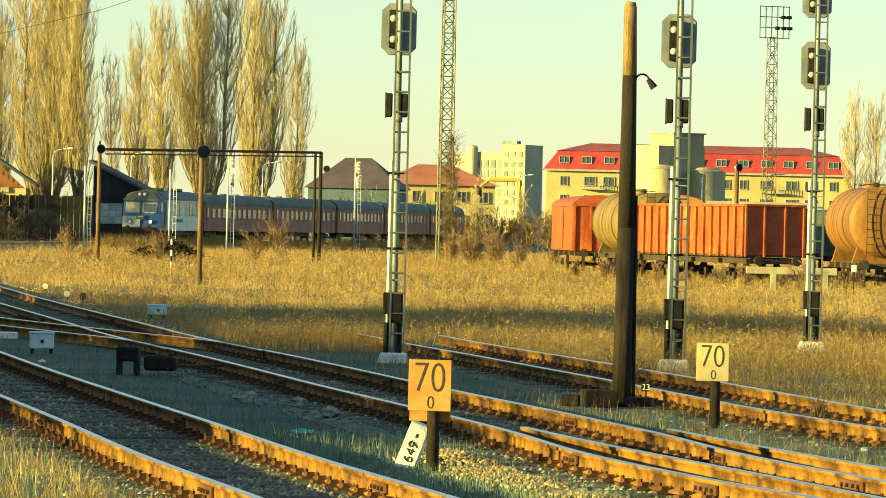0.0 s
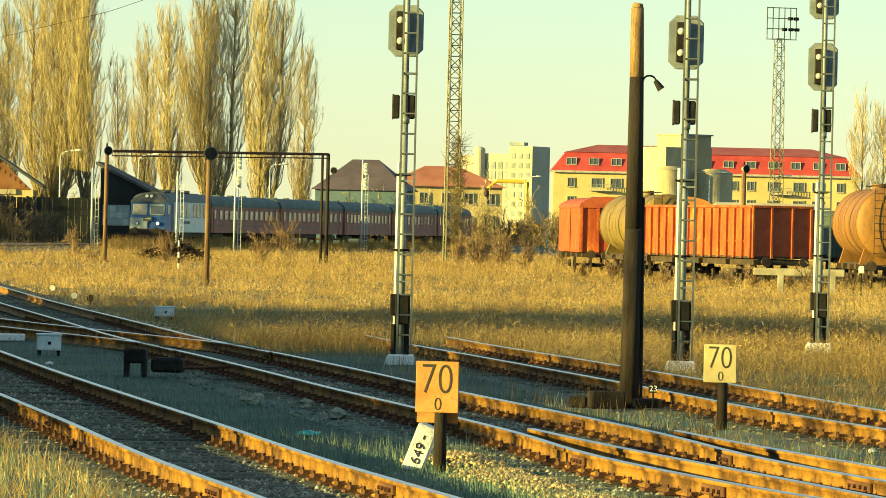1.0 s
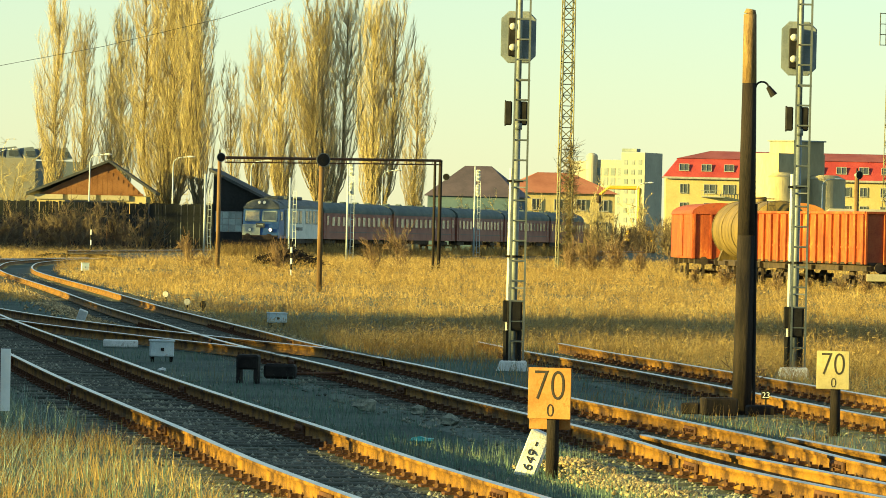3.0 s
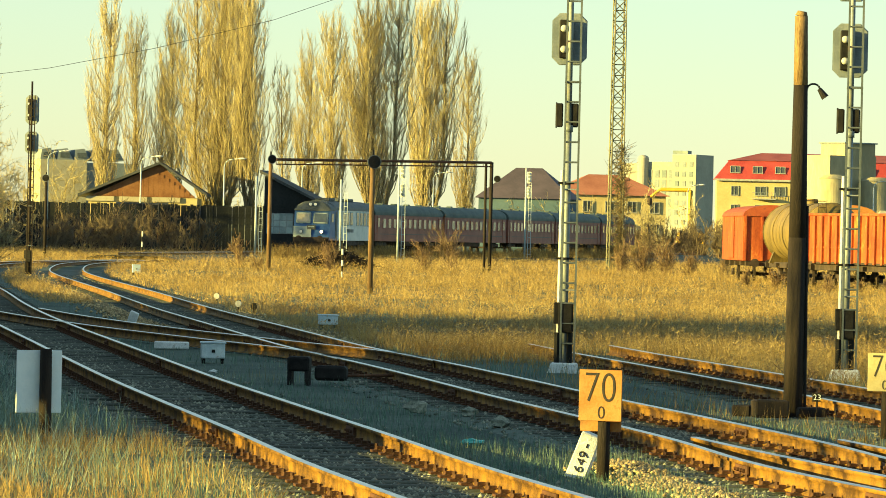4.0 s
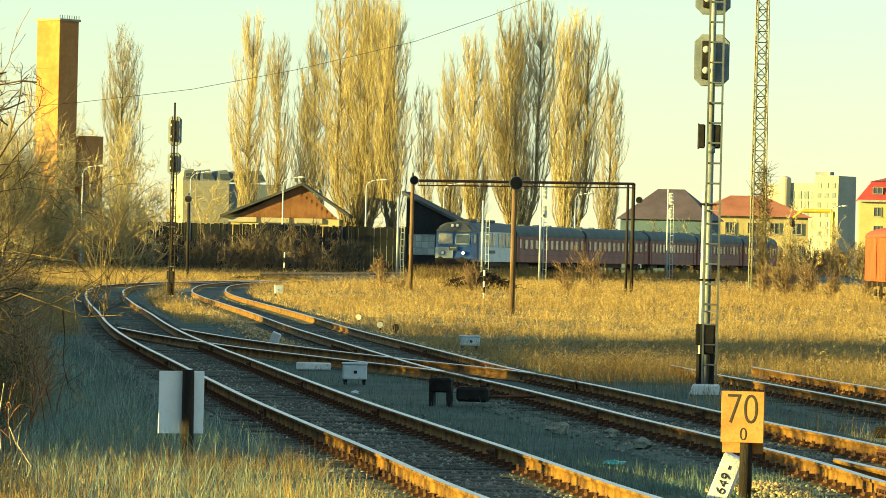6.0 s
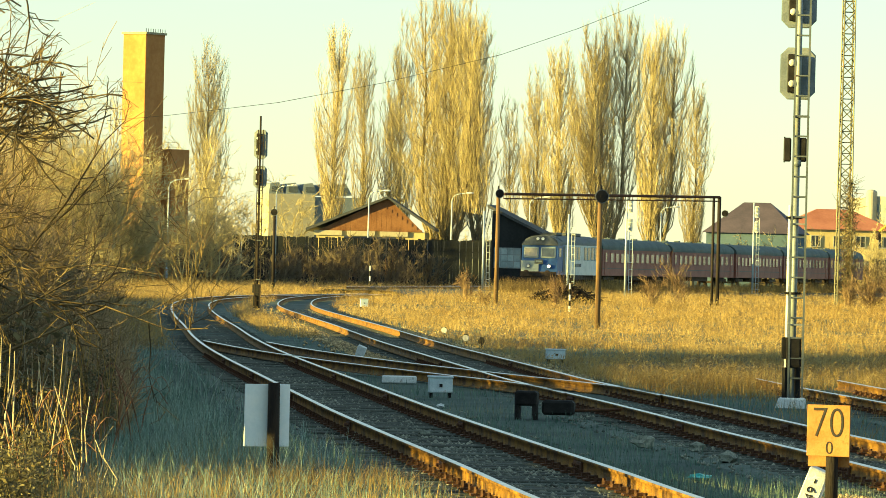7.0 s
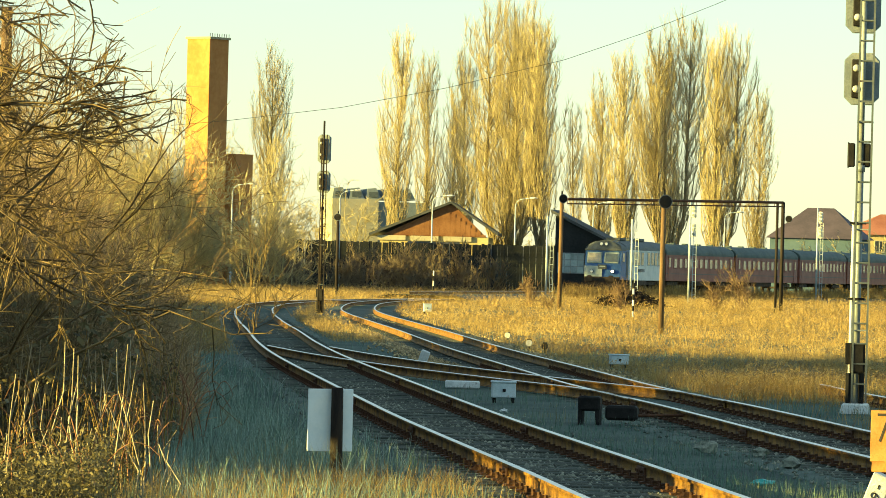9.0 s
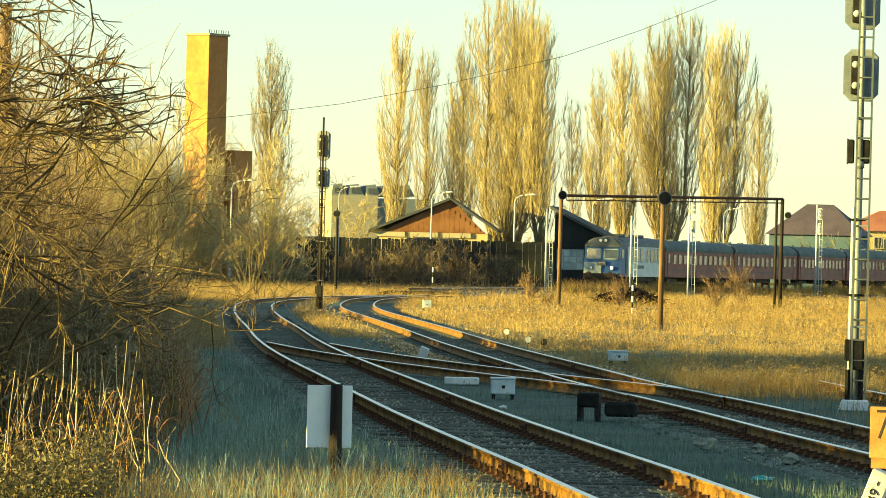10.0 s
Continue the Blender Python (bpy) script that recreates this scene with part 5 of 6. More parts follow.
M_palegrass = material("pale_bank_grass", (0.20, 0.30, 0.25), (0.40, 0.49, 0.40), 0.8, 0, 0.4, 3, 0, c=(0.42, 0.41, 0.26), island=0.4, translucent=0.3)
M_leaf = material("winter_bramble_leaves", (0.075, 0.068, 0.034), (0.17, 0.145, 0.065), 0.55, 0, 1, 6, 0, c=(0.16, 0.10, 0.03), island=0.5, translucent=0.3)


def sticks(name, a, b, r0, r1, mat):
    """Tapered three-sided twigs from points a to points b, all in one mesh."""
    a, b, r0, r1 = (np.asarray(v, float) for v in (a, b, r0, r1))
    d = b - a
    d /= np.linalg.norm(d, axis=1)[:, None] + 1e-9
    ref = np.where(np.abs(d[:, 2:3]) > 0.9, np.array([[1.0, 0, 0]]), np.array([[0, 0, 1.0]]))
    u = np.cross(d, ref)
    u /= np.linalg.norm(u, axis=1)[:, None] + 1e-9
    w = np.cross(d, u)
    v = np.empty((len(a), 6, 3))
    for k in range(3):
        o = math.cos(2.094 * k) * u + math.sin(2.094 * k) * w
        v[:, k] = a + o * r0[:, None]
        v[:, 3 + k] = b + o * r1[:, None]
    base = (np.arange(len(a)) * 6)[:, None]
    f = np.concatenate([base + np.array([[k, (k + 1) % 3, 3 + (k + 1) % 3, 3 + k]]) for k in range(3)])
    return soup(name, v.reshape(-1, 3), f, mat)


class Twigs:
    def __init__(self):
        self.a, self.b, self.r0, self.r1 = [], [], [], []

    def add(self, a, b, r0, r1):
        self.a.append(np.atleast_2d(a)), self.b.append(np.atleast_2d(b))
        self.r0.append(np.atleast_1d(r0)), self.r1.append(np.atleast_1d(r1))

    def mesh(self, name, mat):
        return sticks(name, np.concatenate(self.a), np.concatenate(self.b), np.concatenate(self.r0), np.concatenate(self.r1), mat)


def poplar_shapes(rng, H, W, limbs, twigs, leaders=1):
    """Upswept limbs round one or more leaders, with a haze of fine upright twigs."""
    trunk, crown = Twigs(), Twigs()
    tips = []
    for q in range(leaders):
        off = np.array([0, 0]) if leaders == 1 else rng.uniform(-0.28, 0.28, 2) * W
        hh = H * (1.0 if q == 0 else rng.uniform(0.82, 0.98))
        n = 10
        z = np.linspace(-0.3, hh, n + 1)
        bend = np.cumsum(rng.normal(0, 0.12, (n + 1, 2)), 0)
        out = off * np.clip(z / (hh * 0.3), 0, 1)[:, None]
        line = np.c_[out + bend * 0.5, z]
        rad = 0.34 * (H / 28) * (1 - np.linspace(0, 1, n + 1) * 0.93)
        trunk.add(line[:-1], line[1:], rad[:-1], rad[1:])
        m = limbs // leaders
        h0 = hh * (0.07 + 0.80 * rng.random(m) ** 1.1)
        ang = rng.uniform(0, 2 * np.pi, m)
        prof = np.clip(np.sin(np.pi * np.clip((h0 / hh + 0.12) / 1.12, 0, 1)) ** 0.8, 0.12, 1)
        reach = W / 2 * (0.75 if leaders > 1 else 1.0) * prof * rng.uniform(0.55, 1.05, m)
        lift = rng.uniform(0.22, 0.36, m) * hh * (1.05 - 0.6 * h0 / hh)
        base = np.stack([np.interp(h0, z, line[:, k]) for k in range(3)], 1)
        prev = base
        r = 0.07 * (H / 28) * (1.1 - 0.7 * h0 / hh)
        for k in range(1, 6):
            s = k / 5
            rr = reach * (1 - (1 - s) ** 2.2)
            p = base + np.stack([np.cos(ang) * rr, np.sin(ang) * rr, lift * s**1.15], 1) + rng.normal(0, 0.10, (m, 3))
            crown.add(prev, p, r * (1.05 - s + 0.2), r * (0.85 - 0.72 * s + 0.05))
            tips.append(np.c_[prev, p])
            prev = p
    seg = np.concatenate(tips)
    twigs = int(twigs * 1.45)
    pick = rng.integers(0, len(seg), twigs)
    s = rng.random((twigs, 1))
    a = seg[pick, :3] * (1 - s) + seg[pick, 3:] * s
    ang = rng.uniform(0, 2 * np.pi, twigs)
    ln = rng.uniform(0.4, 1.5, twigs) * (H / 28) ** 0.5
    lean = rng.uniform(0.10, 0.60, twigs)
    d = np.stack([np.cos(ang) * lean, np.sin(ang) * lean, np.ones(twigs)], 1)
    fine = Twigs()
    fine.add(a, a + d * ln[:, None], np.full(twigs, 0.018), np.full(twigs, 0.007))
    return trunk, crown, fine


def poplar(x, y, H, W, limbs, twigs, leaders=1, seed=0):
    rng = np.random.default_rng(seed)
    trunk, crown, fine = poplar_shapes(rng, H, W, limbs, twigs, leaders)
    t = thing("poplar_tree", pose(x, y, 0, 0, 0, seed * 53 % 360), "tall bare columnar poplar with yellowish winter twigs", "tree", "row of bare poplars")
    part("trunk", trunk.mesh("trunk", M_popbark), None, t)
    part("limb_crown", crown.mesh("limb_crown", M_popbark), None, t)
    part("twig_haze", fine.mesh("twig_haze", M_poptwig), None, t, "pale yellowish fine twigs")
    return t


for k, (x, y, H, W, limbs, twigs, lead) in enumerate((
        (-68.4, 540, 25.3, 4.8, 120, 3400, 1), (-54.7, 540, 26.8, 4.6, 120, 3000, 1), (-51.4, 540, 24.2, 3.9, 100, 2200, 1),
        (-48.7, 545, 19.2, 3.2, 70, 1300, 1), (-42.6, 540, 31.2, 11.5, 420, 13000, 5), (-38.4, 538, 29.0, 5.0, 140, 3600, 2),
        (-35.6, 548, 19.2, 3.0, 60, 1100, 1), (-32.9, 542, 22.3, 4.0, 110, 2800, 1), (-30.2, 540, 25.4, 4.4, 130, 3600, 1),
        (-25.5, 538, 29.2, 7.6, 300, 9500, 4), (-20.4, 541, 27.7, 6.6, 260, 8000, 3), (-16.0, 543, 21.2, 3.9, 110, 2600, 1),
        (-47.3, 552, 25.0, 4.5, 120, 3000, 1))):
    far = (540 - (x + 42) * 1.3 if x < -22 else 578 + (x + 20.4) * 4.6) + (y - 540)          # the row runs slantwise to the line of sight
    poplar(x * far / 540, far, 2 + (H - 2) * far / 540, W * far / 540, limbs, twigs, lead, seed=k + 3)


poplar(50.5, 600, 19.5, 5.2, 120, 2600, 2, seed=31)
# climbers on the foot of the lattice mast
rng = np.random.default_rng(77)
n = 1500
z = 8 * rng.random(n) ** 1.5
a = np.stack([0.25 + rng.normal(0, 0.22, n), rng.normal(-0.3, 0.2, n), z], 1)
fine = Twigs()
fine.add(a, a + rng.normal(0, 0.32, (n, 3)) + np.array([0.05, 0, 0.2]), np.full(n, 0.016), np.full(n, 0.009))
part("climber", fine.mesh("climber", M_twig), None, climbed, "dry brown climbing plant")


def bush_shapes(rng, H, W, stems, order=3, kids=5, r=0.03, up=0.75, fine=0.005, crook=0.14):
    """A bare shrub: stems that fork again and again. Returns the stems and the crown of twigs."""
    stem, crown = Twigs(), Twigs()
    ang = rng.uniform(0, 2 * np.pi, stems)
    a = np.stack([np.cos(ang), np.sin(ang), np.zeros(stems)], 1) * rng.uniform(0, 0.22, (stems, 1)) * W
    a[:, 2] = -0.1
    d = np.stack([np.cos(ang) * (1 - up), np.sin(ang) * (1 - up), np.full(stems, up)], 1) + rng.normal(0, 0.12, (stems, 3))
    ln = H * rng.uniform(0.35, 0.6, stems)
    rad = np.full(stems, r)
    for q in range(order + 1):
        d /= np.linalg.norm(d, axis=1)[:, None]
        segs = []
        p, dd = a, d
        steps = (2 if crook > 0.2 else 1) if q == order else 3
        for s in range(steps):
            dd = dd + rng.normal(0, crook, dd.shape) + np.array([0, 0, 0.05])
            dd /= np.linalg.norm(dd, axis=1)[:, None]
            nx = p + dd * (ln / steps)[:, None]
            (stem if q == 0 else crown).add(p, nx, rad * (1 - s * 0.2), rad * ((0.8 - s * 0.2) if steps > 1 else 0.4))
            segs.append((p, nx, dd))
            p = nx
        if q == order:
            break
        A, Bq, Dq = (np.concatenate([s[k] for s in segs]) for k in range(3))
        L3, R3 = np.tile(ln, 3), np.tile(rad, 3)
        n = len(ln) * kids
        i = rng.integers(0, len(A), n)
        s = rng.random((n, 1))
        a = A[i] * (1 - s) + Bq[i] * s
        d = Dq[i] + rng.normal(0, 0.55, (n, 3)) + np.array([0, 0, 0.12])
        ln = L3[i] * rng.uniform(0.35, 0.7, n)
        rad = np.maximum(R3[i] * rng.uniform(0.42, 0.62, n), fine)
    return stem, crown


def bush(name, x, y, H, W, stems, label, group, seed, mat=None, order=3, kids=4, r=0.03, up=0.75, cat="bush", fine=0.005, crook=0.14):
    rng = np.random.default_rng(seed)
    t = thing(name, pose(x, y, 0, 0, 0, seed * 41 % 360), label, cat, group)
    stem, crown = bush_shapes(rng, H, W, stems, order, kids, r, up, fine, crook)
    part("trunk" if cat == "tree" else "stem", stem.mesh("trunk", mat or M_bark), None, t)
    part("crown", crown.mesh("crown", mat or M_twig), None, t)
    return t


def clump(x, y, s, seed):
    """Slow, patchy variation between 0 and 1 over the ground."""
    r = np.random.default_rng(seed)
    out = 0
    for k in range(6):
        f = r.normal(0, 1, 2) / s * (1 + k * 0.5)
        out = out + np.sin(x * f[0] + y * f[1] + r.uniform(0, 6)) / (1 + k * 0.4)
    return 1 / (1 + np.exp(-1.3 * out))


# thicket on the bank beside the near track, thinning out towards the camera
protos = [bush("bare_bush", -9.6 - 0.7 * k, 54 + 5.2 * k, 2.6 + 0.3 * (k % 3), 2.4, 9, "bare twiggy bush on the overgrown bank", "bushes of the thicket", 60 + k, kids=5)
          for k in range(4)]
rng = np.random.default_rng(5)
spots = []
for k in range(31):
    y = 52 + 62 * (k / 31) + rng.uniform(-2, 2)
    edge = np.interp(y, [40, 58, 75, 97, 126, 150], [-6.5, -8.2, -10.9, -14.4, -19.2, -22.5])
    spots.append((edge - rng.uniform(0.2, 1.0) - 11 * rng.random() ** 1.4, y, rng.uniform(0.75, 1.25)))
for k, (x, y, s) in enumerate(spots):
    o = copy_thing(protos[k % 4], pose(x, y, 0, 0, 0, rng.uniform(0, 360)))
    s *= 0.8 if y > 100 else 1.0
    o.scale = (s, s, s * rng.uniform(0.85, 1.15))

# leafless trees over the bank, whose boughs reach into the view
for k, (x, y, H) in enumerate(((-11.6, 57.0, 6.8), (-13.4, 64.5, 6.5), (-10.0, 45.0, 6.6), (-21.0, 97.0, 5.6), (-10.3, 47.5, 7.0), (-11.0, 51.0, 7.2), (-10.9, 53.5, 7.6), (-12.0, 60.5, 7.4))):
    bush("bare_tree", x, y, H, 2.6, 6, "bare crooked tree with long spreading boughs", "trees of the thicket", 90 + k, order=4, kids=4, r=0.03, up=0.62, cat="tree", mat=M_boughs, fine=0.0045, crook=0.28)

# tree beside the line, whose long boughs sweep out over the bank
dice = np.random.default_rng(404)
t = thing("overhanging_tree", pose(-9.9, 45.5, 0), "bare tree with long dark boughs sweeping over the bank", "tree")
bole = Twigs()
line = np.c_[np.cumsum(dice.normal(0, 0.05, 8)), np.cumsum(dice.normal(0, 0.05, 8)), np.linspace(-0.2, 7.6, 8)]
rad = np.linspace(0.15, 0.03, 8)
bole.add(line[:-1], line[1:], rad[:-1], rad[1:])
part("trunk", bole.mesh("trunk", M_boughs), None, t)
for k in range(11):
    h = 2.4 + 0.22 * k
    p = np.array([np.interp(h, line[:, 2], line[:, 0]), np.interp(h, line[:, 2], line[:, 1]), h])
    d = np.array([1.0, dice.uniform(-0.45, 0.45), dice.uniform(0.05, 0.28)])
    limb, n, reach = Twigs(), 13, dice.uniform(2.6, 4.0)
    q = []
    for s in range(n):
        d = d + dice.normal(0, 0.15, 3) + np.array([0.06, 0, -0.035])
        d /= np.linalg.norm(d)
        nx = p + d * reach / n
        r0, r1 = 0.032 * (1 - s / n) + 0.005, 0.032 * (1 - (s + 1) / n) + 0.005
        limb.add(p, nx, r0, r1)
        q.append((p, nx, d))
        p = nx
    A, Bq, Dq = (np.array([e[j] for e in q]) for j in range(3))
    ln, r = 0.75, 0.010
    for level in range(3):
        m = (20, 66, 150)[level]
        i = dice.integers(2 if level == 0 else 0, len(A), m)
        s = dice.random((m, 1))
        a = A[i] * (1 - s) + Bq[i] * s
        dd = Dq[i] + dice.normal(0, 0.75, (m, 3)) + np.array([0.1, 0, -0.02])
        nA, nB, nD = [], [], []
        for step in range(3):
            dd = dd + dice.normal(0, 0.25, dd.shape)
            dd /= np.linalg.norm(dd, axis=1)[:, None]
            b = a + dd * (ln / 3 * dice.uniform(0.6, 1.2, (m, 1)))
            limb.add(a, b, np.full(m, r), np.full(m, r * 0.8))
            nA.append(a), nB.append(b), nD.append(dd)
            a = b
        A, Bq, Dq = np.concatenate(nA), np.concatenate(nB), np.concatenate(nD)
        ln, r = ln * 0.5, max(r * 0.58, 0.003)
    part("bough", limb.mesh("bough", M_boughs), None, t)

# pale cut shoots standing on the bank
M_shoot = material("pale_cut_shoots", (0.26, 0.21, 0.13), (0.46, 0.39, 0.25), 0.8, 0, 1, 8, 0, island=0.4)
shoots = Twigs()
n = 60
y = dice.uniform(42.5, 54, n)
a = np.stack([-0.152 * y + 0.35 - 1.9 * dice.random(n), y, np.full(n, -0.05)], 1)
hgt = dice.uniform(0.5, 1.45, n) * np.clip((-0.135 * y - a[:, 0]) / 0.9, 0.25, 1)
for s in range(3):
    b = a + np.stack([dice.normal(0, 0.06, n), dice.normal(0, 0.06, n), hgt / 3], 1)
    shoots.add(a, b, np.full(n, 0.0095 - 0.0015 * s), np.full(n, 0.008 - 0.0015 * s))
    a = b
o = part("cut_shoots", shoots.mesh("cut_shoots", M_shoot), None, None)
tagged(o, "pale cut shoots standing upright on the bank", "shoots", kind="stuff")

# unseen leaves added to the side as shade casters: two woods, a clearing between
cx, cy, cz, size = [], [], [], []
for n, q0, q1, shade_x, shade_q in ((14000, 52.3, 57.5, -4.4, 0.0), (16000, 51.0, 57.5, 0.4, None), (16000, 57.5, 65.0, -0.6, 0.0), (48000, 65.0, 87.5, 2.0, 0.0), (18000, 87.5, 102, -4.0, 0.0),
                                    (62000, 102, 132, 11.0, 0.0), (12000, 132, 150, -8.0, 0.0), (60000, 150, 262, 0.0, -0.105), (30000, 440, 505, -36.0, 0.0)):
    q = rng.uniform(q0, q1, n)
    x = -0.178 * q - 0.4 - 10.5 * rng.random(n)
    y = q + 0.40 * x
    if shade_q is None:             # foliage carried high, with light passing beneath
        low = (shade_x - 3.2 - x) / 5.84
        z = low + rng.random(n) * 3.2 / 5.84
    else:
        z = rng.random(n) * (shade_x + shade_q * q - x) / 5.84 * (0.72 + 0.36 * clump(x, y, 2.2, 31))
    cx.append(x), cy.append(y), cz.append(z), size.append(0.06 + q * 0.0004)
c = np.stack([np.concatenate(v) for v in (cx, cy, cz)], 1)
size = np.concatenate(size)[:, None]
u, w = rng.normal(0, 1, (len(c), 3)) * size, rng.normal(0, 1, (len(c), 3)) * size
v = np.stack([c - u, c + w, c + u, c - w], 1).reshape(-1, 3)
o = part("withered_leaves", soup("withered_leaves", v, np.arange(len(v)).reshape(-1, 4), M_leaf), None)
tagged(o, "unseen brown-green leaves added beside the view to cast shade", "foliage", kind="stuff")
n = 26000
y = rng.uniform(50, 122, n)
x = np.interp(y, [40, 58, 75, 97, 126, 150], [-6.5, -8.2, -10.9, -14.4, -19.2, -22.5]) - 0.5 - rng.random(n) * 5.0
z = rng.random(n) * np.interp(y, [50, 58, 90, 122], [1.2, 1.9, 2.0, 1.0]) * (0.45 + 0.7 * clump(x, y, 1.2, 33))
c = np.stack([x, y, z], 1)
u, w = rng.normal(0, 0.026, (n, 3)), rng.normal(0, 0.026, (n, 3))
v = np.stack([c - u, c + w, c + u, c - w], 1).reshape(-1, 3)
o = part("undergrowth_leaves", soup("undergrowth_leaves", v, np.arange(4 * n).reshape(-1, 4), M_leaf), None)
tagged(o, "dark withered undergrowth below the bushes", "foliage", kind="stuff")

# upright bare stems that crowd the bank, forking near their tips
def thicket_stems(name, n, y0, y1, depth, hlo, hhi, mat, label, seed, rad):
    d = np.random.default_rng(seed)
    tw = Twigs()
    y = 1 / d.uniform(1 / y1, 1 / y0, n)
    edge = np.interp(y, [40, 58, 75, 97, 126, 150], [-6.3, -8.0, -10.6, -14.0, -18.8, -22.2])
    x = edge - 0.1 - depth * d.random(n) ** 1.3
    h = d.uniform(hlo, hhi, n) * (0.55 + 0.7 * clump(x, y, 1.5, seed)) * np.clip(0.22 + (edge - x) / 3.4, 0.22, 1.15)
    p = np.stack([x, y, np.full(n, -0.1)], 1)
    g = np.stack([d.normal(-0.02, 0.10, n), d.normal(0, 0.10, n), np.ones(n)], 1)
    r = rad * d.uniform(0.7, 1.4, n)
    for k in range(5):
        g = g + np.stack([d.normal(-0.01, 0.07, n), d.normal(0, 0.07, n), np.zeros(n)], 1)
        q = p + g * (h / 5)[:, None]
        tw.add(p, q, r * (1 - 0.15 * k), r * (0.85 - 0.15 * k))
        if k > 0:
            for side in range(2):
                e = p + (q - p) * d.random((n, 1))
                t = g + np.stack([d.normal(0, 0.65, n), d.normal(0, 0.65, n), d.normal(-0.25, 0.3, n)], 1)
                m = e + t * (h * d.uniform(0.08, 0.2, n))[:, None]
                tw.add(e, m, r * 0.55, r * 0.4)
                t = t + d.normal(0, 0.4, (n, 3))
                tw.add(m, m + t * (h * d.uniform(0.05, 0.14, n))[:, None], r * 0.4, r * 0.25)
        p = q
    tagged(part(name, tw.mesh(name, mat), None), label, "thicket", kind="stuff")


M_stem = material("brown_thicket_stems", (0.20, 0.14, 0.075), (0.42, 0.30, 0.15), 0.85, 0, 0.8, 5, 0, island=0.5)
thicket_stems("thicket_stems", 6000, 60, 135, 8.5, 2.0, 4.6, M_stem, "upright brown leafless stems crowding the bank", 301, 0.0085)
thicket_stems("red_stems", 260, 60, 110, 4.5, 0.9, 2.2, M_bramble, "reddish bare shoots among the thicket", 302, 0.0075)

# yellowish woods behind the bend
for k in range(17):
    y = rng.uniform(462, 520) if k < 6 else rng.uniform(340, 425)
    x = -0.118 * y - 0.0042 * y * k + rng.uniform(-1, 1)
    bush("slender_tree", x, y, rng.uniform(7, 10) + min(k, 9) * 0.9, 4.5, 9, "slender leafless tree with yellowish twigs", "young trees behind the bend", 120 + k, mat=M_poptwig, order=4, kids=5 if k > 5 else 4, r=0.08, up=0.84, cat="tree", fine=0.02)
for k, (x, y, H) in enumerate(((-66.5, 600, 15), (-47.5, 620, 13), (56, 610, 14), (-76, 560, 22), (4.5, 620, 10), (-8.0, 600, 9), (-6.0, 610, 8), (9.5, 640, 8))):
    bush("slender_tree", x, y, H, 5, 9, "slender leafless tree with yellowish twigs", "young trees behind the bend", 150 + k, mat=M_poptwig, order=4, kids=3, r=0.10, up=0.88, cat="tree", fine=0.026)

for k in range(7):
    a = radians(7.15 + 0.26 * k)
    y = 395 + 5 * ((k * 3) % 7)
    bush("slender_tree", -math.tan(a) * y, y, 9.0 + 2.2 * ((k * 5) % 3), 4.0, 8, "slender leafless tree with yellowish twigs", "young trees behind the bend", 180 + k, mat=M_poptwig, order=4, kids=4, r=0.07, up=0.86, cat="tree", fine=0.018)

# bushes along the fence and in the field
hb = [bush("hedge_bush", -46 + 3 * k, 452, 4.2, 4, 12, "dense dark leafless hedge bush by the fence", "hedge bushes", 170 + k, order=3, kids=4, r=0.05, up=0.7, mat=M_bark, fine=0.022) for k in range(3)]
for k in range(21):
    y = rng.uniform(420, 470)
    x = -0.150 * y + 30 * k / 21 + rng.uniform(-1, 1)
    o = copy_thing(hb[k % 3], pose(x, y, 0, 0, 0, rng.uniform(0, 360)))
    o.scale = (1, 1, rng.uniform(0.9, 1.5))
for k, (x, y, H, n) in enumerate(((-10.6, 285, 2.6, 14), (1.8, 300, 3.2, 22), (3.2, 306, 3.0, 22), (4.4, 298, 2.4, 18), (0.4, 318, 2.6, 16), (6.5, 296, 2.0, 14),
                                  (-14.6, 262, 2.4, 14), (-21.1, 285, 2.6, 14), (13.6, 190, 1.6, 10), (9.0, 212, 1.1, 12), (10.4, 214, 1.2, 14), (11.6, 210, 1.0, 12), (12.6, 209, 1.2, 14), (13.8, 206, 1.1, 12), (15.2, 205, 1.3, 12), (7.4, 232, 1.3, 12), (6.3, 240, 1.5, 12), (-9.5, 300, 3.4, 14),
                                  (-18.8, 268, 1.2, 12), (2.6, 71, 0.9, 7), (4.35, 58.5, 0.55, 9))):
    bush("scrub_bush", x, y, H, H * 0.34, max(5, n * 6 // 10), "reddish-brown leafless scrub growing in dry grass", "scrub in the field", 200 + k, order=2, kids=6, r=0.012 + 0.004 * H, up=0.9, mat=M_scrub, fine=0.006 + 0.00003 * y)


# brown scrub along the far side of the yard
for k in range(26):
    y = rng.uniform(585, 640)
    o = copy_thing(hb[k % 3], pose(-9 + 36 * k / 26 + rng.uniform(-0.6, 0.6), y, 0, 0, 0, rng.uniform(0, 360)))
    o.scale = (1.3, 1.3, rng.uniform(1.0, 1.75))

# heap of cut brush lying in the field
heap = Twigs()
n = 1500
r = rng.random(n) ** 0.6
ang = rng.uniform(0, 2 * np.pi, n)
a = np.stack([np.cos(ang) * r * 1.9, np.sin(ang) * r * 1.2, 0.85 * (1 - r**1.5) * rng.random(n)], 1)
heap.add(a, a + rng.normal(0, 0.3, (n, 3)) * np.array([1, 1, 0.45]), np.full(n, 0.03), np.full(n, 0.014))
o = part("brush_heap", heap.mesh("brush_heap", M_creosote), None)
o.matrix_basis = pose(-15.8, 290, 0.25)
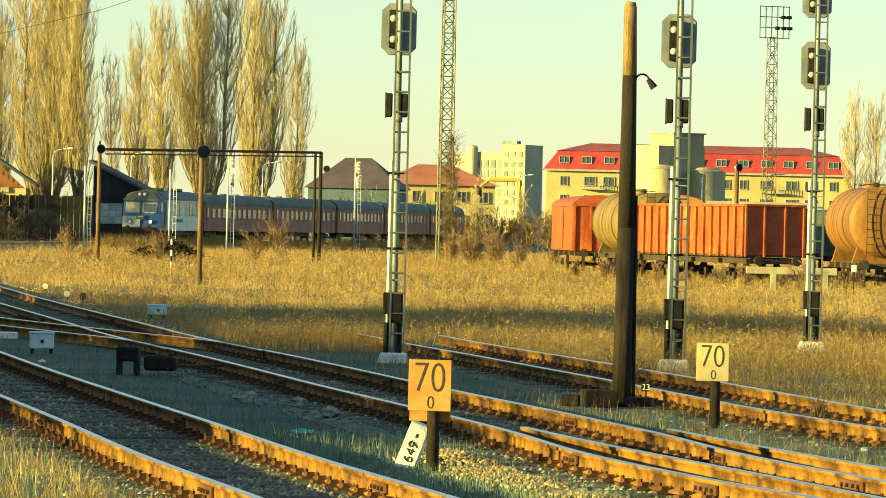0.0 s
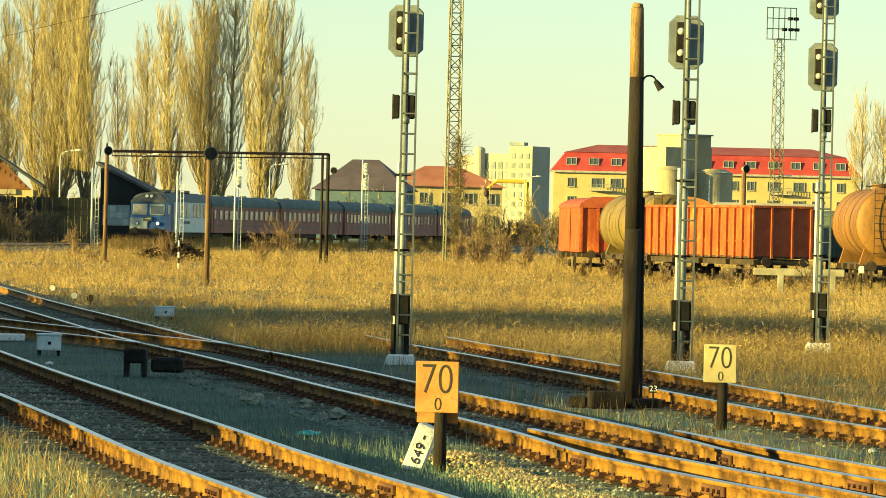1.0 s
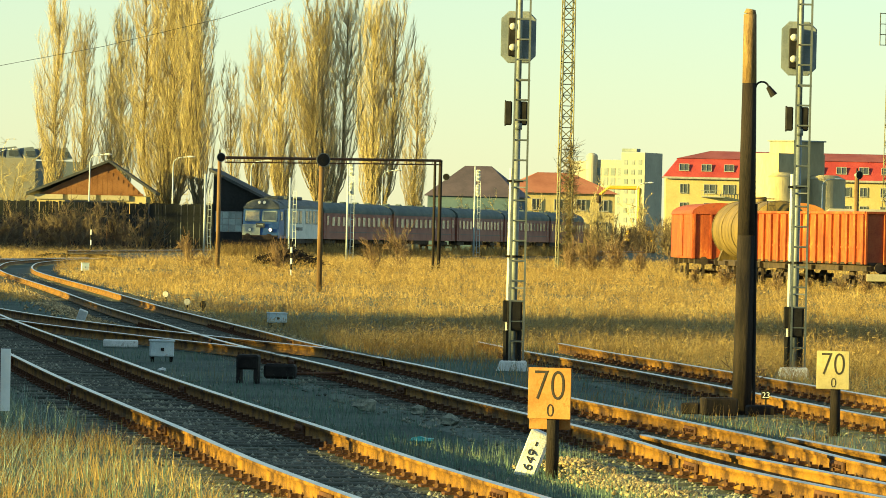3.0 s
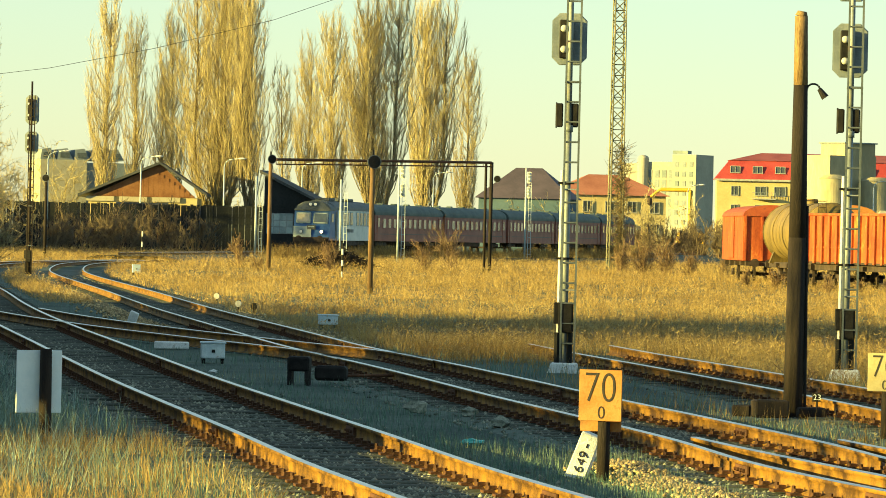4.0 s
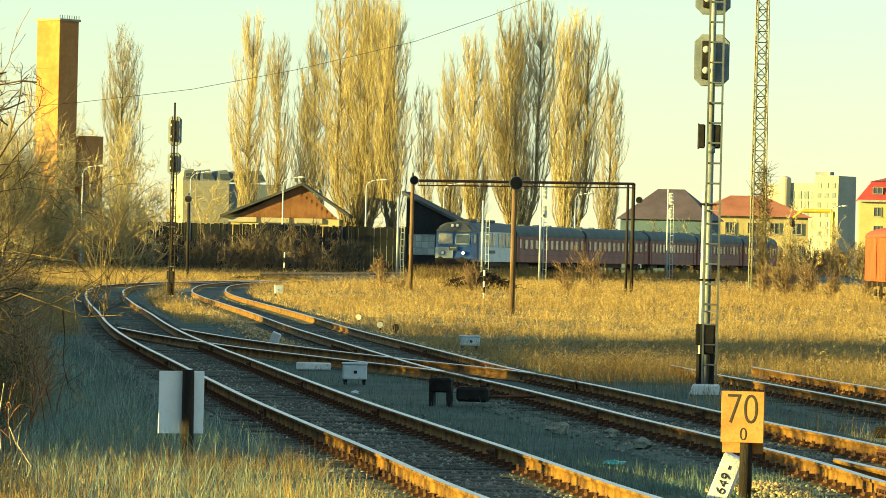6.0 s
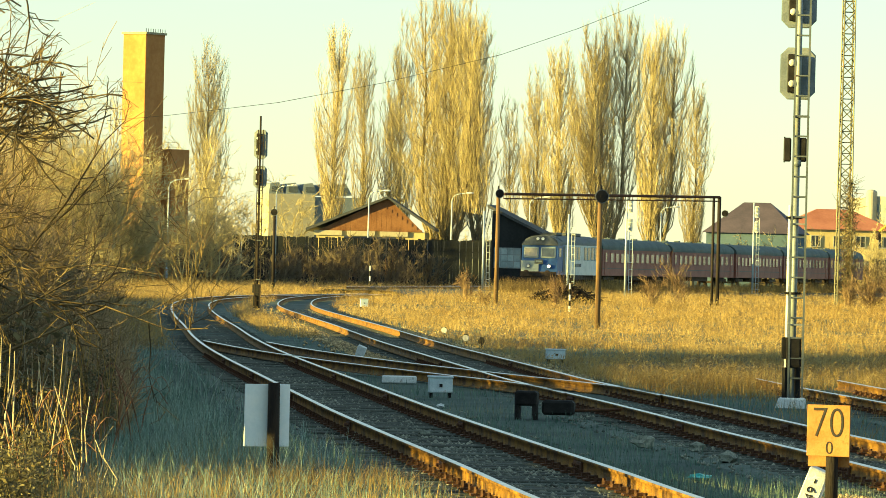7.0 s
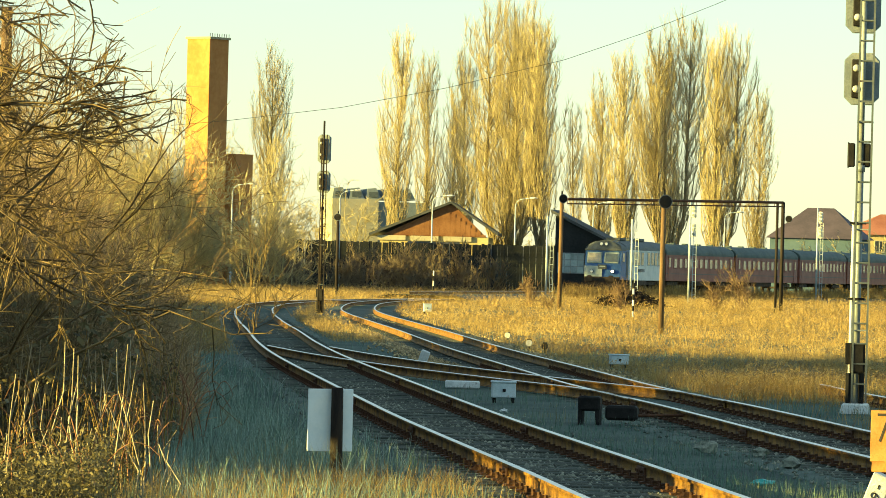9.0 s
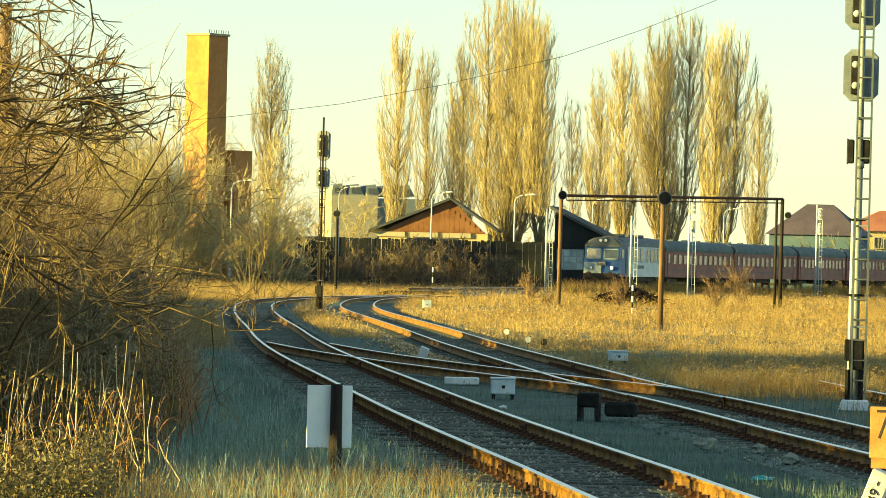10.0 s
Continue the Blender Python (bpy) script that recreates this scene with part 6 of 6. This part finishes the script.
tagged(o, "dark heap of cut brushwood lying in dry grass", "brush heap", kind="stuff")
bm = B()
ball(bm, (0, 0, -0.25), 1.0, 2.4, 1.6, 0.55, 20, 10)
for v in bm.verts:
    v.co *= 1 + 0.12 * math.sin(v.co.x * 5.1 + v.co.y * 3.7)
o = part("soil_mound", bm, M_soil, None, smooth=True)
o.matrix_basis = pose(-15.8, 290.2, 0)
tagged(o, "low dark soil mound under the brushwood", "mound")
cabinet(-21.9, 232, 0.36, 0.34, 10)

# ---- grass ----
def line_x(line, y):
    p = np.array(line)
    return np.interp(y, p[:, 1], p[:, 0])


def clear_of_tracks(x, y, gap):
    ok = np.ones(len(x), bool)
    for line in (TRACK_1, TRACK_2, TRACK_3, CROSSOVER, TURNOUT):
        p = np.array(line)
        inside = (y > p[0, 1]) & (y < p[-1, 1])
        ok &= ~(inside & (np.abs(x - line_x(line, y)) < gap))
    return ok


def blades(name, x, y, h, w, mat, rng, lean=0.35, towards=None):
    n = len(x)
    a = rng.uniform(0, 2 * np.pi, n)
    b = rng.uniform(0, 2 * np.pi, n) if towards is None else towards
    z = ground_height(x, y) - 0.02
    v = np.empty((n, 3, 3))
    ox, oy = np.cos(a) * w / 2, np.sin(a) * w / 2
    v[:, 0] = np.stack([x - ox, y - oy, z], 1)
    v[:, 1] = np.stack([x + ox, y + oy, z], 1)
    l = h * lean * rng.random(n)
    v[:, 2] = np.stack([x + np.cos(b) * l, y + np.sin(b) * l, z + h], 1)
    return soup(name, v.reshape(-1, 3), np.arange(3 * n).reshape(-1, 3), mat)


rng = np.random.default_rng(21)
n = 560000
y = 1 / rng.uniform(1 / 430, 1 / 62, n)
far_share = rng.random(n) < 0.45
y = np.where(far_share, rng.uniform(80, 440, n), y)
x = y * rng.uniform(-0.19, 0.105, n)
right = x > np.where(y < 312, line_x(TRACK_2, y) + 1.75, -40)
field = (right & ((y > 84) | (x > line_x(TRACK_3, y) + 0.5)) & (y > 66)) | ((y > 118) & (x < line_x(TRACK_1, y) - 1.4)) | ((y > 140) & (y < 300) & (x < line_x(TRACK_2, y) - 1.6) & (x > line_x(TRACK_1, y) + 1.6)) | (y > 305)
keep = field & clear_of_tracks(x, y, 0.85) & (rng.random(n) < 0.35 + 0.65 * clump(x, y, 3.0, 1))
x, y = x[keep], y[keep]
h = (0.08 + 0.16 * clump(x, y, 5.0, 2) + 0.20 * clump(x, y, 1.3, 12) ** 2) * rng.uniform(0.4, 1.4, len(x)) * np.interp(y, [66, 110, 180, 300], [0.8, 1.0, 1.15, 1.5]) * (0.45 + 1.0 * clump(x, y, 9.0, 16))
# tussocks: blades fanning out from a common root
root = rng.integers(0, len(x), 17000)
root = root[rng.random(len(root)) < 0.15 + 0.85 * clump(x[root], y[root], 2.2, 14) ** 2]
fan = 18
tx, ty = np.repeat(x[root], fan), np.repeat(y[root], fan)
ang = rng.uniform(0, 2 * np.pi, len(tx))
spread = np.abs(rng.normal(0, 0.10, len(tx)))
tx, ty = tx + np.cos(ang) * spread, ty + np.sin(ang) * spread
ok = clear_of_tracks(tx, ty, 0.85)
tx, ty, ang = tx[ok], ty[ok], ang[ok]
th = np.repeat(rng.uniform(0.16, 0.44, len(root)) * (0.7 + 0.6 * clump(x[root], y[root], 6.0, 15)), fan)[ok] * rng.uniform(0.4, 1.1, len(tx)) * np.interp(ty, [80, 180, 300], [1.0, 1.15, 1.5])
tus = part("grass_tussocks", blades("grass_tussocks", tx, ty, th, 0.005 + 0.00004 * ty, M_tussock, rng, 1.1, ang), None)
tagged(tus, "shaggy dry straw tussocks in the field", "grass", kind="stuff")
# feathery seed heads that hang in the upper half of the grass
n = 190000
pick = rng.integers(0, len(x), n)
hx, hy = x[pick] + rng.normal(0, 0.06, n), y[pick] + rng.normal(0, 0.06, n)
hz = ground_height(hx, hy) + h[pick] * rng.uniform(0.5, 1.15, n)
way = rng.normal(0, 1, (n, 3)) + np.array([0.5, 0, 0.35])
way *= (rng.uniform(0.05, 0.13, n) * np.interp(hy, [80, 200, 400], [0.9, 1.2, 1.8]) / np.linalg.norm(way, axis=1))[:, None]
wide = np.cross(way, rng.normal(0, 1, (n, 3)))
wide *= ((0.004 + 0.00003 * hy) / (np.linalg.norm(wide, axis=1) + 1e-9))[:, None]
c = np.stack([hx, hy, hz], 1)
ok = clear_of_tracks(hx, hy, 0.9)
v = np.stack([c - wide, c + wide, c + way], 1)[ok].reshape(-1, 3)
heads = part("seed_heads", soup("seed_heads", v, np.arange(len(v)).reshape(-1, 3), M_tussock), None)
tagged(heads, "feathery bleached seed heads over the dry grass", "grass", kind="stuff")
thin = rng.random(len(x)) < 0.8
x, y, h = x[thin], y[thin], h[thin]
grass = part("dry_grass_field", blades("dry_grass_field", x, y, h, 0.005 + 0.000045 * y, M_straw, rng, 0.95), None)
tagged(grass, "tall dry yellow winter grass covering the field", "grass", kind="stuff")

# rank grass on the bank of the running line
n = 26000
y = rng.uniform(372, 540, n)
x = np.interp(y, [q.y for q in COUPLINGS], [q.x for q in COUPLINGS]) + np.where(y < 405, (405 - y) * -0.12, 0) + rng.uniform(1.75, 4.6, n)
me = blades("rank_grass", x, y, rng.uniform(0.35, 1.15, n) * (0.5 + 0.8 * clump(x, y, 2.5, 71)), 0.006 + 0.00005 * y, M_straw, rng, 0.7)
me.transform(Matrix.Translation((0, 0, 0.12)))
tagged(part("rank_grass", me, None), "rank dry grass along the running line", "grass", kind="stuff")

n = 170000
y = 1 / rng.uniform(1 / 170, 1 / 34, n)
x = y * rng.uniform(-0.19, 0.105, n)
keep = clear_of_tracks(x, y, 1.2) & (y < 170) & (rng.random(n) < 0.35 + 0.65 * clump(x, y, 1.6, 4))
beside = line_x(TRACK_1, y) - x
keep &= ~((beside > 0) & (((beside < 2.2) & (y < 80)) | (y < 50)) & (rng.random(n) < 0.8))
x, y = x[keep], y[keep]
left = x < line_x(TRACK_1, y) - 1.5
h = (0.06 + 0.13 * clump(x, y, 2.0, 5)) * rng.uniform(0.5, 1.5, len(x)) * np.where(left, 1.7, 1.0)
short = part("short_grass", blades("short_grass", x, y, h, 0.006 + 0.00005 * y, M_green, rng), None)
tagged(short, "short green and straw-coloured grass between the tracks", "grass", kind="stuff")

# dry tufts in the foreground and beside the disused track
n = 60000
y = 1 / rng.uniform(1 / 90, 1 / 35, n)
x = y * rng.uniform(-0.19, 0.105, n)
near_left = (x < line_x(TRACK_1, y) - 1.4) & (y < 52)
by_track3 = (x > line_x(TRACK_2, y) + 1.7)
keep = ((near_left & (rng.random(n) < 0.5)) | by_track3) & clear_of_tracks(x, y, 1.0) & (rng.random(n) < clump(x, y, 0.9, 8) ** 1.5)
x, y = x[keep], y[keep]
tufts = part("dry_tufts", blades("dry_tufts", x, y, rng.uniform(0.12, 0.42, len(x)) * np.where(x > 0, 0.75, 1.0), 0.006 + 0.00004 * y, M_straw, rng, 0.8), None)
tagged(tufts, "dry straw tufts beside the rails", "grass", kind="stuff")

# frayed straw tussocks before the white board
root = rng.uniform(0, 1, (620, 2))
ry = 39 + 11.5 * root[:, 0]
rx = line_x(TRACK_1, ry) - 1.35 - 3.6 * root[:, 1]
ok = clump(rx, ry, 0.7, 61) > 0.35
rx, ry = np.repeat(rx[ok], 14), np.repeat(ry[ok], 14)
ang = rng.uniform(0, 2 * np.pi, len(rx))
off = np.abs(rng.normal(0, 0.07, len(rx)))
o = part("frayed_tussocks", blades("frayed_tussocks", rx + np.cos(ang) * off, ry + np.sin(ang) * off, rng.uniform(0.06, 0.26, len(rx)), 0.0065, M_tussock, rng, 1.3, ang), None)
tagged(o, "frayed low straw tussocks on the near verge", "grass", kind="stuff")

# pale winter grass on the bank beside the near track
n = 46000
y = 42 + 78 * rng.random(n) ** 1.4
x = line_x(TRACK_1, y) - 1.5 - rng.random(n) * (0.6 + 0.05 * y)
keep = (rng.random(n) < 0.2 + 0.8 * clump(x, y, 1.1, 41)) & ((line_x(TRACK_1, y) - x > 2.3) | (rng.random(n) < 0.2)) & ((y > 50) | (rng.random(n) < 0.35))
x, y = x[keep], y[keep]
bank = part("bank_grass", blades("bank_grass", x, y, rng.uniform(0.10, 0.38, len(x)) * (0.6 + 0.8 * clump(x, y, 0.8, 42)), 0.005 + 0.00005 * y, M_palegrass, rng, 0.9), None)
tagged(bank, "pale grey-green withered grass on the bank", "grass", kind="stuff")

# upright dead stalks and arching brambles on the bank
tw = Twigs()
n = 800
y = 46 + 57 * rng.random(n) ** 1.8
x = np.interp(y, [40, 58, 75, 97, 126], [-6.3, -8.0, -10.7, -14.2, -19.0]) - rng.exponential(2.2, n) - 0.2
hh = rng.uniform(0.4, 1.5, n) * np.where(y < 50, 0.75, 1.0)
a = np.stack([x, y, np.full(n, -0.1)], 1)
mid = a + np.stack([rng.normal(0, 0.06, n), rng.normal(0, 0.06, n), hh * 0.6], 1)
top = mid + np.stack([rng.normal(0, 0.09, n), rng.normal(0, 0.09, n), hh * 0.4], 1)
tw.add(a, mid, np.full(n, 0.007), np.full(n, 0.006))
tw.add(mid, top, np.full(n, 0.006), np.full(n, 0.003))
o = part("dead_stalks", tw.mesh("dead_stalks", M_straw), None)
tagged(o, "upright dead yellow stalks on the overgrown bank", "weeds", kind="stuff")
tw = Twigs()
n = 120
y = rng.uniform(43, 66, n)
x = np.interp(y, [40, 58, 75], [-6.3, -8.0, -10.7]) - rng.exponential(1.4, n)
p = np.stack([x, y, np.zeros(n)], 1)
ang = rng.uniform(0, 6.28, n)
vz, r = rng.uniform(0.5, 1.0, n), rng.uniform(0.4, 0.9, n)
for k in range(7):
    q = p + np.stack([np.cos(ang) * r / 7, np.sin(ang) * r / 7, vz * (0.36 - 0.085 * k)], 1)
    tw.add(p, q, np.full(n, 0.008 - 0.0006 * k), np.full(n, 0.0075 - 0.0006 * k))
    p = q
o = part("bramble_stems", tw.mesh("bramble_stems", M_bramble), None)
tagged(o, "arching reddish bramble stems on the bank", "brambles", kind="stuff")
n = 90000
y = 42 + 28 * rng.random(n) ** 1.5
x = np.interp(y, [40, 58, 75], [-6.5, -8.3, -11]) - rng.exponential(1.8, n)
z = rng.uniform(0, 1, n) ** 1.5 * np.interp(y, [42, 50, 60], [0.5, 0.75, 1.0]) * clump(x, y, 0.7, 9) * 1.3
c = np.stack([x, y, z], 1)
u = rng.normal(0, 0.010, (n, 3))
w = rng.normal(0, 0.010, (n, 3))
v = np.stack([c - u, c + w, c + u, c - w], 1).reshape(-1, 3)
o = part("bramble_leaves", soup("bramble_leaves", v, np.arange(4 * n).reshape(-1, 4), M_leaf), None)
tagged(o, "dark green bramble leaves low on the bank", "brambles", kind="stuff")


# ---- ballast ----
M_gravel = material("pale_ochre_gravel", (0.20, 0.15, 0.075), (0.44, 0.34, 0.17), 0.9, 0, 3, 30, 0.3, island=0.5)
def stones(name, x, y, z, s, rng, mat):
    n = len(x)
    base = np.array([(1, 0, 0), (0, 1, 0), (-1, 0, 0), (0, -1, 0), (0, 0, 0.8), (0, 0, -0.8)], float)
    v = base[None] * rng.uniform(0.6, 1.25, (n, 6, 1)) * s[:, None, None]
    a = rng.uniform(0, 6.28, n)
    ca, sa = np.cos(a)[:, None], np.sin(a)[:, None]
    vx, vy = v[..., 0] * ca - v[..., 1] * sa, v[..., 0] * sa + v[..., 1] * ca
    v = np.stack([vx + x[:, None], vy + y[:, None], v[..., 2] + z[:, None]], -1)
    tri = np.array([(0, 1, 4), (1, 2, 4), (2, 3, 4), (3, 0, 4), (1, 0, 5), (2, 1, 5), (3, 2, 5), (0, 3, 5)])
    f = (np.arange(n)[:, None, None] * 6 + tri[None]).reshape(-1, 3)
    return soup(name, v.reshape(-1, 3), f, mat)


for line, n, lo in ((TRACK_1, 10000, 36), (TRACK_2, 15000, 38), (TRACK_3, 3000, 50)):
    y = 1 / rng.uniform(1 / 220, 1 / lo, n)
    off = rng.normal(0, 0.75, n)
    off = np.clip(off, -1.7, 1.7)
    x = line_x(line, y) + off
    z = -0.035 + np.where(np.abs(off) > 1.3, -0.05 * (np.abs(off) - 1.3), 0)
    ok = (np.abs(np.abs(off) - GAUGE) > 0.10)
    o = part("track_ballast", stones("track_ballast", x[ok], y[ok], z[ok], rng.uniform(0.018, 0.042, ok.sum()), rng, M_stone), None)
    tagged(o, "loose grey and ochre crushed-stone ballast round the sleepers", "ballast", kind="stuff")
# gravel heap whose sunlit tone is put into the paler stone colour
n = 3800
y = rng.uniform(40.0, 48.3, n)
off = 1.35 + np.abs(rng.normal(0, 0.27, n))
x = line_x(TRACK_2, y) - off
z = -0.05 + 0.10 * np.exp(-((off - 1.55) / 0.35) ** 2) * clump(x, y, 0.8, 51)
o = part("spread_gravel", stones("spread_gravel", x, y, z, rng.uniform(0.016, 0.036, n), rng, M_gravel), None)
tagged(o, "heap of ochre gravel spilled along the track, coloured pale as if sunlit", "gravel", kind="stuff")
n = 3600
y = rng.uniform(95, 170, n)
x = line_x(TRACK_2, y) + rng.choice([-1.0, 1.0], n) * (1.25 + np.abs(rng.normal(0, 0.4, n)))
o = part("spread_gravel", stones("spread_gravel", x, y, np.full(n, -0.02), rng.uniform(0.025, 0.06, n), rng, M_gravel), None)
tagged(o, "pale gravel shoulders along the curving track", "gravel", kind="stuff")
for line in (TRACK_1, TRACK_2, TRACK_3):
    p = spline(line, 2.0)
    k = len(p)
    prof = [(-2.1, -0.16), (-1.45, -0.04), (1.45, -0.04), (2.1, -0.16)]
    v = [(q[0] + u, q[1], z) for q in p for u, z in prof]
    f = [(i * 4 + j, i * 4 + j + 1, i * 4 + j + 5, i * 4 + j + 4) for i in range(k - 1) for j in range(3)]
    o = part("ballast_bed", soup("ballast_bed", v, f, M_ballast), None)
    tagged(o, "dark ballast bed under the track", "ballast", kind="structure")
